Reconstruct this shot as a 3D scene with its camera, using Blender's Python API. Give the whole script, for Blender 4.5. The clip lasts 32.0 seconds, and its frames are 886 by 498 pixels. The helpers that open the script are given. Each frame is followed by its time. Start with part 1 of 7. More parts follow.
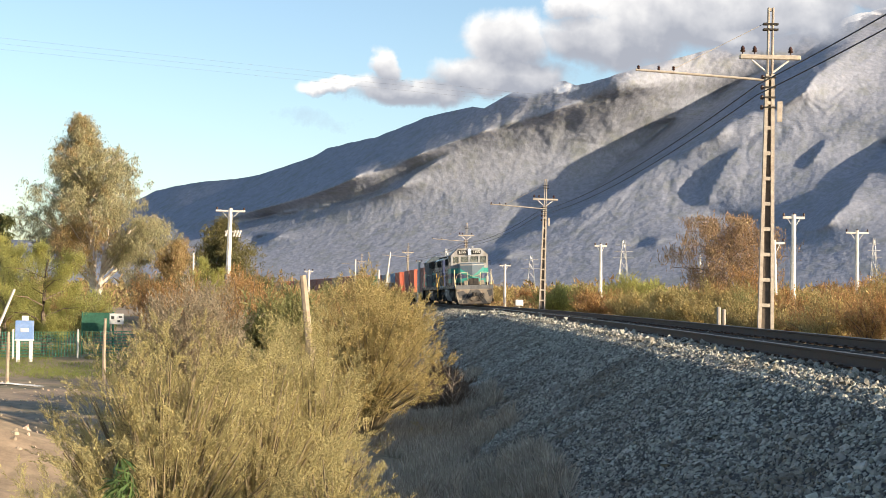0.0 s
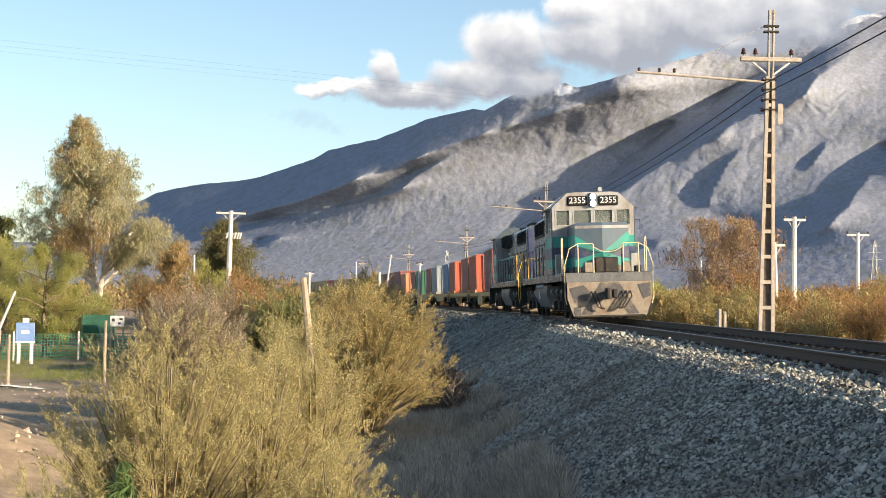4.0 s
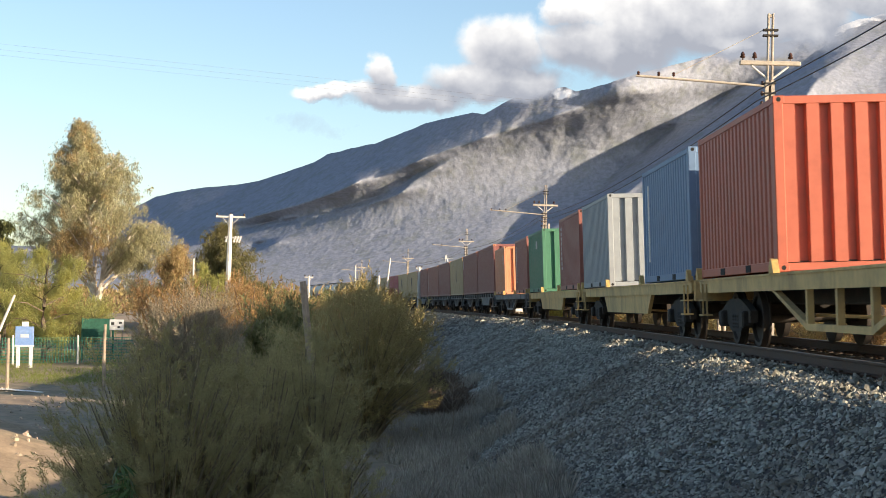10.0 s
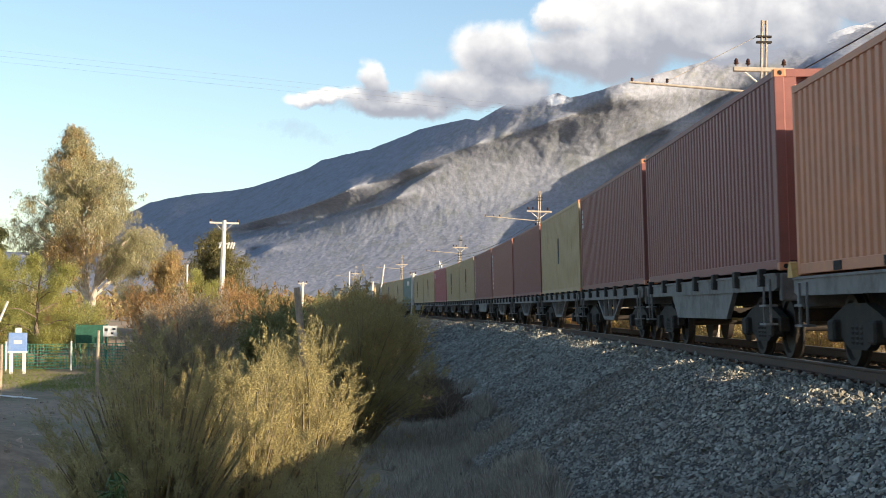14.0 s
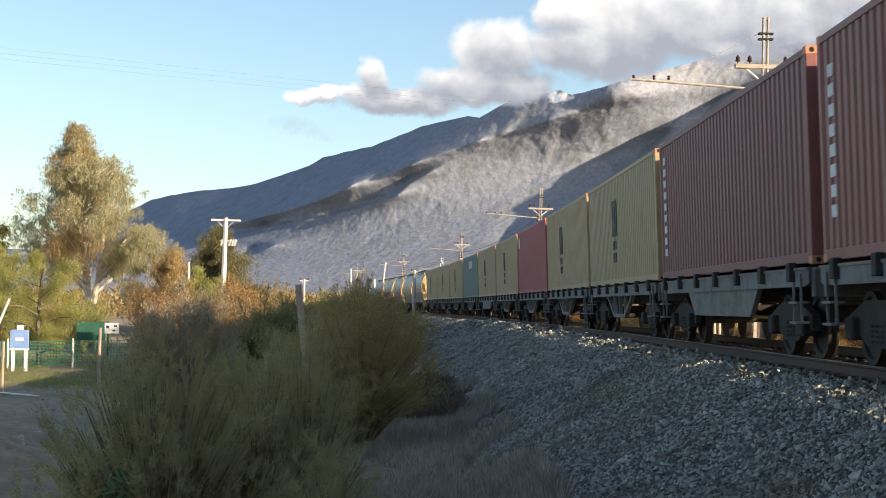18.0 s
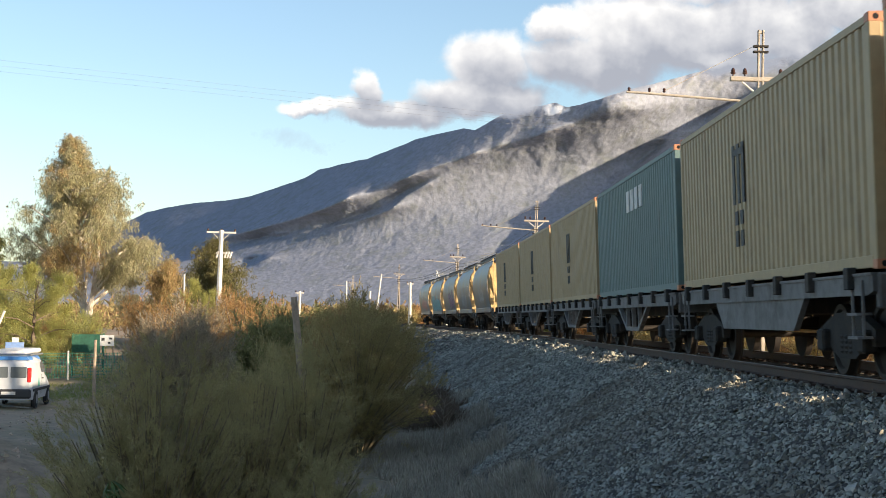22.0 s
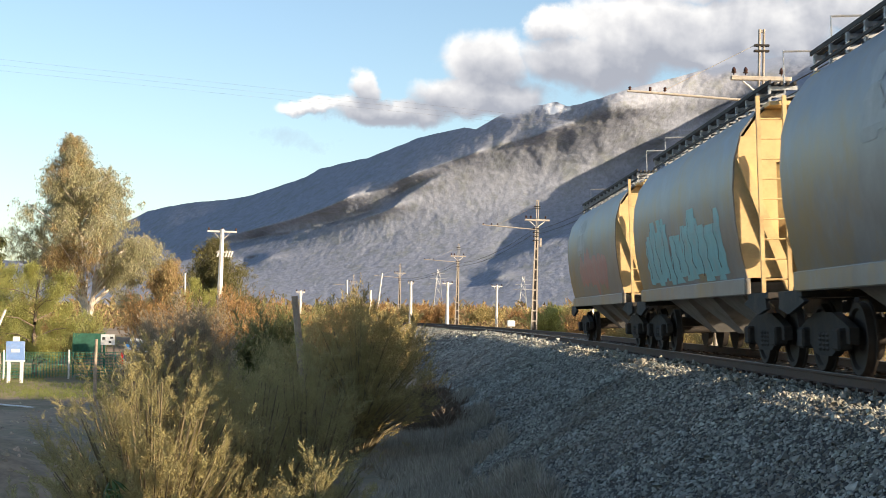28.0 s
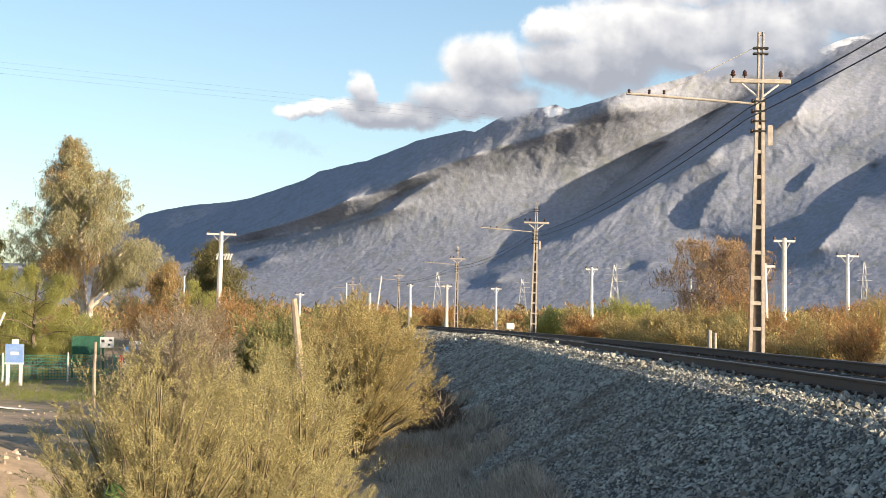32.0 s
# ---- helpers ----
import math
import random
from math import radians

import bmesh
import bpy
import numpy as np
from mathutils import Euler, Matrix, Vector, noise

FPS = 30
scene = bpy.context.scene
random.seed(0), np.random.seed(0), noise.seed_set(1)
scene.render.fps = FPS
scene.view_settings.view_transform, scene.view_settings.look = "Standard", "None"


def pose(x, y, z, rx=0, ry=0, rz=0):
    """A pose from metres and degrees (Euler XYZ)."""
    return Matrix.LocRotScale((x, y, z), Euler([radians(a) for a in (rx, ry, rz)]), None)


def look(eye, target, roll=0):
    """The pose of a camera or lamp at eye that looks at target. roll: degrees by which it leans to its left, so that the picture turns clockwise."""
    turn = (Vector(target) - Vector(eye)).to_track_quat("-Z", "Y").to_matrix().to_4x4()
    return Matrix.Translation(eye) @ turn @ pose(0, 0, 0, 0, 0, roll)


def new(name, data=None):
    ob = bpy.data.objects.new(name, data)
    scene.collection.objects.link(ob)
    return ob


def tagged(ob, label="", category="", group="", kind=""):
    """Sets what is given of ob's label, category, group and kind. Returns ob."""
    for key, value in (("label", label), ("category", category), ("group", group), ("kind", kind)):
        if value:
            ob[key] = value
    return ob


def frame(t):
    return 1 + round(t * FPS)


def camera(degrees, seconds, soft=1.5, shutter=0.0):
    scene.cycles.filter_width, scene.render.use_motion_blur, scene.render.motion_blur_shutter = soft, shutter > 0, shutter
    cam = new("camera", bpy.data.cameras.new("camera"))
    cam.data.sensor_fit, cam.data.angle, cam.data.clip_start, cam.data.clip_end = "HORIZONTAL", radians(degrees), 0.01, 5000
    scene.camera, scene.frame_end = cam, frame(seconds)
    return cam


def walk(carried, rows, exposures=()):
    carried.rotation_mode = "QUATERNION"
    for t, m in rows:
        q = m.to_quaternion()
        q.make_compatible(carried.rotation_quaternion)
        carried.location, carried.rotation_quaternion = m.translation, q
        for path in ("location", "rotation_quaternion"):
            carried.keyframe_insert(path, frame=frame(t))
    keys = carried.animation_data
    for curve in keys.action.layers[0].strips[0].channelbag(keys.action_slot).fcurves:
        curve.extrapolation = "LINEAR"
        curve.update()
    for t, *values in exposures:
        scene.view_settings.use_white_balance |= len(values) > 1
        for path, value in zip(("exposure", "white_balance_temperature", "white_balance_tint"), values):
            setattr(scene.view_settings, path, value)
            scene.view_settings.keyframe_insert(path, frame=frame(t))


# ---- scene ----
# The camera stands still beside the line and drifts a little as it is held by hand.
FOV, EYE, ROLL = 33.16, (0.0, 0.0, 0.659), 0.673
cam = camera(FOV, 32.0, soft=0.6, shutter=0.12)
# seconds, sideways and upward aim (tangents)
AIM = [(0.0, 0, .03243), (1.0, -.0001, .0328), (2.0, -.0005, .03297), (3.0, -.0005, .033), (3.5, -.0005, .03345), (5.5, -.0002, .0346),
       (6.0, -.0004, .0348), (7.0, -.0007, .03418), (7.5, -.0009, .03425), (8.0, -.0001, .0352), (8.5, 0, .0348), (9.0, 0, .03535),
       (10.0, -.0001, .0364), (11.0, -.0006, .0364), (12.0, -.0005, .036), (12.5, 0, .036), (13.0, .0017, .03825), (13.5, .0024, .0394),
       (14.0, .004, .0406), (14.5, .0034, .0378), (16.5, .0029, .0371), (17.0, .0029, .0382), (17.5, .0029, .0377), (18.0, .003, .0387),
       (18.5, .0029, .0377), (19.0, .0029, .0382), (19.5, .0046, .0423), (20.0, .0058, .0452), (20.5, .0057, .0441), (21.0, .0053, .0447),
       (21.5, .0058, .0452), (22.0, .0058, .047), (22.5, .0059, .0481), (23.0, .0063, .047), (23.5, .0053, .0459), (24.0, .0052, .0458),
       (25.0, .0053, .047), (25.5, .0057, .0475), (27.5, .0053, .0464), (28.0, .0053, .0464), (28.5, .0058, .0481), (29.0, .0058, .0482),
       (30.0, .0063, .0487), (30.5, .0054, .0476), (31.0, .0053, .047), (31.5, .0054, .0486), (32.0, .0058, .0482)]
walk(cam, [(t, look(EYE, (EYE[0] + a * 100, EYE[1] + 100, EYE[2] + b * 100), ROLL)) for t, a, b in AIM])

# Late low sun from the far side of the line, behind the camera.
SUN_EL, SUN_AZ = radians(15), radians(122)
SUN_DIR = Vector((math.sin(SUN_AZ) * math.cos(SUN_EL), math.cos(SUN_AZ) * math.cos(SUN_EL), math.sin(SUN_EL)))
world = bpy.data.worlds.new("sky")
scene.world = world
world.use_nodes = True
wn = world.node_tree
sky = wn.nodes.new("ShaderNodeTexSky")
sky.sky_type, sky.sun_disc, sky.sun_elevation, sky.sun_rotation = "NISHITA", False, SUN_EL, SUN_AZ
sky.altitude, sky.air_density, sky.dust_density, sky.ozone_density = 400, 1.0, 1.2, 1.6
wn.links.new(sky.outputs[0], wn.nodes["Background"].inputs[0])
wn.nodes["Background"].inputs[1].default_value = 0.11
sun = new("sun", bpy.data.lights.new("sun", "SUN"))
sun.data.energy, sun.data.angle, sun.data.color = 5.3, radians(0.55), (1.0, 0.80, 0.57)
sun.matrix_world = look((0, 0, 60), Vector((0, 0, 60)) - SUN_DIR)
scene.view_settings.exposure = 0.96

# ---- tools ----


class Build:
    """Collects the faces of one part."""

    def __init__(self):
        self.v, self.f = [], []

    def add(self, verts, faces):
        n = len(self.v)
        self.v += [tuple(p) for p in verts]
        self.f += [tuple(i + n for i in f) for f in faces]
        return self

    def box(self, x0, x1, y0, y1, z0, z1, c=0.0):
        if c <= 0:
            self.add([(x, y, z) for x in (x0, x1) for y in (y0, y1) for z in (z0, z1)],
                     [(0, 1, 3, 2), (4, 6, 7, 5), (0, 4, 5, 1), (2, 3, 7, 6), (0, 2, 6, 4), (1, 5, 7, 3)])
            return self
        prof = [(x0 + c, y0), (x1 - c, y0), (x1, y0 + c), (x1, y1 - c), (x1 - c, y1), (x0 + c, y1), (x0, y1 - c), (x0, y0 + c)]
        inn = [(min(max(x, x0 + c), x1 - c), min(max(y, y0 + c), y1 - c)) for x, y in prof]
        rings = [[(x, y, z0) for x, y in inn], [(x, y, z0 + c) for x, y in prof], [(x, y, z1 - c) for x, y in prof], [(x, y, z1) for x, y in inn]]
        return self.loft(rings)

    def loft(self, rings, closed=True, caps=True):
        k = len(rings[0])
        verts = [p for r in rings for p in r]
        faces = []
        for i in range(len(rings) - 1):
            for j in range(k if closed else k - 1):
                a, b = i * k + j, i * k + (j + 1) % k
                faces.append((a, b, b + k, a + k))
        if caps:
            faces += [tuple(range(k - 1, -1, -1)), tuple((len(rings) - 1) * k + j for j in range(k))]
        return self.add(verts, faces)

    def prism(self, prof, axis, lo, hi):
        """A closed outline (a, b) drawn out along an axis."""
        put = {"x": lambda a, b, t: (t, a, b), "y": lambda a, b, t: (a, t, b), "z": lambda a, b, t: (a, b, t)}[axis]
        return self.loft([[put(a, b, lo) for a, b in prof], [put(a, b, hi) for a, b in prof]])

    def cyl(self, p0, p1, r, n=10, r1=None):
        p0, p1 = Vector(p0), Vector(p1)
        q = (p1 - p0).to_track_quat("Z", "Y")
        r1 = r if r1 is None else r1
        ring = [(math.cos(2 * math.pi * i / n), math.sin(2 * math.pi * i / n)) for i in range(n)]
        return self.loft([[p + q @ Vector((a * rr, b * rr, 0)) for a, b in ring] for p, rr in ((p0, r), (p1, r1))])

    def tube(self, pts, r, n=6):
        pts = [Vector(p) for p in pts]
        rings = []
        for i, p in enumerate(pts):
            d = (pts[min(i + 1, len(pts) - 1)] - pts[max(i - 1, 0)]).normalized()
            q = d.to_track_quat("Z", "Y")
            rr = r[i] if isinstance(r, (list, tuple)) else r
            rings.append([p + q @ Vector((math.cos(2 * math.pi * k / n) * rr, math.sin(2 * math.pi * k / n) * rr, 0)) for k in range(n)])
        return self.loft(rings)

    def disc_stack(self, c, axis, prof, n=20):
        """A turned body: (offset along axis, radius) pairs."""
        c = Vector(c)
        rings = []
        for o, r in prof:
            ring = []
            for i in range(n):
                a, b = math.cos(2 * math.pi * i / n) * r, math.sin(2 * math.pi * i / n) * r
                ring.append(c + Vector((o, a, b) if axis == "x" else (a, o, b) if axis == "y" else (a, b, o)))
            rings.append(ring)
        return self.loft(rings)

    def mesh(self, name, material, smooth=False):
        me = bpy.data.meshes.new(name)
        me.from_pydata(self.v, [], self.f)
        me.materials.append(material)
        if smooth:
            me.polygons.foreach_set("use_smooth", [True] * len(me.polygons))
            me.set_sharp_from_angle(angle=radians(40))
        bm = bmesh.new()
        bm.from_mesh(me)
        bmesh.ops.recalc_face_normals(bm, faces=bm.faces)
        bm.to_mesh(me)
        bm.free()
        return me


def grid_mesh(name, verts, faces, material, smooth=True):
    """A large mesh from arrays: verts (n, 3) and faces (m, 3 or 4)."""
    verts, faces = np.asarray(verts, np.float32), np.asarray(faces, np.int32)
    me = bpy.data.meshes.new(name)
    k = faces.shape[1]
    me.vertices.add(len(verts))
    me.vertices.foreach_set("co", verts.ravel())
    me.loops.add(faces.size)
    me.loops.foreach_set("vertex_index", faces.ravel())
    me.polygons.add(len(faces))
    me.polygons.foreach_set("loop_start", np.arange(0, faces.size, k, dtype=np.int32))
    me.polygons.foreach_set("use_smooth", np.full(len(faces), smooth))
    me.update(calc_edges=True)
    me.validate()
    me.materials.append(material)
    return me


def part(name, b, material, parent, label="", smooth=False, at=None):
    me = b if isinstance(b, bpy.types.Mesh) else b.mesh(name, material, smooth)
    ob = new(name, me)
    ob.parent = parent
    if at is not None:
        ob.matrix_basis = at
    return tagged(ob, label)


def thing(name, label, category, m=None, group="", kind=""):
    ob = tagged(new(name), label, category, group, kind)
    ob.empty_display_size = 0.2
    if m is not None:
        ob.matrix_basis = m
    return ob


def letters(text, size, material, parent, m, name="lettering", depth=0.004):
    cu = bpy.data.curves.new(name, "FONT")
    cu.body, cu.size, cu.extrude, cu.align_x, cu.align_y = text, size, depth, "CENTER", "CENTER"
    tmp = bpy.data.objects.new(name, cu)
    scene.collection.objects.link(tmp)
    me = bpy.data.meshes.new_from_object(tmp.evaluated_get(bpy.context.evaluated_depsgraph_get()))
    bpy.data.objects.remove(tmp)
    me.materials.clear()
    me.materials.append(material)
    ob = new(name, me)
    ob.parent, ob.matrix_basis = parent, m
    return ob


# ---- the line of the track: s runs away from the camera along it ----
_ss = np.arange(-700, 1100, 0.5)
_sc = np.clip(_ss, -15, 500)
_th = 0.006043 + 0.61738e-3 * _sc + 0.48776e-6 * _sc ** 2 - 0.085e-8 * _sc ** 3
_x = np.concatenate([[0], np.cumsum(-np.sin((_th[1:] + _th[:-1]) / 2) * 0.5)])
_y = np.concatenate([[0], np.cumsum(np.cos((_th[1:] + _th[:-1]) / 2) * 0.5)])
_x += 6.1634 - np.interp(0, _ss, _x)
_y += 20 - np.interp(0, _ss, _y)
CANT, GAUGE = 0.036473, 0.87


def line(s):
    return np.interp(s, _ss, _x), np.interp(s, _ss, _y), np.interp(s, _ss, _th)


def line_x(y):
    return np.interp(y, _y, _x)


def rail_pose(s, z=0.0):
    """Where a vehicle's middle stands: y backwards along the line, x to its far side, z up from the rails."""
    x, y, th = line(s)
    return Matrix.Translation((x, y, GAUGE * math.sin(CANT))) @ Matrix.Rotation(float(th), 4, "Z") @ Matrix.Rotation(-CANT, 4, "Y") @ Matrix.Translation((0, 0, z))


TRAIN_T = [0, 5.5, 8, 10, 14, 17, 19, 21, 23, 25, 28, 32]
TRAIN_D = [0, 0, -.4, .2, .1, .9, .9, .57, .1, -.1, .1, .2]


def run(t):
    """How far the train has come at t seconds."""
    return -16.6 * t + float(np.interp(t, TRAIN_T, TRAIN_D))


MOVERS = []  # (thing, place in the train, height of its base over the rails)

# ---- materials ----
def surface(name, col, rough=0.6, metal=0.0, grain=0.18, scale=12.0, stain=None, stain_amt=0.45, stain_scale=1.3, bump=0.15,
            bump_scale=None, rand=0.0, island=0.0, streak=1.0, stain_cut=(0.48, 0.68), trans=0.0, spec=0.5):
    """A weathered surface: grain and stains at two scales, fine relief, and a chance tint for each object or piece."""
    m = bpy.data.materials.new(name)
    m.use_nodes = True
    nt = m.node_tree
    n, l = nt.nodes, nt.links
    bsdf = n["Principled BSDF"]
    tc, mp = n.new("ShaderNodeTexCoord"), n.new("ShaderNodeMapping")
    l.new(tc.outputs["Object"], mp.inputs[0])
    g = n.new("ShaderNodeTexNoise")
    g.inputs["Scale"].default_value, g.inputs["Detail"].default_value, g.inputs["Roughness"].default_value = scale, 6, 0.65
    l.new(tc.outputs["Object"], g.inputs["Vector"])
    gr = n.new("ShaderNodeMapRange")
    gr.inputs["From Min"].default_value, gr.inputs["From Max"].default_value = 0.3, 0.7
    gr.inputs["To Min"].default_value, gr.inputs["To Max"].default_value = 1 - grain, 1 + grain
    l.new(g.outputs["Fac"], gr.inputs["Value"])
    mul = n.new("ShaderNodeMix")
    mul.data_type, mul.blend_type = "RGBA", "MULTIPLY"
    mul.inputs[0].default_value = 1
    mul.inputs[6].default_value = (*col, 1)
    l.new(gr.outputs[0], mul.inputs[7])
    out = mul.outputs[2]
    if rand or island:
        if rand:
            src = n.new("ShaderNodeObjectInfo").outputs["Random"]
        else:
            src = n.new("ShaderNodeNewGeometry").outputs["Random Per Island"]
        k = rand or island
        hs = n.new("ShaderNodeHueSaturation")
        r1 = n.new("ShaderNodeMapRange")
        r1.inputs["To Min"].default_value, r1.inputs["To Max"].default_value = 1 - k, 1 + k
        l.new(src, r1.inputs["Value"])
        l.new(r1.outputs[0], hs.inputs["Value"])
        r2 = n.new("ShaderNodeMath")
        r2.operation = "MULTIPLY_ADD"
        r2.inputs[1].default_value, r2.inputs[2].default_value = k * 0.12, 0.5 - k * 0.06
        fr = n.new("ShaderNodeMath")
        fr.operation, fr.inputs[1].default_value = "MULTIPLY", 7.31
        ff = n.new("ShaderNodeMath")
        ff.operation = "FRACT"
        l.new(src, fr.inputs[0])
        l.new(fr.outputs[0], ff.inputs[0])
        l.new(ff.outputs[0], r2.inputs[0])
        l.new(r2.outputs[0], hs.inputs["Hue"])
        l.new(out, hs.inputs["Color"])
        out = hs.outputs[0]
    if stain is not None:
        s = n.new("ShaderNodeTexNoise")
        s.inputs["Scale"].default_value, s.inputs["Detail"].default_value, s.inputs["Roughness"].default_value = stain_scale, 8, 0.7
        mp.inputs["Scale"].default_value = (1, 1, 1 / streak)
        l.new(mp.outputs[0], s.inputs["Vector"])
        sr = n.new("ShaderNodeMapRange")
        sr.inputs["From Min"].default_value, sr.inputs["From Max"].default_value = stain_cut
        sr.inputs["To Max"].default_value = stain_amt
        l.new(s.outputs["Fac"], sr.inputs["Value"])
        mx = n.new("ShaderNodeMix")
        mx.data_type = "RGBA"
        mx.inputs[7].default_value = (*stain, 1)
        l.new(sr.outputs[0], mx.inputs[0])
        l.new(out, mx.inputs[6])
        out = mx.outputs[2]
    l.new(out, bsdf.inputs["Base Color"])
    rr = n.new("ShaderNodeMapRange")
    rr.inputs["To Min"].default_value, rr.inputs["To Max"].default_value = max(rough - 0.12, 0.05), min(rough + 0.12, 1)
    l.new(g.outputs["Fac"], rr.inputs["Value"])
    l.new(rr.outputs[0], bsdf.inputs["Roughness"])
    bsdf.inputs["Metallic"].default_value = metal
    bsdf.inputs["Specular IOR Level"].default_value = spec
    if bump:
        b = n.new("ShaderNodeBump")
        b.inputs["Strength"].default_value, b.inputs["Distance"].default_value = bump, 0.02
        if bump_scale:
            g2 = n.new("ShaderNodeTexNoise")
            g2.inputs["Scale"].default_value, g2.inputs["Detail"].default_value = bump_scale, 5
            l.new(tc.outputs["Object"], g2.inputs["Vector"])
            l.new(g2.outputs["Fac"], b.inputs["Height"])
        else:
            l.new(g.outputs["Fac"], b.inputs["Height"])
        l.new(b.outputs[0], bsdf.inputs["Normal"])
    if trans:
        tr = n.new("ShaderNodeBsdfTranslucent")
        l.new(out, tr.inputs["Color"])
        ms = n.new("ShaderNodeMixShader")
        ms.inputs[0].default_value = trans
        l.new(bsdf.outputs[0], ms.inputs[1])
        l.new(tr.outputs[0], ms.inputs[2])
        l.new(ms.outputs[0], n["Material Output"].inputs["Surface"])
    return m


RUST, SOOT, DUST = (0.13, 0.055, 0.028), (0.02, 0.019, 0.018), (0.32, 0.26, 0.19)
M_ground = surface("dry earth", (0.30, 0.225, 0.15), 0.95, grain=0.3, scale=3, stain=(0.10, 0.115, 0.04), stain_amt=0.8, stain_scale=0.12, bump=0.6, bump_scale=9)
# Bed nearly black: the shade between loose stones is put into its colour.
M_ballast = surface("ballast bed with gap shade", (0.045, 0.04, 0.035), 0.95, grain=0.45, scale=16, stain=(0.12, 0.10, 0.075), stain_amt=0.7, stain_scale=0.5, bump=1.0, bump_scale=14)
M_stone = surface("crushed stone", (0.30, 0.295, 0.252), 0.9, grain=0.3, scale=20, stain=(0.13, 0.10, 0.07), stain_amt=0.75, stain_scale=0.4, island=0.62, bump=0.3)
M_rail = surface("rusty rail", (0.075, 0.05, 0.038), 0.75, 0.3, stain=RUST, bump=0.2)
M_railtop = surface("worn rail head", (0.16, 0.15, 0.145), 0.55, 0.8, grain=0.1, bump=0.05)
M_sleeper = surface("oily sleeper", (0.055, 0.05, 0.042), 0.9, grain=0.3, scale=9, stain=(0.13, 0.115, 0.10), stain_amt=0.6, rand=0.25, bump=0.4)
M_concrete = surface("weathered concrete", (0.40, 0.355, 0.30), 0.9, grain=0.2, scale=9, stain=(0.20, 0.15, 0.11), stain_amt=0.5, stain_scale=1.8, bump=0.25)
M_whitepole = surface("pale concrete pole", (0.62, 0.60, 0.56), 0.85, grain=0.14, scale=7, stain=(0.35, 0.31, 0.27), stain_amt=0.5, bump=0.15)
M_porcelain = surface("brown porcelain", (0.06, 0.03, 0.022), 0.25, bump=0)
M_wire = surface("dull wire", (0.07, 0.075, 0.08), 0.6, 0.6, bump=0)
M_wood = surface("grey fence wood", (0.34, 0.27, 0.20), 0.9, grain=0.3, scale=6, bump=0.4)
M_steel = surface("galvanised steel", (0.42, 0.43, 0.44), 0.5, 0.7, bump=0.05)
M_black = surface("sooty steel", (0.028, 0.027, 0.026), 0.75, 0.2, stain=(0.10, 0.075, 0.055), stain_amt=0.6, stain_scale=2.2, bump=0.15)
M_bogie = surface("dusty bogie iron", (0.028, 0.025, 0.022), 0.85, 0.2, stain=(0.075, 0.055, 0.038), stain_amt=0.6, stain_scale=3, bump=0.2)
M_wheel = surface("dusty wheel steel", (0.045, 0.038, 0.033), 0.75, 0.4, bump=0.05)
M_beige = surface("dusty ochre paint", (0.58, 0.40, 0.165), 0.75, grain=0.15, scale=5, stain=(0.15, 0.105, 0.06), stain_amt=0.6, stain_scale=1.1, streak=3, bump=0.1)
M_sill = surface("grey wagon paint", (0.19, 0.185, 0.18), 0.75, grain=0.2, scale=5, stain=(0.06, 0.05, 0.042), stain_amt=0.7, stain_scale=1.4, bump=0.1)
M_lock = surface("yellow lock casting", (0.52, 0.34, 0.11), 0.6, stain=SOOT, stain_amt=0.4, bump=0.1)
# Black of number boards and louvres, also painted shade for solid holes and pockets.
M_hole = surface("black of boards and hole shade", (0.012, 0.012, 0.012), 0.9, grain=0.05, bump=0)
M_white = surface("white marking", (0.72, 0.72, 0.70), 0.6, grain=0.1, stain=DUST, stain_amt=0.4, bump=0)
M_dark = surface("dark marking", (0.03, 0.035, 0.04), 0.6, grain=0.1, stain=(0.25, 0.2, 0.12), stain_amt=0.35, stain_scale=4, bump=0)


def box_paint(name, col, rust=0.5):
    return surface(name, col, 0.55, grain=0.12, scale=3, stain=RUST, stain_amt=rust, stain_scale=1.5, stain_cut=(0.56, 0.72), streak=5, bump=0.06)


C_maroon = box_paint("maroon container paint", (0.23, 0.085, 0.075))
C_red = box_paint("red container paint", (0.41, 0.102, 0.058), 0.6)
C_brick = box_paint("brick container paint", (0.28, 0.105, 0.085))
C_orange = box_paint("orange container paint", (0.56, 0.235, 0.125))
C_blue = box_paint("blue container paint", (0.13, 0.215, 0.35))
C_grey = box_paint("grey-blue container paint", (0.27, 0.295, 0.315), 0.6)
C_green = box_paint("green container paint", (0.058, 0.18, 0.108))
C_sea = box_paint("sea-green container paint", (0.125, 0.20, 0.195))
C_yellow = box_paint("ochre container paint", (0.43, 0.32, 0.175), 0.7)
C_pink = box_paint("crimson container paint", (0.37, 0.085, 0.10))

# ---- land ----
def soft(a, lo, hi):
    a = np.clip((a - lo) / (hi - lo), 0, 1)
    return a * a * (3 - 2 * a)


def fbm(x, y, seed=0, octaves=4):
    """Cheap smooth noise on arrays."""
    r = np.random.default_rng(seed)
    out, amp = np.zeros(np.broadcast(x, y).shape), 1.0
    for _ in range(octaves):
        for _ in range(3):
            a = r.uniform(0, 2 * np.pi)
            out += amp / 3 * np.sin((x * np.cos(a) + y * np.sin(a)) * r.uniform(.7, 1.3) + r.uniform(0, 6.3))
        x, y, amp = x * 2.03, y * 2.03, amp * 0.5
    return out


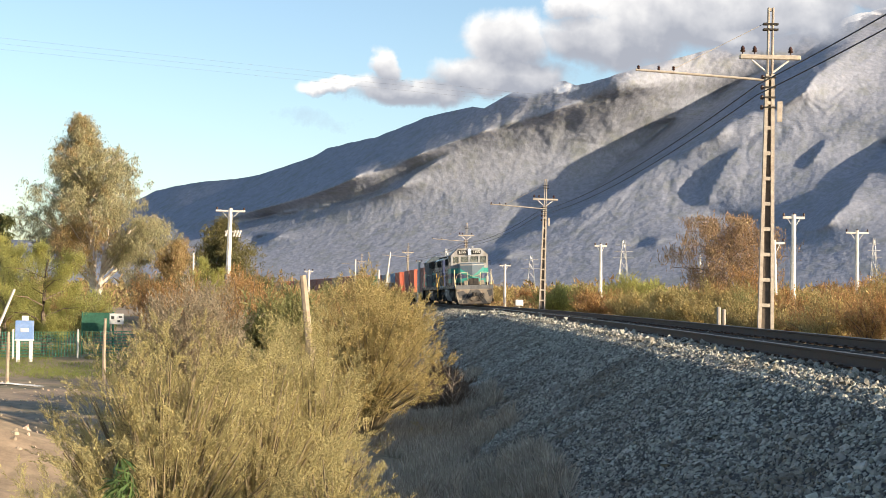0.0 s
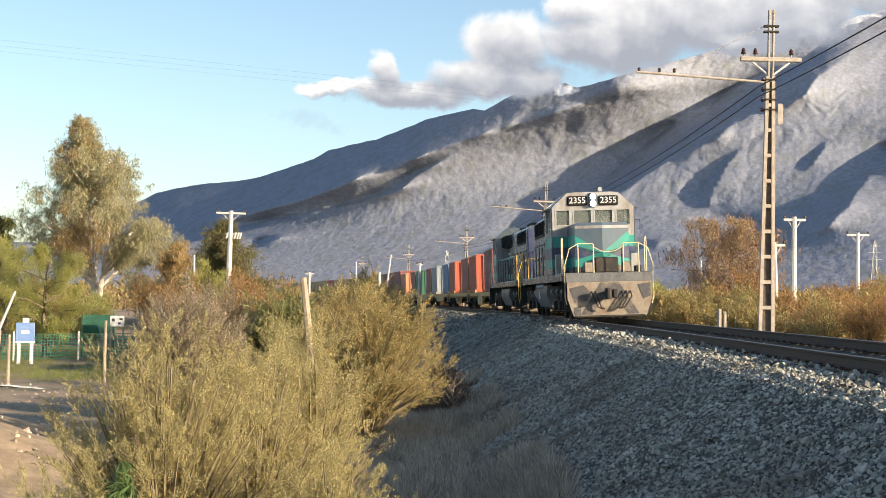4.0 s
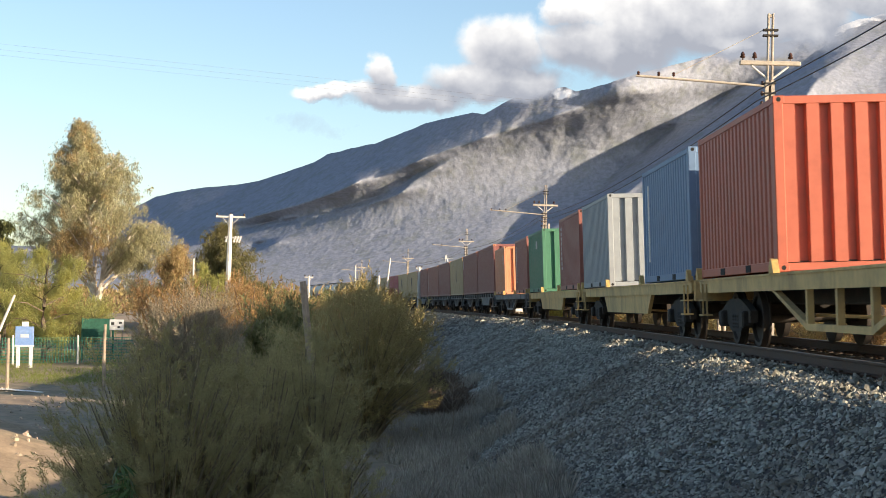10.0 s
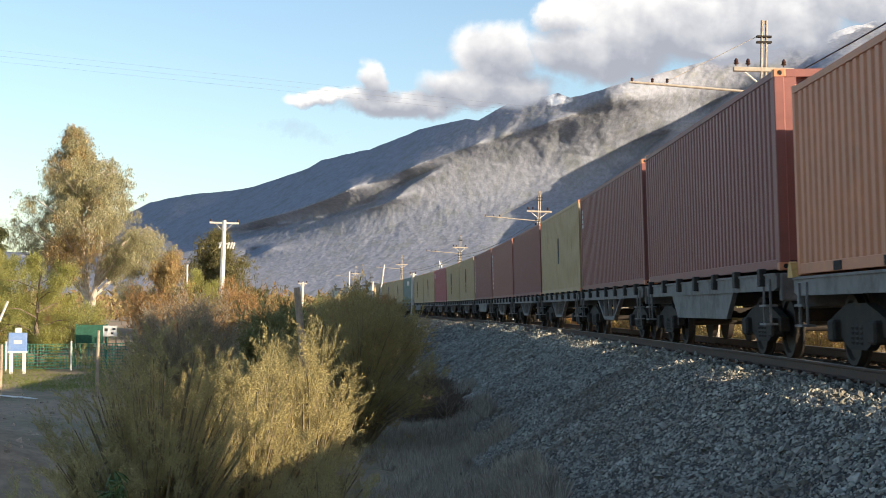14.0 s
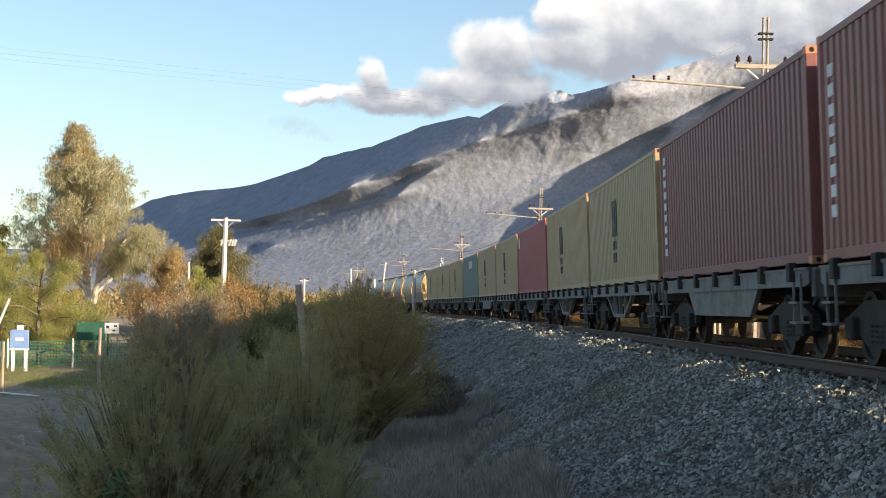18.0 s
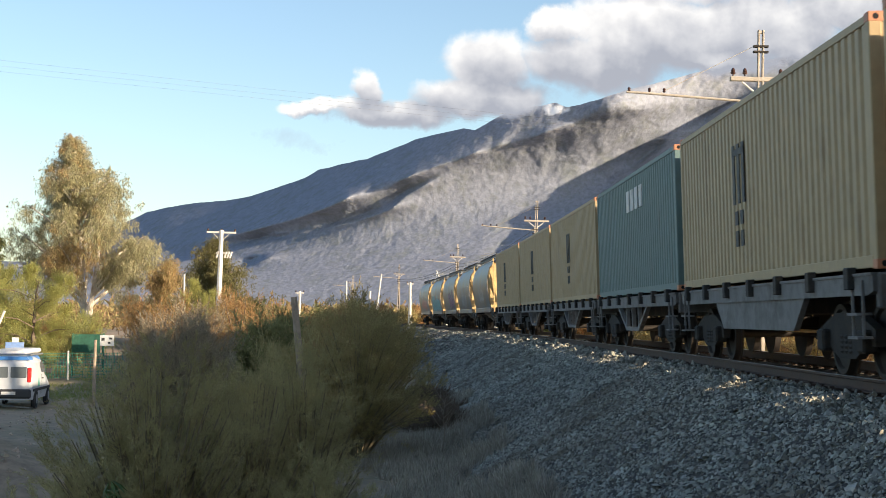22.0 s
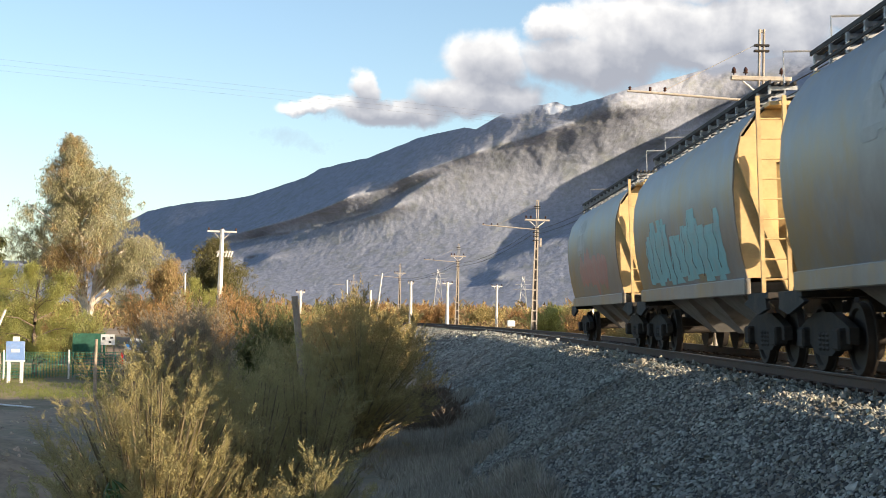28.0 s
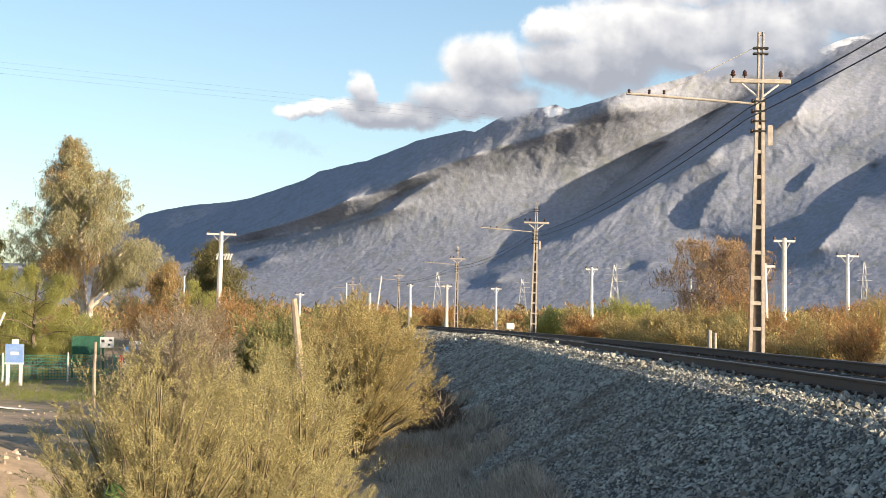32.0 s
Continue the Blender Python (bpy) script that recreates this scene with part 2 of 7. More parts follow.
def lattice(x, y, seed=0, octaves=4):
    """Noise of random heights on a turning grid, without the regular waves of fbm."""
    r = np.random.default_rng(seed)
    out, amp = np.zeros(np.broadcast(x, y).shape), 1.0
    for _ in range(octaves):
        g = r.uniform(-1, 1, (97, 97))
        i, j = np.floor(x).astype(int), np.floor(y).astype(int)
        u, v = x - i, y - j
        u, v = u * u * (3 - 2 * u), v * v * (3 - 2 * v)
        i0, i1, j0, j1 = i % 97, (i + 1) % 97, j % 97, (j + 1) % 97
        out += amp * ((g[i0, j0] * (1 - u) + g[i1, j0] * u) * (1 - v) + (g[i0, j1] * (1 - u) + g[i1, j1] * u) * v)
        x, y, amp = (x * .8 - y * .6) * 2.07 + 13.7, (x * .6 + y * .8) * 2.07 + 5.1, amp * .52
    return out


def land_z(q, y):
    """Height of the ground, q metres to the far side of the line's middle."""
    low = -2.8 + 1.9 * soft(y, 55, 150)
    bed = -0.235 + CANT * np.clip(q + GAUGE, -1.2, 2.9)
    left = np.interp(-q, [0, 1.75, 2.1, 5.6, 8, 13], [0, 0, -0.06, -1, -1.12, -1.3])
    left = np.where(-q <= 2.1, bed + left, bed - 0.06 + (low - bed + 0.06) * np.clip((-left - 0.06) / 1.24, 0, 1))
    right = np.interp(q, [0, 2.0, 3.6, 9, 40], [0, 0, -0.55, -0.7, -0.6])
    z = np.where(q < 0, left, bed + right)
    x = q + line_x(y)
    for bx, by, h, rx, ry in ((-9.2, 27.5, 1.25, 3.2, 2.4), (-6.6, 19.5, 1.0, 1.7, 1.5), (-12.5, 35, .9, 3.0, 2.0)):
        z = z + h * np.exp(-((x - bx) / rx) ** 2 - ((y - by) / ry) ** 2)
    rough = soft(np.abs(q), 2.2, 6)
    z = z + rough * (0.09 * fbm(q * .5, y * .5, 3) + 0.05 * fbm(q * 2, y * 2, 4))
    stand = 1 - soft(np.hypot(q + line_x(y), y * 0.9 + 0.6), 2.2, 6.0)
    return np.maximum(z, -1.0 * stand + z * (1 - stand))


def spaced(near, step, far, n):
    a = np.arange(0, near, step)
    return np.concatenate([a, near * (far / near) ** (np.linspace(0, 1, n) ** 1.3)])


def build_land():
    qs = spaced(14, 0.35, 4200, 40)
    qs = np.concatenate([-qs[:0:-1], qs])
    yf = spaced(70, 0.6, 4900, 60)
    ys = np.concatenate([-spaced(20, 1.5, 900, 16)[:0:-1], yf])
    Q, Y = np.meshgrid(qs, ys)
    X = line_x(Y) + Q
    Z = land_z(Q, Y)
    nx, ny = len(qs), len(ys)
    i = (np.arange(ny - 1)[:, None] * nx + np.arange(nx - 1)).ravel()
    faces = np.stack([i, i + 1, i + 1 + nx, i + nx], 1)
    me = grid_mesh("ground", np.stack([X.ravel(), Y.ravel(), Z.ravel()], 1), faces, M_ground)
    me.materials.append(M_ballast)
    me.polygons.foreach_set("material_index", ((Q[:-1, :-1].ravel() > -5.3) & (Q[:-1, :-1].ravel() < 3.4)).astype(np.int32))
    return tagged(new("ground", me), "dry earth plain with a stone railway embankment", "ground", kind="structure")


build_land()

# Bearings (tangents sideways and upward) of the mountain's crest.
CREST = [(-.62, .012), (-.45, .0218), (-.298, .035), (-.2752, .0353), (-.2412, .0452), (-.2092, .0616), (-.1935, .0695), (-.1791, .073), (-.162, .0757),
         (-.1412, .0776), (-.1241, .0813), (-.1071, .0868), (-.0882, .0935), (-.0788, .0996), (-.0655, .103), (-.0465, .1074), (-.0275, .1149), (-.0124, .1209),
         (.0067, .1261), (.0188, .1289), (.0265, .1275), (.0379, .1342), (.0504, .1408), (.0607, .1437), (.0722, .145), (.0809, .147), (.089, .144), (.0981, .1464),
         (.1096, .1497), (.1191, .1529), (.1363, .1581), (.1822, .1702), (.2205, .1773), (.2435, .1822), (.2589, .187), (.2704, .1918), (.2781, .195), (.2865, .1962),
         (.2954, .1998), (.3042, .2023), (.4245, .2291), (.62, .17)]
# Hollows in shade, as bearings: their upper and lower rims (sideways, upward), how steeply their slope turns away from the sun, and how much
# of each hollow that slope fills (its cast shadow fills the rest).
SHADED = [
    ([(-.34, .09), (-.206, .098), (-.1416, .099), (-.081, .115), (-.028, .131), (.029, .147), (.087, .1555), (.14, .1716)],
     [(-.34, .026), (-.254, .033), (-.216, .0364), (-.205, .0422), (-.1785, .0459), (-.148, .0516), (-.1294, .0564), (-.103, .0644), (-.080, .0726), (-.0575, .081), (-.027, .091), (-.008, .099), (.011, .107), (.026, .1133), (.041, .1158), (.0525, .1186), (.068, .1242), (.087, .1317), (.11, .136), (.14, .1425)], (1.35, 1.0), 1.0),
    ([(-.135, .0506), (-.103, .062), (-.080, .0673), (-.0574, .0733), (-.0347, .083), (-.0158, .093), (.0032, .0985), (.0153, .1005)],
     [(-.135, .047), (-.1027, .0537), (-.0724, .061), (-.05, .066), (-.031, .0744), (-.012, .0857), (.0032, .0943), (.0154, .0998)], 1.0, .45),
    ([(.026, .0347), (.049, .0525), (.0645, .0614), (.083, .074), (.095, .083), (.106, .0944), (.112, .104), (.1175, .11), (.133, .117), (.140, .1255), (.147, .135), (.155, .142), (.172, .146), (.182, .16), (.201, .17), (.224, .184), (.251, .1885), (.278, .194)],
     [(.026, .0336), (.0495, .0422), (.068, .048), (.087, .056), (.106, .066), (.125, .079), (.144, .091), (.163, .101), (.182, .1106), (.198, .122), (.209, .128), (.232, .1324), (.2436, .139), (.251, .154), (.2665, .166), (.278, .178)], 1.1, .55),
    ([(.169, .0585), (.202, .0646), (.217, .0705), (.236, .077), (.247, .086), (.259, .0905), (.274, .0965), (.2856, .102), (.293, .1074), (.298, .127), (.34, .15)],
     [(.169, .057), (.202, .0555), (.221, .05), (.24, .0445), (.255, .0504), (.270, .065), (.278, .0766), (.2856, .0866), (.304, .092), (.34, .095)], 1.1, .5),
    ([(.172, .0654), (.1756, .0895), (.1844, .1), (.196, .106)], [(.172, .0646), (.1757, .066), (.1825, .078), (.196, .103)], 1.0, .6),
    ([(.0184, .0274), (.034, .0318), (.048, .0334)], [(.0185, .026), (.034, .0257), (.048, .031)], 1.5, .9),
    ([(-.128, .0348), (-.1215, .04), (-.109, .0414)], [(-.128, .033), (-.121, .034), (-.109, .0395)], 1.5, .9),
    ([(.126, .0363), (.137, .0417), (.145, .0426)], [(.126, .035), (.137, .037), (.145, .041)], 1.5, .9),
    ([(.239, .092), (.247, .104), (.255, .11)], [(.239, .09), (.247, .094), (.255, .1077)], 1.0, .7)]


TURN, LEVEL = 2.45, 0.05


def relief(fall, a, v):
    """A height of log-distance whose slope towards the sun side is -fall, as nearly as a surface can have it (cosine sums)."""
    n, m = 512, 256
    ga = np.linspace(a[0], a[-1], n)
    src = np.stack([np.interp(ga, a, row) for row in fall])
    src = np.stack([np.interp(np.linspace(0, 1, m), v, src[:, i]) for i in range(n)], 1)
    src = src - src.mean(1, keepdims=True) * .8
    ha, he = (a[-1] - a[0]) / n, .13 / m
    div = np.zeros((m, n))
    div[:, 1:] = -(src[:, 1:] - src[:, :-1]) / ha
    full = np.concatenate([div, div[::-1]], 0)
    full = np.concatenate([full, full[:, ::-1]], 1)
    f = np.fft.fft2(full)
    ka = (2 - 2 * np.cos(2 * np.pi * np.arange(2 * n) / (2 * n))) / ha ** 2
    ke = (2 - 2 * np.cos(2 * np.pi * np.arange(2 * m) / (2 * m))) / he ** 2
    den = -(ka[None] + KE * ke[:, None])
    den[0, 0] = 1
    f = f / den
    f[0, 0] = 0
    out = np.real(np.fft.ifft2(f))[:m, :n]
    out = np.stack([np.interp(v, np.linspace(0, 1, m), out[:, i]) for i in range(n)], 1)
    return np.stack([np.interp(a, ga, row) for row in out])


KE, RANGE, STEEP, BOW = 0.06, 600, 0.6, 0.9


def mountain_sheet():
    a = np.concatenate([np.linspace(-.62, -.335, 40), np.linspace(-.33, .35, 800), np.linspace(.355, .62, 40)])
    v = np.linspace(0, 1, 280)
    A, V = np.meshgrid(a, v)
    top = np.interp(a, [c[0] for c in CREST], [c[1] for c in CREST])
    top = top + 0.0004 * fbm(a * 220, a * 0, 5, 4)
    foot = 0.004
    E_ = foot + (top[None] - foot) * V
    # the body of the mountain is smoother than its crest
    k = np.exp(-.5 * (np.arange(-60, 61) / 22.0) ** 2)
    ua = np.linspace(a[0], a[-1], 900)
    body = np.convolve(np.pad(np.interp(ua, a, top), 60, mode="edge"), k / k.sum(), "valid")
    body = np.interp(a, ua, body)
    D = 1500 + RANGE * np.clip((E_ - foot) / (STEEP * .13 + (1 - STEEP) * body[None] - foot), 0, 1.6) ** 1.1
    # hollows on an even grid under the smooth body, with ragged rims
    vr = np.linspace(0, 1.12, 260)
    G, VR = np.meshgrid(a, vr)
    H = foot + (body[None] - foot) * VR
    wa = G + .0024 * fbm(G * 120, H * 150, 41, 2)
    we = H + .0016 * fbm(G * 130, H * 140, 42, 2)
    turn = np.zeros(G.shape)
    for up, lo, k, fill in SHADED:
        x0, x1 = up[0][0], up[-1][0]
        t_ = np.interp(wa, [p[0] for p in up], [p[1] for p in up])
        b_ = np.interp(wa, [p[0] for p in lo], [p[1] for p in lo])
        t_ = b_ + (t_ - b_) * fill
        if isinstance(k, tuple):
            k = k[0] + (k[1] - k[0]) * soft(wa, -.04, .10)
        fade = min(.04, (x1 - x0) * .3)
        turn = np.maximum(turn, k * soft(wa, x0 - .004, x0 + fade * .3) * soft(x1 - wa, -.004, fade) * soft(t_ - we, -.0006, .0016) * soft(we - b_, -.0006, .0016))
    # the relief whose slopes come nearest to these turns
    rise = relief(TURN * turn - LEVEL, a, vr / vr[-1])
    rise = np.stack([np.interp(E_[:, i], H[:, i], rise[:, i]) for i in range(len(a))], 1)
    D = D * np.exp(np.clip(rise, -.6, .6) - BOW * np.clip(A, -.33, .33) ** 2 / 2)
    w = soft(V, 0.05, .5)
    # spurs and gullies run down to the left, finer ones break them up
    wob = .012 * lattice(A * 14, E_ * 16, 19, 3)
    along, across = A * .8 + E_ * .6 + wob, E_ * .8 - A * .6 + wob
    ridg = lambda s1, s2, sd, o: -np.abs(lattice(along * s1 * .35, across * s2 * .35, sd, o))
    patch = np.clip(.9 + .9 * lattice(A * 10, E_ * 15, 17, 2), .25, 2)
    D = D + w * (4.2 * ridg(45, 95, 11, 3) * patch + 1.6 * ridg(150, 230, 12, 3) * patch + .5 * ridg(330, 420, 18, 3))
    return a, v, A, E_, D


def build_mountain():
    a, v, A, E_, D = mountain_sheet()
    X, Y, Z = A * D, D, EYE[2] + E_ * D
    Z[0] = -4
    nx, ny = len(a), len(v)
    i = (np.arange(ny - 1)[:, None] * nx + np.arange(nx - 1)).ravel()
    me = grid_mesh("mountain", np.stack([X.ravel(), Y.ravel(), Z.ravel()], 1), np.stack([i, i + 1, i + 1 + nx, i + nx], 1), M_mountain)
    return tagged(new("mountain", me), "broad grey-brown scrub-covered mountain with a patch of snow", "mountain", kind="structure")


def mountain_material():
    # Blue-grey base: the blue of distant haze is put into the scrub's colour.
    m = surface("haze-blue mountain scrub", (0.25, 0.272, 0.33), 0.95, grain=0.22, scale=0.22, stain=(0.195, 0.215, 0.215), stain_amt=0.75, stain_scale=0.05, bump=0.35, bump_scale=0.12, spec=0.1)
    nt = m.node_tree
    n, l = nt.nodes, nt.links
    bsdf = n["Principled BSDF"]
    bsdf.inputs["Normal"].links[0].from_node.inputs["Distance"].default_value = 4.0
    old = bsdf.inputs["Base Color"].links[0].from_socket
    tc = n.new("ShaderNodeTexCoord")
    nz = n.new("ShaderNodeTexNoise")
    nz.inputs["Scale"].default_value, nz.inputs["Detail"].default_value = 0.05, 6
    l.new(tc.outputs["Object"], nz.inputs["Vector"])
    sep = n.new("ShaderNodeSeparateXYZ")
    l.new(tc.outputs["Object"], sep.inputs[0])
    # snow lies in a hollow under the crest and along the highest ridge
    def calc(op, p, q):
        k = n.new("ShaderNodeMath")
        k.operation = op
        for i, val in enumerate((p, q)):
            if isinstance(val, (int, float)):
                k.inputs[i].default_value = val
            else:
                l.new(val, k.inputs[i])
        return k.outputs[0]

    side, lift = calc("DIVIDE", sep.outputs["X"], sep.outputs["Y"]), calc("DIVIDE", sep.outputs["Z"], sep.outputs["Y"])
    hx = calc("DIVIDE", calc("SUBTRACT", side, .079), .0095)
    hz = calc("DIVIDE", calc("SUBTRACT", lift, .1432), .0042)
    hollow = calc("SUBTRACT", 1.0, calc("ADD", calc("MULTIPLY", hx, hx), calc("MULTIPLY", hz, hz)))
    line_ = calc("ADD", calc("MULTIPLY", calc("SUBTRACT", side, .2704), .33), .1885)
    ridge = calc("MINIMUM", calc("DIVIDE", calc("SUBTRACT", lift, line_), .0035), calc("DIVIDE", calc("SUBTRACT", side, .262), .006))
    cover = calc("ADD", calc("MAXIMUM", hollow, calc("MAXIMUM", ridge, -1.5)), calc("MULTIPLY", calc("SUBTRACT", nz.outputs["Fac"], .5), 5.0))
    mr = n.new("ShaderNodeMapRange")
    mr.inputs["From Min"].default_value, mr.inputs["From Max"].default_value = 0.0, 0.7
    l.new(cover, mr.inputs["Value"])
    mx = n.new("ShaderNodeMix")
    mx.data_type = "RGBA"
    mx.inputs[7].default_value = (0.93, 0.94, 0.96, 1)
    l.new(mr.outputs[0], mx.inputs[0])
    l.new(old, mx.inputs[6])
    l.new(mx.outputs[2], bsdf.inputs["Base Color"])
    return m


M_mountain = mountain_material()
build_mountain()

# ---- track ----
def track_points(s, q, z):
    """Points at s along the line, q to its far side and z over the near rail, on the canted plane."""
    x, y, th = line(s)
    a = q * math.cos(CANT) - z * math.sin(CANT)
    return np.stack([x + np.cos(th) * a, y + np.sin(th) * a, 0 * x + GAUGE * math.sin(CANT) + q * math.sin(CANT) + z * math.cos(CANT)], -1)


def swept(prof, s, q0):
    rings = np.stack([track_points(s, q0 + a, b) for a, b in prof], 1)
    k, n = len(prof), len(s)
    faces = [(i * k + j, i * k + (j + 1) % k, (i + 1) * k + (j + 1) % k, (i + 1) * k + j) for i in range(n - 1) for j in range(k)]
    return rings.reshape(-1, 3), faces


def build_track():
    tr = thing("railway_track", "single broad-gauge track with rusty rails on dark sleepers", "railway track", kind="structure")
    s = np.concatenate([np.arange(-420, -30, 15), np.arange(-30, 260, 2.0), np.arange(260, 520, 8)])
    web = [(-.07, -.172), (.07, -.172), (.07, -.16), (.015, -.145), (.012, -.045), (.034, -.034), (.036, -.006), (-.036, -.006), (-.034, -.034), (-.012, -.045), (-.015, -.145), (-.07, -.16)]
    head = [(-.030, -.007), (.030, -.007), (.026, 0), (-.026, 0)]
    for q in (-GAUGE, GAUGE):
        v, f = swept(web, s, q)
        r = part("rail", grid_mesh("rail", v, f, M_rail, False), M_rail, tr)
        v, f = swept(head, s, q)
        part("rail_head", grid_mesh("rail_head", v, f, M_railtop, False), M_railtop, r, "worn shiny running surface")
    b = Build().box(-1.35, 1.35, -.125, .125, -.20, 0, .012)
    me = b.mesh("sleeper", M_sleeper)
    pl = Build().box(-.11, .11, -.09, .09, 0, .022).box(-.13, -.075, -.05, .05, .02, .05).box(.075, .13, -.05, .05, .02, .05).mesh("tie_plate", M_rail)
    rest = Build()
    for i in range(-38, 700):
        si = i * 0.62 + random.uniform(-.03, .03)
        if -16 <= si <= 120:
            o = part("sleeper", me, M_sleeper, tr, at=rail_pose(si, -.195) @ pose(random.uniform(-.04, .04), 0, random.uniform(-.008, .004), 0, 0, random.uniform(-.8, .8)))
            if si < 40:
                for q in (-GAUGE, GAUGE):
                    part("tie_plate", pl, M_rail, o, at=pose(q, 0, 0))
        elif si < 330:
            m = rail_pose(si, -.195)
            rest.add([m @ Vector(p) for p in b.v], b.f)
    tagged(part("far_sleepers", rest, M_sleeper, tr), "sleepers beyond the bend", kind="stuff")
    return tr


build_track()


def stones(name, label, n, s_rng, q_fn, size, mat, seed, lift=0.35):
    """Loose broken stone scattered over the ground, as one lot."""
    r = np.random.default_rng(seed)
    base = np.array([(1, .3, -.5), (-.3, 1, -.5), (-1, -.3, -.5), (.3, -1, -.5), (.35, .2, .75), (-.4, -.15, .6)], float)
    tri = np.array([(0, 1, 4), (1, 5, 4), (1, 2, 5), (2, 3, 5), (3, 4, 5), (3, 0, 4)])
    u = r.random(n)
    s = s_rng[0] + (s_rng[1] - s_rng[0]) * u ** 1.7
    q = q_fn(r, n)
    x, y, th = line(s)
    px, py = x + np.cos(th) * q, y + np.sin(th) * q
    pz = land_z(px - line_x(py), py)
    sz = size * r.lognormal(0, .33, n) * (1 + np.clip(s, 0, 60) / 60)
    sc = sz[:, None] * r.uniform(.55, 1.25, (n, 3))
    ang = r.uniform(-.7, .7, (n, 3))
    ang[:, 0] = r.uniform(0, np.pi * 2, n)
    v = base[None] * sc[:, None] * r.uniform(.65, 1.2, (n, 6, 1))
    for ax, (i, j) in enumerate(((0, 1), (1, 2), (0, 2))):
        c, sn = np.cos(ang[:, ax])[:, None], np.sin(ang[:, ax])[:, None]
        a, b = v[:, :, i] * c - v[:, :, j] * sn, v[:, :, i] * sn + v[:, :, j] * c
        v[:, :, i], v[:, :, j] = a, b
    v += np.stack([px, py, pz + sz * lift], -1)[:, None]
    f = (tri[None] + (np.arange(n) * 6)[:, None, None]).reshape(-1, 3)
    return tagged(new(name, grid_mesh(name, v.reshape(-1, 3), f, mat, False)), label, "gravel", kind="stuff")


stones("ballast_stones", "grey crushed stone ballast on the embankment slope", 104000, (-12, 60), lambda r, n: -1.35 - 4.4 * r.random(n) ** .9, .027, M_stone, 5, .15)
stones("crib_stones", "crushed stone between and beside the rails", 14000, (-14, 90), lambda r, n: r.uniform(-1.4, 2.6, n), .030, M_stone, 6, .1)
stones("shoulder_stones", "crushed stone heaped against the sleeper ends", 11000, (-14, 70), lambda r, n: r.uniform(-1.85, -1.0, n), .024, M_stone, 9, 1.5)
stones("far_ballast_stones", "crushed stone ballast on the slope towards the bend", 14000, (22, 130), lambda r, n: -1.35 - 3.8 * r.random(n), .034, M_stone, 8, .15)

# ---- containers ----
def corrugated(width, height, pitch, depth, flat=0.5, slope=0.14):
    """Outline of a pressed sheet, (along, out) pairs."""
    n = max(int(width / pitch), 1)
    pitch = width / n
    pts = []
    for i in range(n):
        a = i * pitch
        pts += [(a, 0), (a + pitch * flat, 0), (a + pitch * (flat + slope), -depth), (a + pitch * (1 - slope), -depth)]
    return pts + [(width, 0)]


def sheet(pts, put, z0, z1):
    b = Build()
    k = len(pts)
    b.add([put(a, o, z) for z in (z0, z1) for a, o in pts], [(i, i + 1, i + 1 + k, i + k) for i in range(k - 1)])
    return b


BOXES = {}


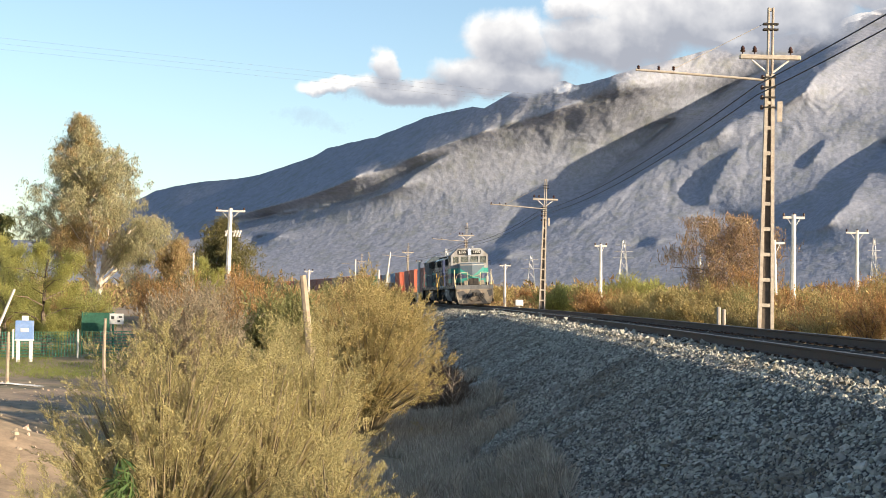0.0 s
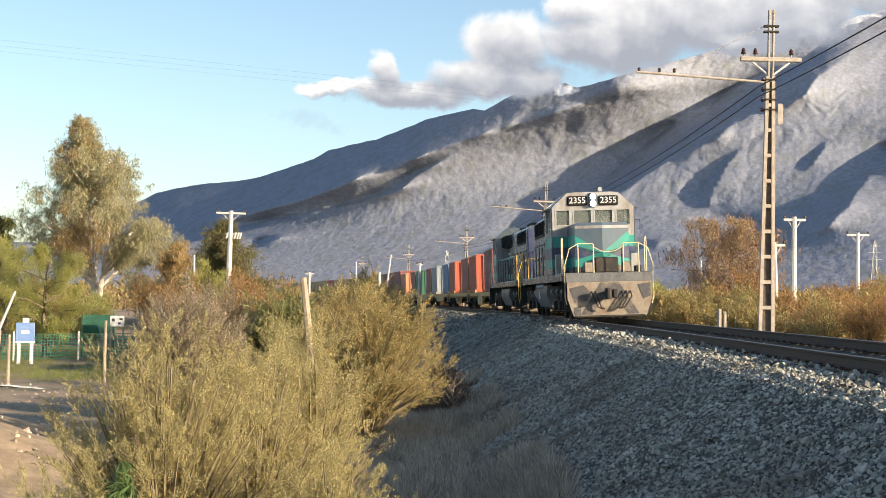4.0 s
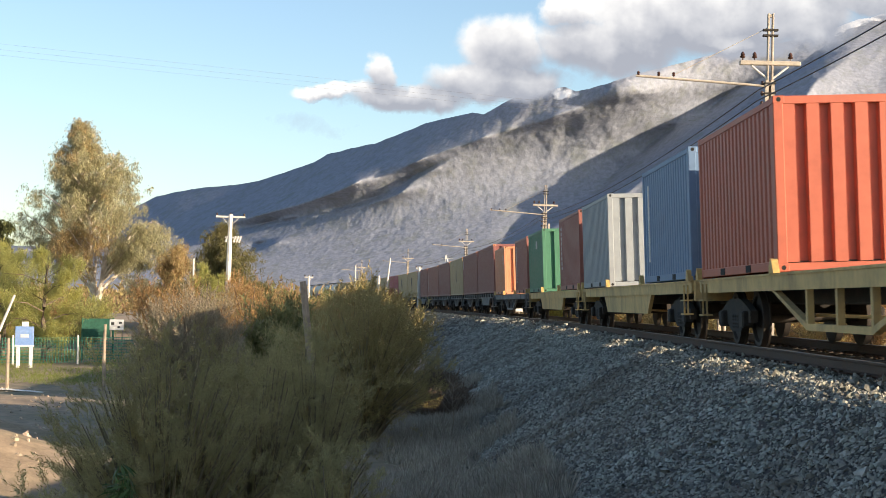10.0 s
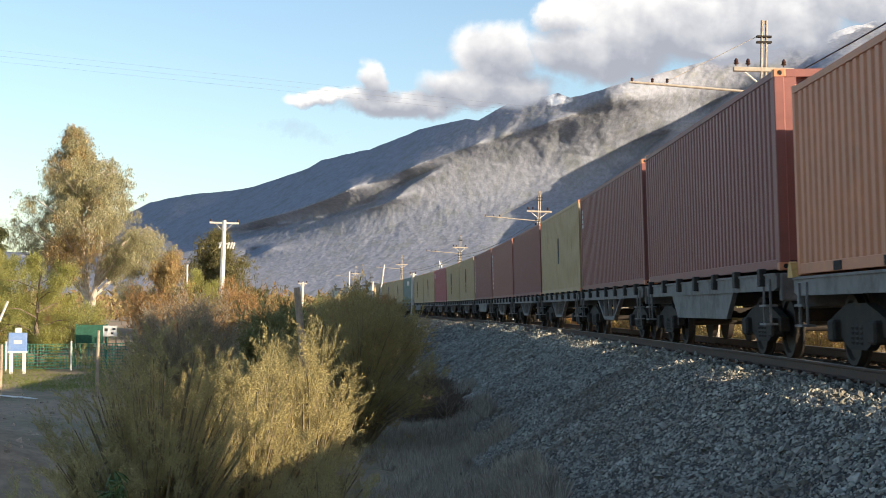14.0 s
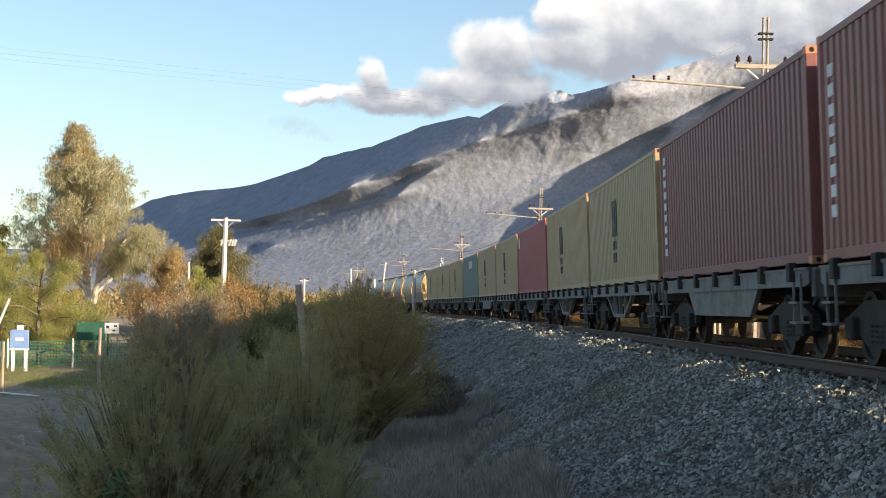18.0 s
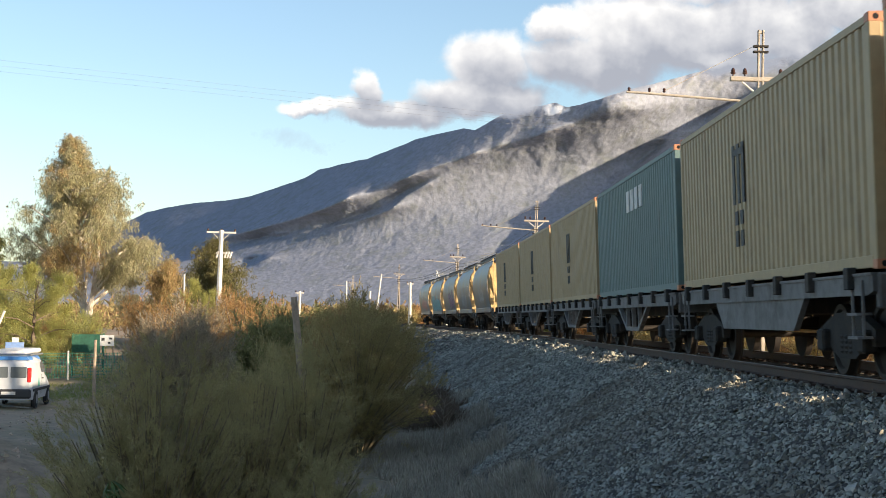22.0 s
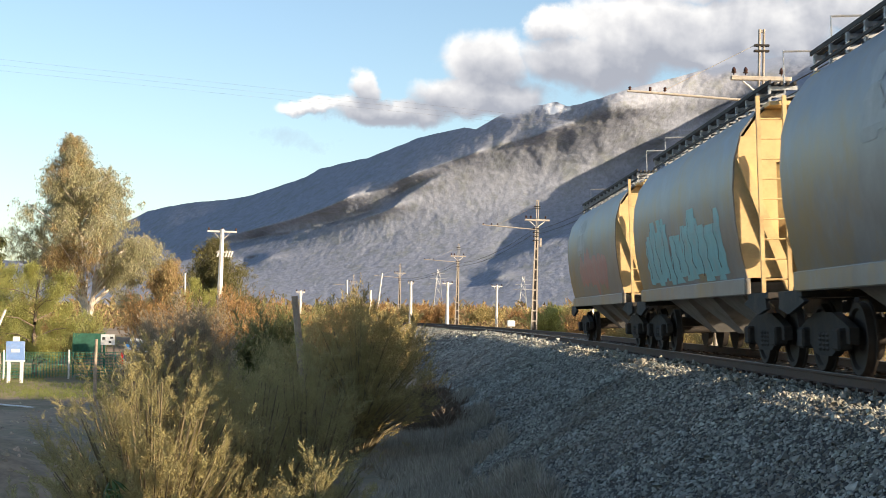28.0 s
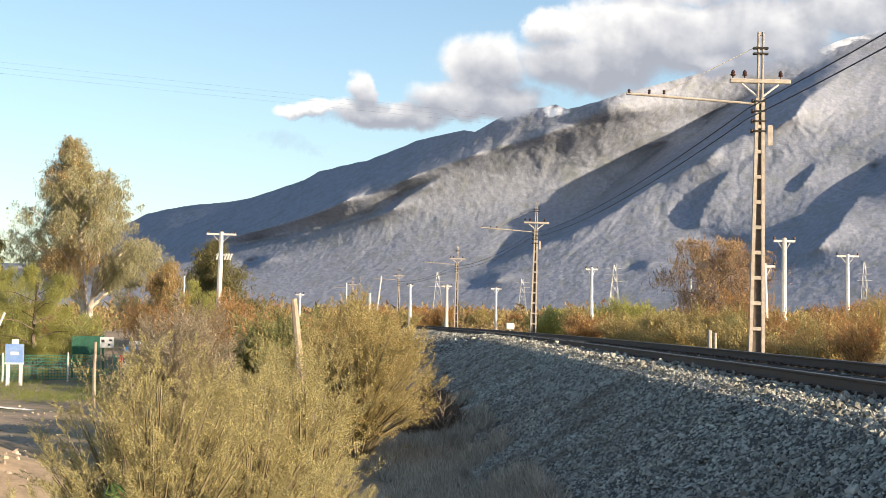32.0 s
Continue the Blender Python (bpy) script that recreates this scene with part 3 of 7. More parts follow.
def container(L, H, paint, label, marks=(), casting=None, door_front=False):
    key = (L, H, paint.name)
    W, hw, hl = 2.438, 1.219, L / 2
    root = thing("shipping_container", label, "container", group="containers on the train")
    if key not in BOXES:
        me = {}
        me["side"] = {}
        for sg in (-1, 1):
            pts = corrugated(L - .3, H, .278, .036)
            me["side"][sg] = sheet(pts, lambda a, o, z: (sg * (hw - .012 + o), -hl + .15 + a, z), .15, H - .1).mesh("side_panel", paint)
        pts = corrugated(W - .28, H, .31, .095, .52, .06)
        me["front"] = sheet(pts, lambda a, o, z: (-hw + .14 + a, -hl + .018 - o, z), .14, H - .11).mesh("end_panel", paint)
        me["post"] = Build().box(-.075, .075, -.075, .075, .1, H - .1, .012).mesh("corner_post", paint)
        me["cast"] = Build().box(-.089, .089, -.081, .081, 0, .118, .01).mesh("corner_casting", casting or paint)
        # solid disc, black in place of the shade inside a hole
        me["hole"] = Build().cyl((0, -.0835, .06), (0, -.07, .06), .036, 10).mesh("casting_hole", M_hole)
        me["rail"] = Build().box(-.03, .03, -hl + .15, hl - .15, 0, .1, .008).mesh("top_rail", paint)
        bb = Build().box(-.025, .025, -hl + .15, hl - .15, .02, .16, .006)
        me["brail"] = bb.mesh("bottom_rail", paint)
        # solid block, black in place of the shade inside a pocket
        me["pocket"] = Build().box(-.03, .03, -.18, .18, .03, .145).mesh("fork_pocket", M_hole)
        me["erail"] = Build().box(-hw + .12, hw - .12, -.04, .04, 0, .12, .008).mesh("end_rail", paint)
        r = Build()
        n = int(L / .42)
        ring = []
        for i in range(n):
            a = -hl + .1 + (L - .2) * i / n
            d = (L - .2) / n
            ring += [(a, 0), (a + d * .5, 0), (a + d * .6, .02), (a + d * .9, .02)]
        ring.append((hl - .1, 0))
        k = len(ring)
        r.add([(x, a, H - .035 + o) for x in (-hw + .04, hw - .04) for a, o in ring], [(i, i + 1, i + 1 + k, i + k) for i in range(k - 1)])
        me["roof"] = r.mesh("roof", paint)
        me["floor"] = Build().box(-hw + .06, hw - .06, -hl + .1, hl - .1, .1, .16).mesh("floor", M_black)
        me["door"] = Build().box(-.56, .56, -.03, .03, .14, H - .12, .01).mesh("door", paint)
        me["bar"] = Build().cyl((0, 0, .2), (0, 0, H - .18), .02, 6).mesh("locking_bar", M_steel)
        BOXES[key] = me
    me = BOXES[key]
    for sg in (-1, 1):
        part("side_panel", me["side"][sg], paint, root)
        part("top_rail", me["rail"], paint, root, at=pose(sg * (hw - .03), 0, H - .12))
        br = part("bottom_rail", me["brail"], paint, root, at=pose(sg * (hw - .025), 0, 0))
        if sg < 0 and L < 7:
            for y in (-1.03, 1.03):
                part("fork_pocket", me["pocket"], M_hole, br, at=pose(-.003, y, 0))
        for e in (-1, 1):
            part("corner_post", me["post"], paint, root, at=pose(sg * (hw - .076), e * (hl - .076), 0))
            for z in (0, H - .118):
                c = part("corner_casting", me["cast"], casting or paint, root, at=pose(sg * (hw - .087), e * (hl - .079), z, 0, 0, 0))
                if e < 0:
                    part("casting_hole", me["hole"], M_hole, c)
        d = part("door", me["door"], paint, root, at=pose(sg * .56, hl - .04, 0))
        for x in (-.3, .25):
            part("locking_bar", me["bar"], M_steel, d, at=pose(x, .05, 0))
        part("end_rail", me["erail"], paint, root, at=pose(0, sg * (hl - .05), .01))
        part("end_rail", me["erail"], paint, root, at=pose(0, sg * (hl - .05), H - .125))
    part("end_panel", me["front"], paint, root)
    part("roof", me["roof"], paint, root)
    part("floor", me["floor"], M_black, root)
    for name, where, a, z, w, h, m in marks:
        b = Build()
        if where == "side":
            b.box(-hw - .004, -hw + .012, a - w / 2, a + w / 2, z - h / 2, z + h / 2)
        else:
            b.box(a - w / 2, a + w / 2, -hl + .002, -hl + .02, z - h / 2, z + h / 2)
        part(name, b, m, root)
    return root


def column(a, z0, z1, n, w, m):
    """Upright line of unreadable characters as plain bars."""
    step = (z1 - z0) / n
    return [("marking", "side", a, z1 - (i + .5) * step, w, step * .62, m) for i in range(n)]


H20, H40, D20, D40 = 2.591, 2.896, 1.185, 1.288


def logo_marks(y, m):
    out = []
    for k, (dz, dw, dy) in enumerate(((1.75, .5, 0), (1.75, .5, .34), (1.75, .5, .68))):
        out.append(("marking", "side", y + dy, 1.75, .17, .95, m))
    out += [("marking", "side", y + .34, 2.1, .85, .1, m), ("marking", "side", y + .17, 1.05, .2, .22, m), ("marking", "side", y + .55, 1.05, .2, .22, m),
            ("marking", "side", y + .17, .72, .2, .25, m), ("marking", "side", y + .55, .72, .2, .25, m)]
    return out


SHORT = [(C_maroon, "maroon 20-foot container with worn white lettering", column(2.2, .55, 2.4, 6, .24, M_white)),
         (C_red, "bright orange-red 20-foot container with a sunlit ribbed end", ()),
         (C_brick, "brick-red 20-foot container with small marks", column(-2.5, 1.9, 2.3, 3, .1, M_white)),
         (C_red, "red 20-foot container with a sunlit ribbed end", ()),
         (C_blue, "blue 20-foot container with a pale upright stripe", [("marking", "side", 2.2, 1.35, .13, 1.75, M_white)]),
         (C_grey, "grey-blue 20-foot container with a rusty corner post", [("marking", "end", x, 2.23, .075, .13, M_dark) for x in (.0, .15, .3, .62, .76, .9)]),
         (C_brick, "dull brick-red 20-foot container with white marks", column(2.4, .7, 2.3, 9, .12, M_white)),
         (C_green, "green 20-foot container with two white labels", [("label_plate", "end", .22, 2.0, .3, .27, M_white), ("label_plate", "end", .62, 2.0, .24, .27, M_white)] + [("marking", "side", -.7 + i * .3, 2.0, .16, .32, M_white) for i in range(2)]),
         (C_brick, "brick-red 20-foot container with a white upright sign", column(2.3, .5, 2.3, 12, .17, M_white)),
         (C_orange, "faded orange 20-foot container with marks", column(-2.3, 1.6, 2.2, 3, .12, M_white))]
for i, (paint, label, marks) in enumerate(SHORT):
    u = 135.5 + 19.6 * (i // 2) + (12.5 if i % 2 else 0) + 3.029
    MOVERS.append((container(6.058, H20, paint, label, marks), u, D20))

LONG = [(C_maroon, "dull maroon 40-foot high container", ()), (C_maroon, "maroon 40-foot container with small white marks", column(5.6, 1.9, 2.5, 4, .12, M_white)),
        (C_yellow, "ochre 40-foot container with a dark mark", [("marking", "side", 0, 1.5, .3, .9, M_dark)]),
        (C_maroon, "plain maroon 40-foot high container", ()), (C_brick, "brick-red 40-foot container with white upright lettering", column(5.5, .5, 2.5, 8, .24, M_white)),
        (C_maroon, "maroon 40-foot container with white upright lettering", column(5.5, .45, 2.6, 9, .27, M_white)),
        (C_yellow, "ochre 40-foot container with dark block marks", logo_marks(.3, M_dark)), (C_yellow, "ochre 40-foot container with a dark upright mark", logo_marks(.9, M_dark)),
        (C_pink, "crimson 40-foot container with a white label", [("label_plate", "side", 5.3, 2.35, .5, .45, M_white)]),
        (C_yellow, "ochre 40-foot container with large dark marks", logo_marks(.5, M_dark)), (C_yellow, "pale ochre 40-foot container with marks", logo_marks(.6, M_dark)),
        (C_sea, "sea-green 40-foot container with white characters", [("marking", "side", -1.6 + .65 * k, 2.25, .42, .5, M_white) for k in range(4)]),
        (C_yellow, "ochre 40-foot container with dark marks", logo_marks(.4, M_dark)), (C_yellow, "ochre 40-foot container with small dark marks", logo_marks(.2, M_dark)),
        (C_yellow, "pale ochre 40-foot container with dark block marks", logo_marks(.8, M_dark))]
for i, (paint, label, marks) in enumerate(LONG):
    MOVERS.append((container(12.192, H40, paint, label, marks, casting=C_orange), 233.5 + 12.79 * i + 6.096, D40))

# ---- wagons ----
WHEELS = []


def wheelset(parent, y, r=0.46):
    b = Build()
    for sg in (-1, 1):
        b.disc_stack((sg * .84, 0, 0), "x", [(-.065 * sg, r + .03), (-.035 * sg, r + .03), (-.03 * sg, r), (.065 * sg, r - .006), (.065 * sg, r - .07), (.02 * sg, r - .09), (.02 * sg, .14), (.07 * sg, .12)], 24)
    b.cyl((-.95, 0, 0), (.95, 0, 0), .075, 10)
    o = part("wheelset", b, M_wheel, parent, "steel wheels on an axle", smooth=True, at=pose(0, y, r))
    WHEELS.append(o)
    return o


def bogie(parent, y, base=1.75, heavy=False):
    frame_ = Build()
    for sg in (-1, 1):
        x = sg * 1.03
        prof = [(-base / 2 - .32, .40), (-base / 2 - .32, .60), (-base / 2 - .05, .68), (-.42, .80), (.42, .80), (base / 2 + .05, .68), (base / 2 + .32, .60),
                (base / 2 + .32, .40), (base / 2 - .05, .42), (.36, .24), (-.36, .24), (-base / 2 + .05, .42)]
        frame_.prism(prof, "x", x - .06, x + .06)
    frame_.box(-1.0, 1.0, -.2, .2, .45, .72, .03)
    bo = part("bogie", frame_, M_bogie, parent, "dusty cast bogie frame", at=pose(0, y, 0))
    for sg in (-1, 1):
        wheelset(bo, sg * base / 2)
        for e in (-1, 1):
            part("axle_box", Build().box(-.1, .1, -.15, .15, -.14, .14, .03), M_bogie, bo, at=pose(sg * 1.09, e * base / 2, .46))
        sp = Build()
        for dy in (-.18, 0, .18):
            sp.disc_stack((sg * 1.06, dy, 0), "z", [(.3 + .03 * k, .06 if k % 2 else .045) for k in range(9)], 8)
        part("spring_nest", sp, M_black, bo)
    return bo


def coupler(parent, y, sg):
    b = Build().box(-.12, .12, min(y, y + sg * .35), max(y, y + sg * .35), .78, .98, .02).cyl((-.1, y + sg * .4, .72), (-.1, y + sg * .4, 1.04), .09, 8)
    part("coupler", b, M_black, parent)
    part("brake_hose", Build().tube([(.3, y, .8), (.32, y + sg * .15, .6), (.2, y + sg * .3, .45), (.05, y + sg * .36, .5)], .025), M_black, parent)


def flat_wagon(L, paint, belly, label, deck_z, stakes=False):
    w = thing("flat_wagon", label, "freight wagon", group="flat wagons of the train")
    hl = L / 2
    b = Build()
    for sg in (-1, 1):
        x = sg * 1.22
        zl = deck_z - .27
        b.prism([(-hl, deck_z - .015), (hl, deck_z - .015), (hl, zl + .04), (hl - .2, zl), (-hl + .2, zl), (-hl, zl + .04)], "x", x - .05, x + .05)
        b.box(x - .09 if sg > 0 else x - .07, x + .07 if sg > 0 else x + .09, -hl, hl, deck_z - .05, deck_z - .015)
    part("side_sill", b, paint, w)
    part("deck", Build().box(-1.16, 1.16, -hl + .05, hl - .05, deck_z - .1, deck_z - .03), M_black, w)
    part("centre_sill", Build().box(-.28, .28, -hl, hl, deck_z - .5, deck_z - .1, .02), M_black, w)
    for sg in (-1, 1):
        part("end_sill", Build().box(-1.22, 1.22, sg * hl - .08, sg * hl + .08, deck_z - .42, deck_z - .02, .02), paint, w)
        coupler(w, sg * hl, sg)
        bogie(w, sg * (hl - (2.35 if L > 14 else 1.75)))
        st = Build()
        for k in range(2):
            st.box(-1.36, -1.18, sg * (hl - .55) - .2, sg * (hl - .55) + .2, .5 + .27 * k, .53 + .27 * k)
        for e in (-.2, .2):
            st.box(-1.3, -1.27, sg * (hl - .55) + e - .015, sg * (hl - .55) + e + .015, .5, deck_z - .1)
        part("step", st, paint, w)
    zb = deck_z - .27
    for sg in (-1, 1):
        x = sg * 1.2
        bl = Build()
        h = 3.6 if L > 14 else 2.35
        if belly == "fish":
            bl.prism([(-h - .6, zb), (-h, zb - .43), (h, zb - .43), (h + .6, zb)], "x", x - .04, x + .04)
            part("fish_belly", bl, paint, w)
        else:
            inner = 1.5 if L > 14 else .95
            bl.prism([(-h, zb + .02), (-h + .16, zb + .02), (-inner, zb - .46), (-inner, zb - .55)], "x", x - .05, x + .05)
            bl.prism([(h - .16, zb + .02), (h, zb + .02), (inner, zb - .55), (inner, zb - .46)], "x", x - .05, x + .05)
            bl.box(x - .05, x + .05, -inner, inner, zb - .55, zb - .46)
            part("truss_rod", bl, paint, w)
            for y in (-inner, 0, inner):
                part("truss_post", Build().box(x - .045, x + .045, y - .05, y + .05, zb - .5, zb + .02), paint, w)
            if belly == "box":
                part("equipment_box", Build().box(x - .07, x + .06, -inner, inner, zb - .46, zb, .02), paint, w)
    # brake gear under the floor
    part("brake_cylinder", Build().cyl((.2, -.9, .62), (.2, .1, .62), .17, 12), M_black, w)
    part("air_tank", Build().disc_stack((.5, .9, .6), "y", [(-.5, .1), (-.44, .2), (.44, .2), (.5, .1)], 14), M_black, w)
    part("brake_rod", Build().cyl((-.2, -hl + 2, .5), (.1, hl - 2, .5), .03, 6), M_beige, w)
    if stakes:
        n = int(L / 1.55)
        for i in range(n):
            y = -hl + .8 + i * (L - 1.6) / (n - 1)
            part("stake_pocket", Build().box(-1.35, -1.24, y - .09, y + .09, deck_z - .2, deck_z + .06, .012), M_black, w)
    return w


def locks(w, ys, deck_z):
    for y in ys:
        for sg in (-1, 1):
            part("container_lock", Build().prism([(y - .18, deck_z - .02), (y + .12, deck_z - .02), (y + .1, deck_z + .1), (y + .02, deck_z + .2), (y - .06, deck_z + .18)], "x", sg * 1.27 - .05, sg * 1.27 + .05), M_lock, w, "yellow container lock")


for i, (paint, belly, label) in enumerate(((M_beige, "box", "ochre flat wagon with an equipment box under its side sill"), (M_beige, "truss", "ochre flat wagon with truss-rod bracing"),
                                           (M_beige, "fish", "ochre flat wagon with a fish-bellied side sill"), (M_beige, "fish", "ochre flat wagon with a fish-bellied side sill"),
                                           (M_sill, "truss", "grey flat wagon with truss-rod bracing"))):
    w = flat_wagon(18.75, paint, belly, label, D20)
    locks(w, (-9.15, -3.02, 3.25, 9.4), D20)
    MOVERS.append((w, 135.5 + 19.6 * i + 9.28, 0))
for i in range(15):
    w = flat_wagon(12.15, M_sill, "fish" if i % 5 == 0 else "truss", "dark grey flat wagon with fish-bellied sill" if i % 5 == 0 else "dark grey flat wagon with truss-rod bracing and stake pockets", D40 - .02, True)
    MOVERS.append((w, 233.5 + 12.79 * i + 6.096, 0))

# ---- locomotives ----
L_grey = surface("loco slate paint", (0.072, 0.096, 0.12), 0.27, grain=0.1, scale=4, stain=(0.10, 0.09, 0.08), stain_amt=0.55, stain_scale=1.3, streak=4, bump=0.05)
L_slate = surface("loco slate-blue nose paint", (0.085, 0.125, 0.165), 0.4, grain=0.1, scale=4, stain=(0.16, 0.15, 0.14), stain_amt=0.4, stain_scale=2.2, streak=2, bump=0.05)
L_pilot = surface("grimy dark pilot stripe", (0.07, 0.07, 0.072), 0.7, grain=0.2, scale=5, stain=(0.30, 0.25, 0.19), stain_amt=0.7, stain_scale=2, bump=0.1)
L_navy = surface("loco navy paint", (0.035, 0.05, 0.115), 0.45, grain=0.12, scale=4, stain=DUST, stain_amt=0.25, stain_scale=1.5, bump=0.05)
L_teal = surface("loco teal paint", (0.03, 0.30, 0.25), 0.45, grain=0.1, scale=4, stain=(0.12, 0.13, 0.11), stain_amt=0.4, stain_scale=1.5, bump=0.05)
L_white = surface("loco off-white paint", (0.335, 0.34, 0.34), 0.5, grain=0.15, scale=5, stain=(0.20, 0.16, 0.12), stain_amt=0.75, stain_scale=1.6, streak=3, bump=0.06)
L_tan = surface("dusty pilot paint", (0.25, 0.215, 0.17), 0.7, grain=0.2, scale=5, stain=(0.16, 0.10, 0.06), stain_amt=0.85, stain_scale=1.2, bump=0.1)
L_rail = surface("cream handrail paint", (0.70, 0.60, 0.38), 0.5, stain=SOOT, stain_amt=0.3, bump=0)
L_yel = surface("yellow handrail paint", (0.68, 0.44, 0.07), 0.5, stain=SOOT, stain_amt=0.3, bump=0)
L_tank = surface("grimy tank", (0.16, 0.165, 0.17), 0.45, 0.2, stain=SOOT, stain_amt=0.7, stain_scale=1.2, streak=3, bump=0.08)
L_lamp = bpy.data.materials.new("headlight lens")
L_lamp.use_nodes = True
_b = L_lamp.node_tree.nodes["Principled BSDF"]
_b.inputs["Base Color"].default_value, _b.inputs["Roughness"].default_value = (0.95, 0.93, 0.88, 1), 0.15
_b.inputs["Emission Color"].default_value, _b.inputs["Emission Strength"].default_value = (1, 0.95, 0.85, 1), 1.6
M_glass = bpy.data.materials.new("cab glass")
M_glass.use_nodes = True
_b = M_glass.node_tree.nodes["Principled BSDF"]
_b.inputs["Base Color"].default_value, _b.inputs["Roughness"].default_value, _b.inputs["Transmission Weight"].default_value = (0.38, 0.42, 0.41, 1), 0.08, 0.85


def wall_with_openings(x0, x1, z0, z1, holes):
    """Rectangles of a flat wall round its openings (x0, x1, z0, z1)."""
    xs = sorted({x0, x1, *[h[0] for h in holes], *[h[1] for h in holes]})
    zs = sorted({z0, z1, *[h[2] for h in holes], *[h[3] for h in holes]})
    out = []
    for a, b in zip(xs, xs[1:]):
        for c, d in zip(zs, zs[1:]):
            mx, mz = (a + b) / 2, (c + d) / 2
            if not any(h[0] < mx < h[1] and h[2] < mz < h[3] for h in holes):
                out.append((a, b, c, d))
    return out


def pane(parent, b):
    o = part("window_pane", b, M_glass, parent)
    o.visible_shadow = False
    return o


def locomotive(number, label, yellow_end):
    g = thing("diesel_locomotive", label, "locomotive", group="locomotives of the train")
    L = 18.3
    f, r = -L / 2, L / 2
    # underframe and walkway
    part("side_sill", Build().box(-1.5, -1.4, f + .5, r - .5, 1.36, 1.63, .015).box(1.4, 1.5, f + .5, r - .5, 1.36, 1.63, .015), L_grey, g)
    part("walkway", Build().box(-1.48, 1.48, f + .25, r - .25, 1.57, 1.64, .01), M_black, g)
    part("centre_frame", Build().box(-.9, .9, f + .5, r - .5, 1.1, 1.58), M_black, g)
    # pilots
    for sg in (-1, 1):
        y = f if sg < 0 else r
        p = Build()
        prof = [(-1.45, 1.31), (1.45, 1.31), (1.45, .75), (1.25, .14), (-1.25, .14), (-1.45, .75)]
        p.prism(prof, "y", y - .05 if sg < 0 else y - .04, y + .04 if sg < 0 else y + .05)
        pil = part("pilot", p, L_tan, g, "dusty cream and navy pilot plate")
        yo = y - sg * 0 + sg * .055
        for pts in (((-1.38, 1.1), (-.9, 1.2), (-.62, .95), (-.78, .66), (-1.2, .6)), ((0, 1.28), (.32, 1.28), (1.0, .2), (.62, .2), (.02, 1.06)),
                    ((0, 1.28), (.02, 1.06), (-.62, .2), (-1.0, .2), (-.32, 1.28)), ((-1.24, .45), (-.98, .5), (-1.02, .18), (-1.22, .18)), ((.95, 1.2), (1.4, 1.25), (1.4, .8), (1.15, .7))):
            part("stripe", Build().prism(pts, "y", yo - .006, yo + .006), L_pilot, pil)
        part("drawbar", Build().box(-.16, .16, min(yo, yo + sg * .5), max(yo, yo + sg * .5), .78, 1.0, .03).cyl((-.12, yo + sg * .52, .7), (-.12, yo + sg * .52, 1.08), .12, 10).box(.02, .18, yo + sg * .5 - .1, yo + sg * .5 + .1, .74, 1.04, .03), M_black, pil, "black knuckle coupler")
        for k, x in enumerate((-.62, -.48, .42, .56, .7)):
            part("air_hose", Build().tube([(x, yo, .98), (x + .03, yo + sg * .16, .8), (x * .7, yo + sg * .22, .45), (x * .45, yo + sg * .2, .38)], .026), M_black, pil)
        part("plough_lip", Build().box(-1.2, 1.2, y - .08, y + .08, .1, .17, .02), M_black, pil)
        part("buffer_beam", Build().box(-1.5, 1.5, min(y, y - sg * .3), max(y, y - sg * .3), 1.3, 1.62, .02), L_tank if sg < 0 else L_grey, g)
        # corner steps
        for sx in (-1, 1):
            st = part("corner_step", Build().box(sx * 1.30 - .015, sx * 1.30 + .015, min(y - sg * .95, y - sg * .35), max(y - sg * .95, y - sg * .35), .3, 1.6), M_black, g)
            for k in range(4):
                part("step_tread", Build().box(sx * 1.42 - .1, sx * 1.42 + .1, min(y - sg * .95, y - sg * .35), max(y - sg * .95, y - sg * .35), .34 + .32 * k, .37 + .32 * k), M_bogie, st)
            for yy in (.97, .33):
                part("step_stringer", Build().box(sx * 1.42 - .1, sx * 1.42 + .1, y - sg * yy - .012, y - sg * yy + .012, .3, 1.6), M_black, st)
            col = L_yel if (yellow_end and sg > 0) or sg > 0 else L_rail
            x = sx * 1.46
            part("corner_handrail", Build().tube([(x, y - sg * .1, .55), (x + sx * .06, y - sg * .04, .8), (x + sx * .05, y - sg * .02, 1.9), (x - sx * .12, y - sg * .04, 2.45), (x - sx * .42, y - sg * .06, 2.62), (x - sx * .95, y - sg * .06, 2.62)], .018, 6), col, g)
            part("corner_handrail", Build().tube([(x, y - sg * .99, 1.62), (x, y - sg * .99, 2.7), (x, y - sg * 1.06, 2.85), (x, y - sg * 1.3, 2.85), (x, y - sg * 1.36, 2.7), (x, y - sg * 1.36, 1.62)], .018, 6), col, g)
            for k in (.42, .95):
                part("rail_stanchion", Build().cyl((x - sx * k, y - sg * .06, 1.6), (x - sx * k, y - sg * .06, 2.6), .019, 6), col, g)
    # gear on the front platform
    for x0, x1, z1, m_ in ((-.78, -.5, 1.98, L_tan), (.55, .85, 2.0, L_tan), (-.4, .4, 2.16, M_black), (-1.15, -.9, 1.85, M_black), (.98, 1.2, 1.85, M_black)):
        part("platform_box", Build().box(x0, x1, f + .45, f + .8, 1.63, z1, .03), m_, g)
    part("platform_chain", Build().tube([(-.5, f + .06, 2.5), (-.25, f + .06, 2.36), (0, f + .06, 2.32), (.25, f + .06, 2.36), (.5, f + .06, 2.5)], .014), L_rail, g)
    # nose
    n0, n1, c1 = f + 1.4, f + 3.75, f + 6.1
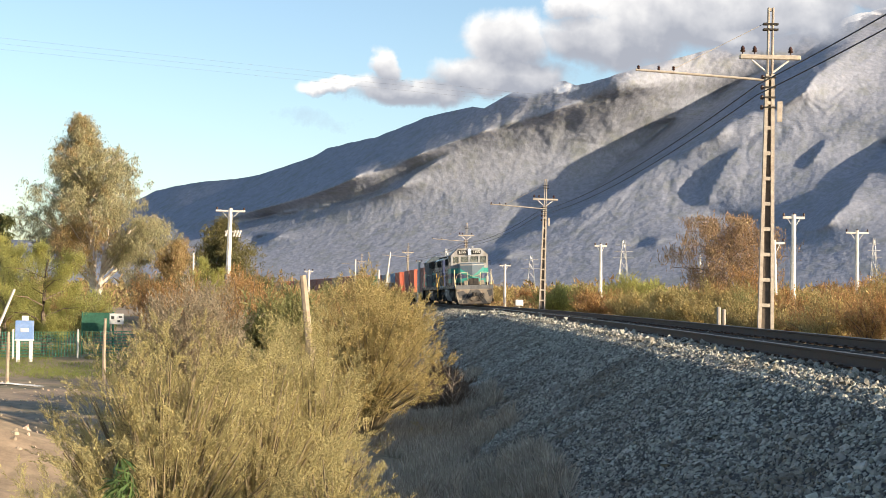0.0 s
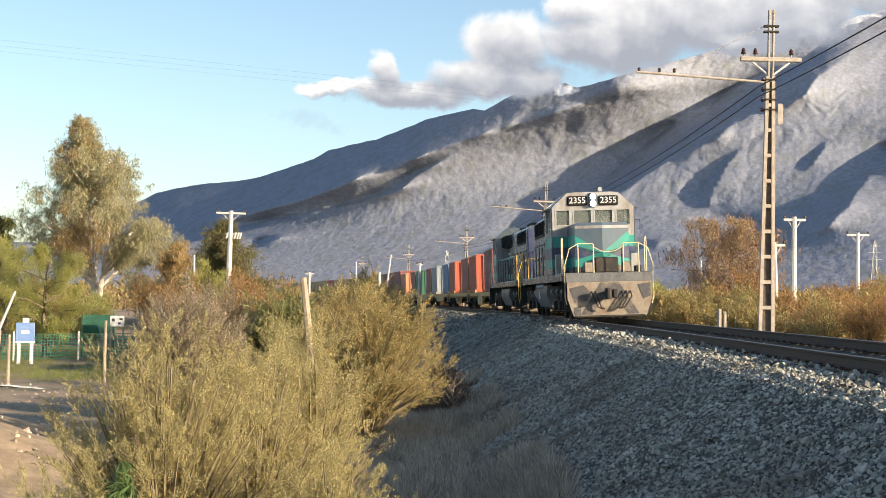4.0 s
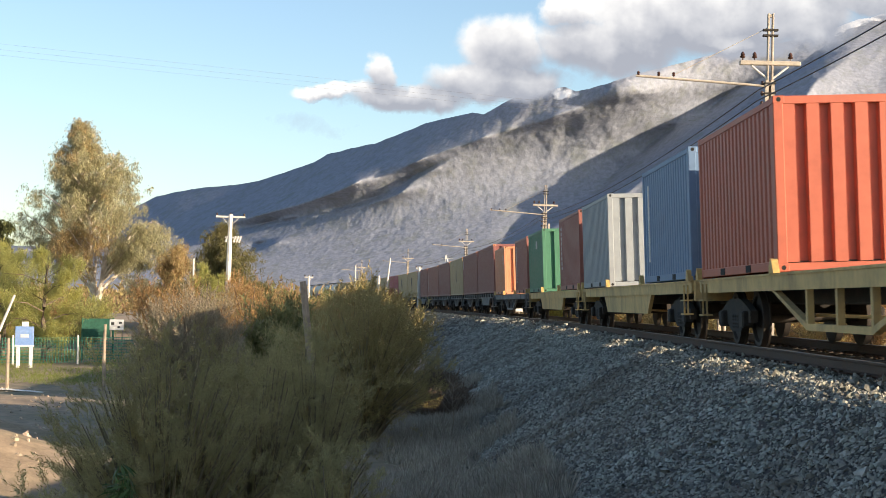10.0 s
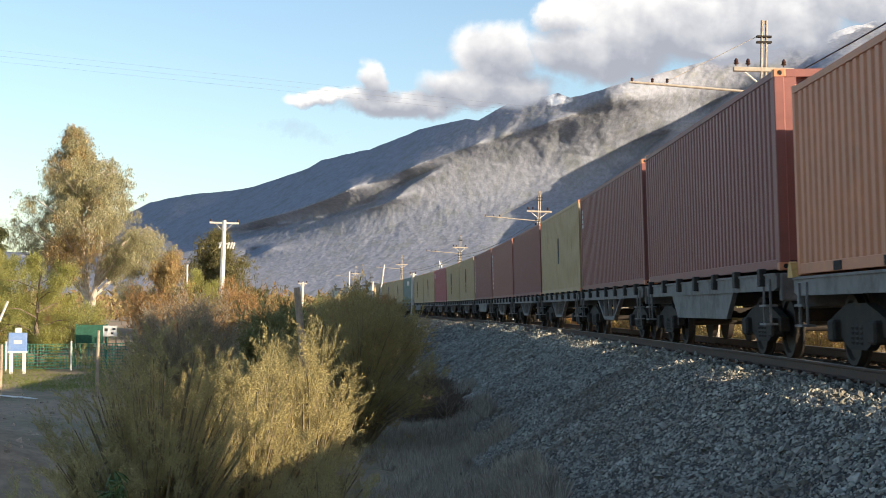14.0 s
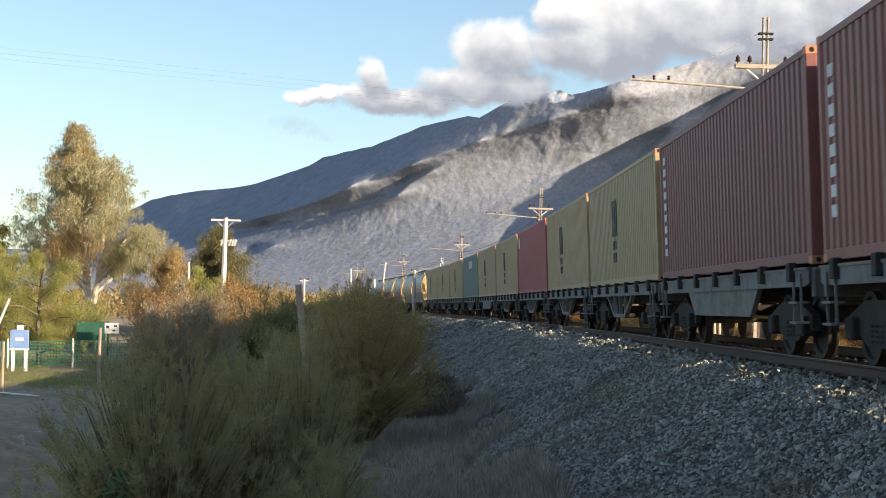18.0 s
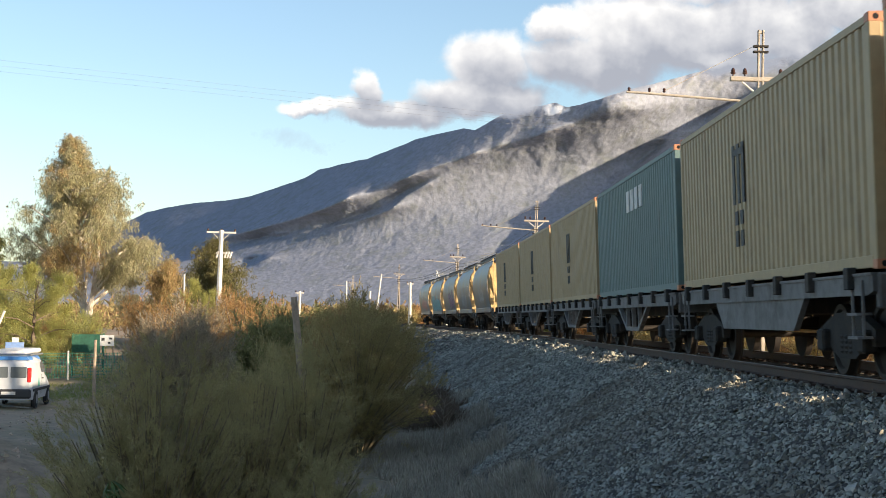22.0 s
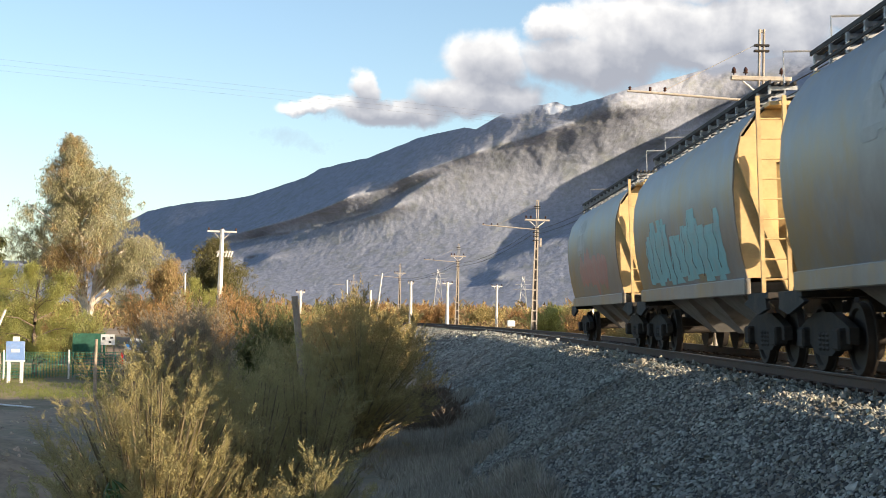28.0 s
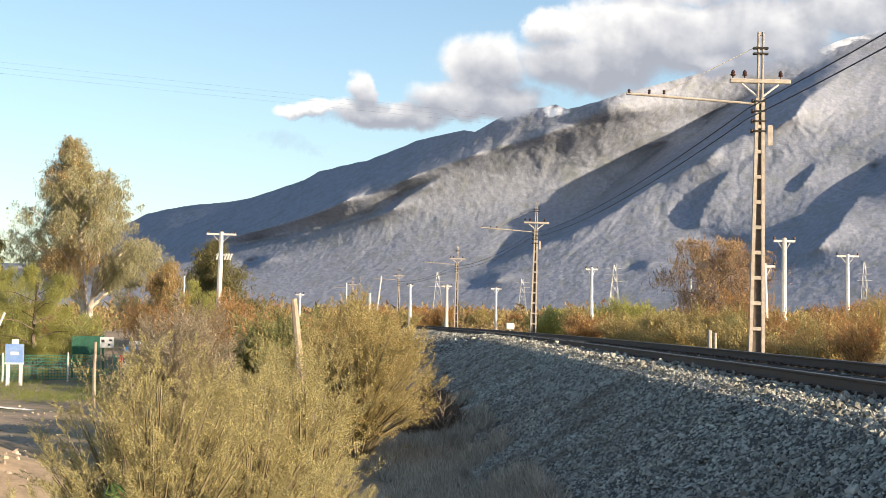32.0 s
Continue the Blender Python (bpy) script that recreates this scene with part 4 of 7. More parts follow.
    nose = part("nose", Build().loft([[(x, y, z) for x, y in ((-.95, n1), (-.95, n0 + .16), (0, n0), (.95, n0 + .16), (.95, n1))] for z in (1.62, 3.3)] +
                                     [[(x, y, 3.41) for x, y in ((-.89, n1), (-.89, n0 + .22), (0, n0 + .06), (.89, n0 + .22), (.89, n1))]]), L_slate, g, "slate short nose with teal chevrons")

    def nose_y(x):
        return n0 + .16 * abs(x) / .95 - .004

    for pts, m in ((((-.95, 2.62), (-.95, 2.95), (0, 2.35), (0, 2.05)), L_teal), (((.95, 2.62), (.95, 3.1), (0, 2.35), (0, 2.05)), L_teal), (((-.95, 1.75), (-.95, 2.1), (0, 2.35), (0, 2.1)), L_teal),
                   (((.95, 1.75), (.95, 2.1), (0, 2.35), (0, 2.1)), L_teal), (((-.95, 3.2), (-.95, 3.3), (0, 3.3), (0, 3.2)), L_white), (((.95, 3.2), (.95, 3.3), (0, 3.3), (0, 3.2)), L_white), (((-.95, 2.12), (-.95, 2.6), (-.06, 2.35)), L_navy), (((.95, 2.12), (.95, 2.6), (.06, 2.35)), L_navy)):
        k = len(pts)
        b = Build().add([(x, nose_y(x) - .003, z) for x, z in pts] + [(x, nose_y(x) + .01, z) for x, z in pts], [tuple(range(k)), tuple(range(2 * k - 1, k - 1, -1))] + [(i, (i + 1) % k, (i + 1) % k + k, i + k) for i in range(k)])
        part("stripe", b, m, nose)
    for z0, z1, m in ((2.62, 3.0, L_teal), (2.2, 2.62, L_navy), (1.85, 2.2, L_teal)):
        for sx in (-1, 1):
            part("stripe", Build().box(sx * .956 - .006, sx * .956 + .006, n0 + .17, n1, z0, z1), m, nose)
    part("nose_door", Build().box(-.42, .38, n0 - .02, n0 + .1, 1.64, 2.1, .015), L_navy, nose)
    for x in (-.62, .5):
        part("sand_box_light", Build().box(x - .12, x + .12, n0 - .1, n0 + .05, 1.7, 1.9, .03), L_tan, nose, "cream marker lamp box")
    # cab
    b = Build()
    hole_f = [(-.72, -.06, 3.5, 3.98), (.06, .72, 3.5, 3.98), (-1.36, -.86, 3.42, 3.98), (.86, 1.36, 3.42, 3.98)]
    for a, bb, c, d in wall_with_openings(-1.5, 1.5, 1.64, 4.09, hole_f):
        b.box(a, bb, n1 - .04, n1 + .04, c, d)
    b.prism([(-1.5, 4.09), (1.5, 4.09), (.95, 4.60), (.7, 4.63), (-.7, 4.63), (-.95, 4.60)], "y", n1 - .04, n1 + .04)
    hole_s = [(n1 + .25, n1 + .95, 3.2, 4.0), (n1 + 1.15, n1 + 1.95, 3.2, 4.0)]
    for sx in (-1, 1):
        for a, bb, c, d in wall_with_openings(n1 + .04, c1, 1.64, 4.09, hole_s):
            b.box(sx * 1.5 - .03, sx * 1.5 + .03, a, bb, c, d)
    b.box(-1.47, 1.47, c1 - .06, c1, 1.64, 4.05)
    cab = part("cab", b, L_white, g, "off-white cab front with slate sides")
    for sx in (-1, 1):
        b = Build()
        for a, bb, c, d in wall_with_openings(n1 + .02, c1 + .01, 3.02, 4.06, hole_s):
            b.box(sx * 1.533 - .004, sx * 1.533 + .004, a, bb, c, d)
        part("cab_side_cladding", b, L_grey, cab)
    for z0, z1, m in ((2.62, 3.02, L_teal), (2.2, 2.62, L_navy), (1.85, 2.2, L_teal), (1.64, 1.85, L_grey)):
        for sx in (-1, 1):
            part("stripe", Build().box(sx * 1.534 - .005, sx * 1.534 + .005, n1 - .02, c1 + .005, z0, z1), m, cab)
        for x0, x1 in ((-1.5, -.95), (.95, 1.5)):
            part("stripe", Build().box(x0, x1, n1 - .05, n1 - .038, z0, z1), m, cab)
    part("cab_roof", Build().loft([[(x, y, z + .01) for x, z in ((-1.56, 4.06), (-.97, 4.60), (-.7, 4.64), (.7, 4.64), (.97, 4.60), (1.56, 4.06), (1.5, 4.02), (-1.5, 4.02))] for y in (n1 + .05, c1 + .02)]), L_grey, cab)
    for a, bb, c, d in hole_f:
        pane(cab, Build().box(a, bb, n1 + .0, n1 + .012, c, d))
        fr = Build()
        for q in ((a - .03, a + .015, c - .03, d + .03), (bb - .015, bb + .03, c - .03, d + .03), (a, bb, c - .03, c + .015), (a, bb, d - .015, d + .03)):
            fr.box(q[0], q[1], n1 - .055, n1 - .03, q[2], q[3])
        part("window_frame", fr, L_white, cab)
    for sx in (-1, 1):
        for a, bb, c, d in hole_s:
            pane(cab, Build().box(sx * 1.49 - .006, sx * 1.49 + .006, a, bb, c, d))
        part("sun_visor", Build().box(sx * 1.53 - .01 if sx > 0 else sx * 1.53 - .16, sx * 1.53 + .16 if sx > 0 else sx * 1.53 + .01, n1 + .2, c1 - .3, 4.03, 4.06), L_grey, cab)
        mir = part("mirror_arm", Build().tube([(sx * 1.5, n1 + .1, 3.6), (sx * 1.72, n1 - .02, 3.6), (sx * 1.72, n1 - .02, 3.2)], .015), M_black, cab)
    seat = Build().box(-.95, -.55, n1 + 1.0, n1 + 1.4, 2.2, 3.3, .05).box(.45, 1.1, n1 + .5, n1 + .9, 1.64, 2.9, .05)
    part("control_stand", seat, M_black, cab)
    # number boards and headlights
    hd = part("headlight_housing", Build().box(-.15, .15, n1 - .16, n1 + .1, 4.08, 4.6, .05), L_grey, cab)
    for z in (4.2, 4.46):
        part("headlight", Build().disc_stack((0, n1 - .2, z), "y", [(-.05, .06), (-.045, .1), (0, .115), (.05, .115)], 18), L_lamp, hd, "round glass headlight")
    for sx in (-1, 1):
        nb = part("number_board", Build().box(sx * .57 - .37, sx * .57 + .37, n1 - .11, n1 - .02, 4.13, 4.5, .05), M_hole, cab, "black number board with white figures")
        letters(number, .31, M_white, nb, pose(sx * .57, n1 - .118, 4.32, 90, 0, 0), "lettering")
    part("horn", Build().cyl((.3, n1 + .5, 4.72), (.3, n1 + .05, 4.74), .03, 8, .09), M_steel, cab)
    # long hood
    h1 = r - 1.25
    hood = part("long_hood", Build().loft([[(x, y, z) for x, z in ((-.92, 1.63), (-.92, 4.05), (-.72, 4.25), (.72, 4.25), (.92, 4.05), (.92, 1.63))] for y in (c1, h1)]), L_grey, g, "slate long hood with rows of doors")
    n = 14
    for i in range(n):
        y0 = c1 + .25 + i * (h1 - c1 - .5) / n
        y1 = y0 + (h1 - c1 - .5) / n - .04
        for sx in (-1, 1):
            d = part("hood_door", Build().box(sx * .93 - .012, sx * .93 + .012, y0, y1, 1.75, 3.25, .008), L_grey, hood)
            part("door_latch", Build().box(sx * .955 - .015, sx * .955 + .015, y1 - .1, y1 - .04, 2.4, 2.5), M_black, d)
            part("door_latch", Build().box(sx * .955 - .015, sx * .955 + .015, y1 - .1, y1 - .04, 3.0, 3.08), M_black, d)
    for y0, y1, z0, z1, xo in ((c1 + .35, c1 + 2.6, 3.45, 4.1, 1.25), (h1 - 4.6, h1 - 2.6, 3.4, 4.05, .96), (h1 - 2.4, h1 - .7, 3.4, 4.05, .96)):
        for sx in (-1, 1):
            gr = part("intake_grille", Build().prism([(sx * .9, z0), (sx * xo, z0 + (.1 if xo > 1 else 0)), (sx * xo, z1), (sx * .8, z1 + .1)], "y", y0, y1), M_black, hood, "dark louvred air intake")
            lv = Build()
            k = int((y1 - y0) / .09)
            for j in range(k):
                lv.box(sx * (xo + .012) - .01, sx * (xo + .012) + .01, y0 + .05 + j * .09, y0 + .07 + j * .09, z0 + .1, z1 - .04)
            part("louvre", lv, M_hole, gr)
    for y in (c1 + 4.2, h1 - 2.8, h1 - 1.6):
        part("roof_fan", Build().disc_stack((0, y, 4.25), "z", [(0, .62), (.16, .62), (.2, .55), (.2, .1)], 20), M_black, hood)
    part("exhaust_stack", Build().box(-.3, .3, c1 + 2.9, c1 + 3.3, 4.25, 4.46, .03), M_black, hood)
    part("hood_end_panel", Build().box(-.9, .9, h1 - .02, h1 + .05, 1.64, 4.06, .03), L_navy, hood, "navy hood end with ladder rungs")
    for z in (2.0, 2.35, 2.7, 3.3, 3.6, 3.9):
        part("ladder_rung", Build().tube([(-.75, h1 + .05, z), (-.75, h1 + .14, z), (-.3, h1 + .14, z), (-.3, h1 + .05, z)], .018), L_rail, hood)
    nb = part("number_board", Build().box(-.45, .45, h1 + .04, h1 + .075, 3.02, 3.4, .02), M_hole, hood)
    letters(number, .34, M_white, nb, pose(0, h1 + .08, 3.2, 90, 0, 180), "lettering")
    for sx in (-1, 1):
        for z in (4.0, 3.75):
            part("headlight", Build().disc_stack((0, h1 + .04, z + .1), "y", [(0, .1), (.06, .1), (.08, .05)], 12), L_white, hood) if sx > 0 else None
        letters(number, .66, M_white, hood, pose(sx * .947, c1 + 1.45, 2.98, 90, 0, 90 * sx), "lettering")
        # long handrail
        part("handrail", Build().tube([(sx * 1.46, c1 + .2, 1.62), (sx * 1.46, c1 + .2, 2.72), (sx * 1.46, c1 + .35, 2.8), (sx * 1.46, h1 - .6, 2.8), (sx * 1.46, h1 - .3, 2.6)], .02, 6), L_grey, g)
        for i in range(8):
            y = c1 + .4 + i * (h1 - c1 - 1.0) / 7
            part("rail_stanchion", Build().box(sx * 1.46 - .02, sx * 1.46 + .02, y - .025, y + .025, 1.6, 2.8), L_grey, g)
        part("step_box", Build().box(sx * 1.36 - .12, sx * 1.36 + .12, n1 - .75, n1 - .45, 1.62, 2.35, .02), L_white, g)
    if yellow_end:
        # teal flank behind the cab with dark air slots
        for sx in (-1, 1):
            for z0, z1 in ((2.42, 3.0), (1.8, 2.1)):
                part("stripe", Build().box(sx * .947 - .005, sx * .947 + .005, c1, c1 + 3.4, z0, z1), L_teal, hood)
            for i in range(7):
                part("air_slot", Build().box(sx * .95 - .006, sx * .95 + .006, c1 + .2 + .45 * i, c1 + .46 + .45 * i, 2.05, 2.85), M_black, hood)
    # tank, air reservoirs and bogies
    tk = part("fuel_tank", Build().loft([[(x, y, z) for x, z in ((-1.38, 1.25), (-1.42, .9), (-1.2, .42), (-.8, .3), (.8, .3), (1.2, .42), (1.42, .9), (1.38, 1.25))] for y in (-1.9, 2.9)]), L_tank, g, "grimy grey fuel tank", smooth=True)
    part("sight_glass", Build().box(-1.435, -1.4, .8, .95, .75, 1.05), M_white, tk)
    part("air_reservoir", Build().disc_stack((-1.22, 1.2, 1.22), "y", [(-1.6, .1), (-1.5, .19), (1.5, .19), (1.6, .1)], 14), L_tank, g, smooth=True)
    for y in (f + 3.9, r - 3.9):
        fr = Build()
        for sx in (-1, 1):
            fr.prism([(-2.35, .62), (-2.35, .95), (-1.5, 1.08), (1.5, 1.08), (2.35, .95), (2.35, .62), (1.7, .55), (1.2, .42), (.6, .55), (-.6, .55), (-1.2, .42), (-1.7, .55)], "x", sx * 1.12 - .07, sx * 1.12 + .07)
        bo = part("bogie", fr, M_bogie, g, "three-axle bogie frame", at=pose(0, y, 0))
        for k in (-1, 0, 1):
            wheelset(bo, k * 1.75, .5)
            for sx in (-1, 1):
                part("axle_box", Build().box(-.12, .12, -.2, .2, -.18, .16, .03), M_bogie, bo, at=pose(sx * 1.2, k * 1.75, .52))
                part("brake_cylinder", Build().cyl((sx * 1.22, k * 1.75 + .6, 1.0), (sx * 1.22, k * 1.75 + .95, 1.0), .12, 10), L_tank, bo)
        for sx in (-1, 1):
            for k in (-.85, .85):
                part("spring_nest", Build().disc_stack((sx * 1.16, k, 0), "z", [(.45 + .05 * j, .13 if j % 2 else .1) for j in range(9)], 10), M_black, bo)
    return g


MOVERS.append((locomotive("2355", "slate, teal and off-white diesel locomotive with cab leading", False), 106.3, 0))
SECOND = locomotive("2358", "slate and teal diesel locomotive running hood first", True)
MOVERS.append((SECOND, 125.5, 0))

# ---- grain hoppers ----
P_body = surface("grimy hopper paint", (0.215, 0.218, 0.225), 0.4, 0.2, grain=0.3, scale=1.3, stain=(0.29, 0.205, 0.085), stain_amt=0.8, stain_scale=0.5, streak=1.2, stain_cut=(0.46, 0.6), bump=0.05)
P_pale = surface("pale buffed-out paint", (0.36, 0.365, 0.36), 0.5, 0.1, grain=0.25, scale=2, stain=(0.22, 0.215, 0.21), stain_amt=0.8, stain_scale=1.2, bump=0)
P_yellow = surface("hopper end yellow", (0.58, 0.42, 0.20), 0.6, grain=0.12, scale=4, stain=(0.25, 0.14, 0.06), stain_amt=0.5, stain_scale=1.5, bump=0.05)
P_cyan = surface("pale cyan spray paint", (0.22, 0.50, 0.52), 0.5, grain=0.15, scale=5, stain=(0.34, 0.335, 0.31), stain_amt=0.6, stain_scale=2.5, bump=0)
P_pink = surface("dusty pink spray paint", (0.46, 0.22, 0.19), 0.5, grain=0.15, scale=5, stain=(0.34, 0.3, 0.25), stain_amt=0.6, stain_scale=2.5, bump=0)
P_violet = surface("violet spray paint", (0.27, 0.16, 0.30), 0.5, grain=0.15, scale=5, stain=(0.34, 0.3, 0.25), stain_amt=0.6, stain_scale=2.5, bump=0)
P_ink = surface("dark spray outline", (0.05, 0.05, 0.06), 0.6, grain=0.2, bump=0)
SHELL = [(1.36, 1.30), (1.46, 1.75), (1.53, 2.2), (1.555, 2.7), (1.52, 3.15), (1.40, 3.55), (1.15, 3.88), (.8, 4.06), (.4, 4.14)]


def shell_x(z):
    return float(np.interp(z, [p[1] for p in SHELL], [p[0] for p in SHELL]))


def bubble(shell, yc, zc, w, h, fill, seed):
    """One fat sprayed letter shape that follows the curve of the side: a filled blob, a dark outline and a dark stroke inside."""
    rr = random.Random(seed)
    ph = [rr.uniform(0, 6.3) for _ in range(4)]
    n = 30

    def at(a, k, off):
        r = k * (1 + .17 * math.sin(2 * a + ph[0]) + .13 * math.sin(3 * a + ph[1]) + .08 * math.sin(5 * a + ph[2]))
        z = min(max(zc + h * r * math.sin(a), 1.36), 3.6)
        return (-shell_x(z) - off, yc + w * r * math.cos(a) + .25 * (z - zc), z)

    ang = [2 * math.pi * i / n for i in range(n)]
    lift = .005 + .0015 * (seed % 4)
    b = Build().loft([[at(a, k, lift) for a in ang] for k in (.02, .3, .6, .85, 1)], caps=False)
    part("sprayed_letter", b, fill, shell)
    if fill is P_pink:
        return
    part("sprayed_outline", Build().loft([[at(a, k, lift + .003) for a in ang] for k in (.96, 1.05)], caps=False), P_ink, shell)
    arc = [ph[3] + .12 * i for i in range(18)]
    part("sprayed_line", Build().loft([[at(a, k, lift + .003) for a in arc] for k in (.42, .5)], closed=False, caps=False), P_ink, shell)


def hopper(label, art, seed):
    rr = random.Random(seed)
    w = thing("hopper_wagon", label, "freight wagon", group="grain hoppers of the train")
    B = 5.2
    prof = [(x, z) for x, z in SHELL] + [(-x, z) for x, z in SHELL[::-1]]
    inner = [(x * .985, z - .02) for x, z in prof]
    b = Build()
    k = len(prof)
    ys = [-B + 2 * B * i / 8 for i in range(9)]
    b.loft([[(x, y, z) for x, z in prof] for y in ys], closed=False, caps=False)
    b.loft([[(x, y, z) for x, z in inner] for y in (-B, B)], closed=False, caps=False)
    b.add([(x, -B, z) for x, z in prof] + [(x, -B, z) for x, z in inner], [(i, i + 1, i + 1 + k, i + k) for i in range(k - 1)])
    b.add([(x, B, z) for x, z in prof] + [(x, B, z) for x, z in inner], [(i, i + 1, i + 1 + k, i + k) for i in range(k - 1)])
    shell = part("barrel_shell", b, P_body, w, "grimy grey barrel-shaped side", smooth=True)
    for sx in (-1, 1):
        part("lower_sill", Build().box(sx * 1.37 - .05, sx * 1.37 + .05, -B - .02, B + .02, 1.08, 1.34, .015), P_body, w)
    part("roof_deck", Build().box(-.45, .45, -B, B, 4.12, 4.17, .01), P_body, w)
    for sg in (-1, 1):
        # sloping end sheet inside the shell, upright bulkhead below the roof
        e = Build()
        zt = [(-shell_x(4.0) + .02, 3.98), (-1.12, 3.8), (-1.38, 3.45), (-1.49, 3.1), (1.49, 3.1), (1.38, 3.45), (1.12, 3.8), (shell_x(4.0) - .02, 3.98)]
        e.loft([[(x, sg * (B - .06), z) for x, z in zt], [(x, sg * (B - .12), z) for x, z in zt]])
        lo = [(1.5, 3.12), (-1.5, 3.12)]
        e.add([(-1.49, sg * (B - .1), 3.12), (1.49, sg * (B - .1), 3.12), (1.3, sg * (B - 1.6), 1.4), (-1.3, sg * (B - 1.6), 1.4)], [(0, 1, 2, 3)])
        part("end_sheet", e, P_yellow, w, "ochre sloping end sheet")
        for sx in (-1, 1):
            # side wings of the end, seen as a crescent behind the shell's rim
            wz = [1.34, 1.75, 2.2, 2.7, 3.12, 3.5]
            wing = Build().prism([(sx * (shell_x(z) - .02), z) for z in wz] + [(sx * .86, 3.5), (sx * .86, 1.34)], "y", sg * (B - .03) - .012, sg * (B - .03) + .012)
            part("end_wing", wing, P_yellow, w)
            part("end_brace", Build().prism([(sx * 1.48, 3.15), (sx * 1.36, 3.2), (sx * .62, 1.2), (sx * .78, 1.15)], "y", sg * (B + .02) - .05, sg * (B + .02) + .05), P_yellow, w, "ochre diagonal end brace")
        part("end_cap", Build().box(-1.02, 1.02, sg * (B + .12) - .22, sg * (B + .12) + .22, 3.92, 3.98), P_yellow, w)
        lad = Build()
        x = -1.02 if sg < 0 else 1.02
        for dx in (-.2, .2):
            lad.box(x + dx - .03, x + dx + .03, sg * (B + .42) - .03, sg * (B + .42) + .03, 1.1, 4.05)
        part("ladder_rail", lad, P_yellow, w)
        for i in range(9):
            part("ladder_rung", Build().cyl((x - .2, sg * (B + .42), 1.3 + .3 * i), (x + .2, sg * (B + .42), 1.3 + .3 * i), .016, 6), P_yellow, w)
        part("platform", Build().box(-1.35, 1.35, min(sg * (B - .1), sg * (B + 1.2)), max(sg * (B - .1), sg * (B + 1.2)), 1.0, 1.1, .01), M_black, w)
        for sx in (-1, 1):
            part("platform_bracket", Build().prism([(sg * B, 1.02), (sg * (B + 1.1), 1.02), (sg * (B + 1.15), .86), (sg * (B + .6), .78), (sg * (B - .3), .95)], "x", sx * 1.33 - .03, sx * 1.33 + .03), M_black, w)
        part("brake_valve", Build().cyl((.5, sg * (B + .7), 1.1), (.5, sg * (B + .7), 1.5), .08, 8), M_black, w)
        part("hand_wheel", Build().disc_stack((-.55, sg * (B + .5), 1.9), "y", [(-.015, .2), (.015, .2)], 14), M_black, w)
        coupler(w, sg * (B + 1.1), sg)
        bogie(w, sg * (B - .15))
        # roof rail at the end
        part("roof_rail", Build().tube([(-.75, sg * (B + .2), 4.1), (-.75, sg * (B + .2), 4.75), (.75, sg * (B + .2), 4.75), (.75, sg * (B + .2), 4.1)], .018), M_steel, w)
    # roof walkways, open grating on brackets
    for sx in (-1, 1):
        gr = Build()
        for i in range(4):
            gr.box(sx * (.62 + .1 * i) - .02, sx * (.62 + .1 * i) + .02, -B - .35, B + .35, 4.22, 4.27)
        part("roof_walkway", gr, M_black, w, "dark steel roof walkway")
        for i in range(15):
            y = -B - .2 + i * (2 * B + .4) / 14
            part("walkway_bracket", Build().box(sx * .78 - .22, sx * .78 + .22, y - .025, y + .025, 4.16, 4.22).box(sx * .98 - .02, sx * .98 + .02, y - .02, y + .02, 3.98, 4.24), M_steel, w)
        kick = Build().box(sx * 1.0 - .012, sx * 1.0 + .012, -B - .35, B + .35, 4.24, 4.30).box(sx * 1.0 - .012, sx * 1.0 + .012, -B - .35, B + .35, 4.05, 4.09)
        part("walkway_edge", kick, M_black, w)
    for i in range(5):
        part("roof_hatch", Build().box(-.35, .35, -4.2 + 2.1 * i - .5, -4.2 + 2.1 * i + .5, 4.17, 4.26, .02), P_body, w)
    # discharge chutes
    for y in (-2.5, 0, 2.5):
        ch = Build().loft([[(-1.3, y - 1.2, 1.3), (1.3, y - 1.2, 1.3), (1.3, y + 1.2, 1.3), (-1.3, y + 1.2, 1.3)], [(-.35, y - .3, .42), (.35, y - .3, .42), (.35, y + .3, .42), (-.35, y + .3, .42)]])
        part("discharge_chute", ch, M_sill, w)
    part("sill_beam", Build().box(-.25, .25, -B - 1.1, B + 1.1, .78, 1.05), M_black, w)
    for y0, y1, z0, z1, m in art:
        if m is P_violet or m is P_pink:
            n = max(round((y1 - y0) / .95), 1)
            for i in range(n):
                bubble(shell, y0 + (i + .5) * (y1 - y0) / n, (z0 + z1) / 2 + rr.uniform(-.06, .1), .56, (z1 - z0) * rr.uniform(.55, .68), m, seed * 10 + i)
            continue
        n = int((y1 - y0) / .34)
        for i in range(n):
            # jagged sprayed strokes side by side
            a = y0 + (y1 - y0) * i / n
            wd, lo, hi = rr.uniform(.42, .85), z0 + rr.uniform(-.05, .12), z1 + .35 - rr.uniform(0, .5)
            lean, tip = rr.uniform(-.28, .28), rr.uniform(.0, .45)
            b = Build()
            vs = []
            for j in range(8):
                t = j / 7
                z = lo + (hi - lo) * t
                yy = a + lean * t + .05 * math.sin(j * 2.1 + i)
                hw = wd * (1 - tip * t) * (.8 + .25 * math.sin(j * 3.3 + i * 1.7)) * .6
                vs += [(-shell_x(z) - .005 - .0006 * (i % 5), yy - hw, z), (-shell_x(z) - .005 - .0006 * (i % 5), yy + hw, z)]
            b.add(vs, [(2 * j, 2 * j + 1, 2 * j + 3, 2 * j + 2) for j in range(7)])
            part("sprayed_stroke", b, m, shell)
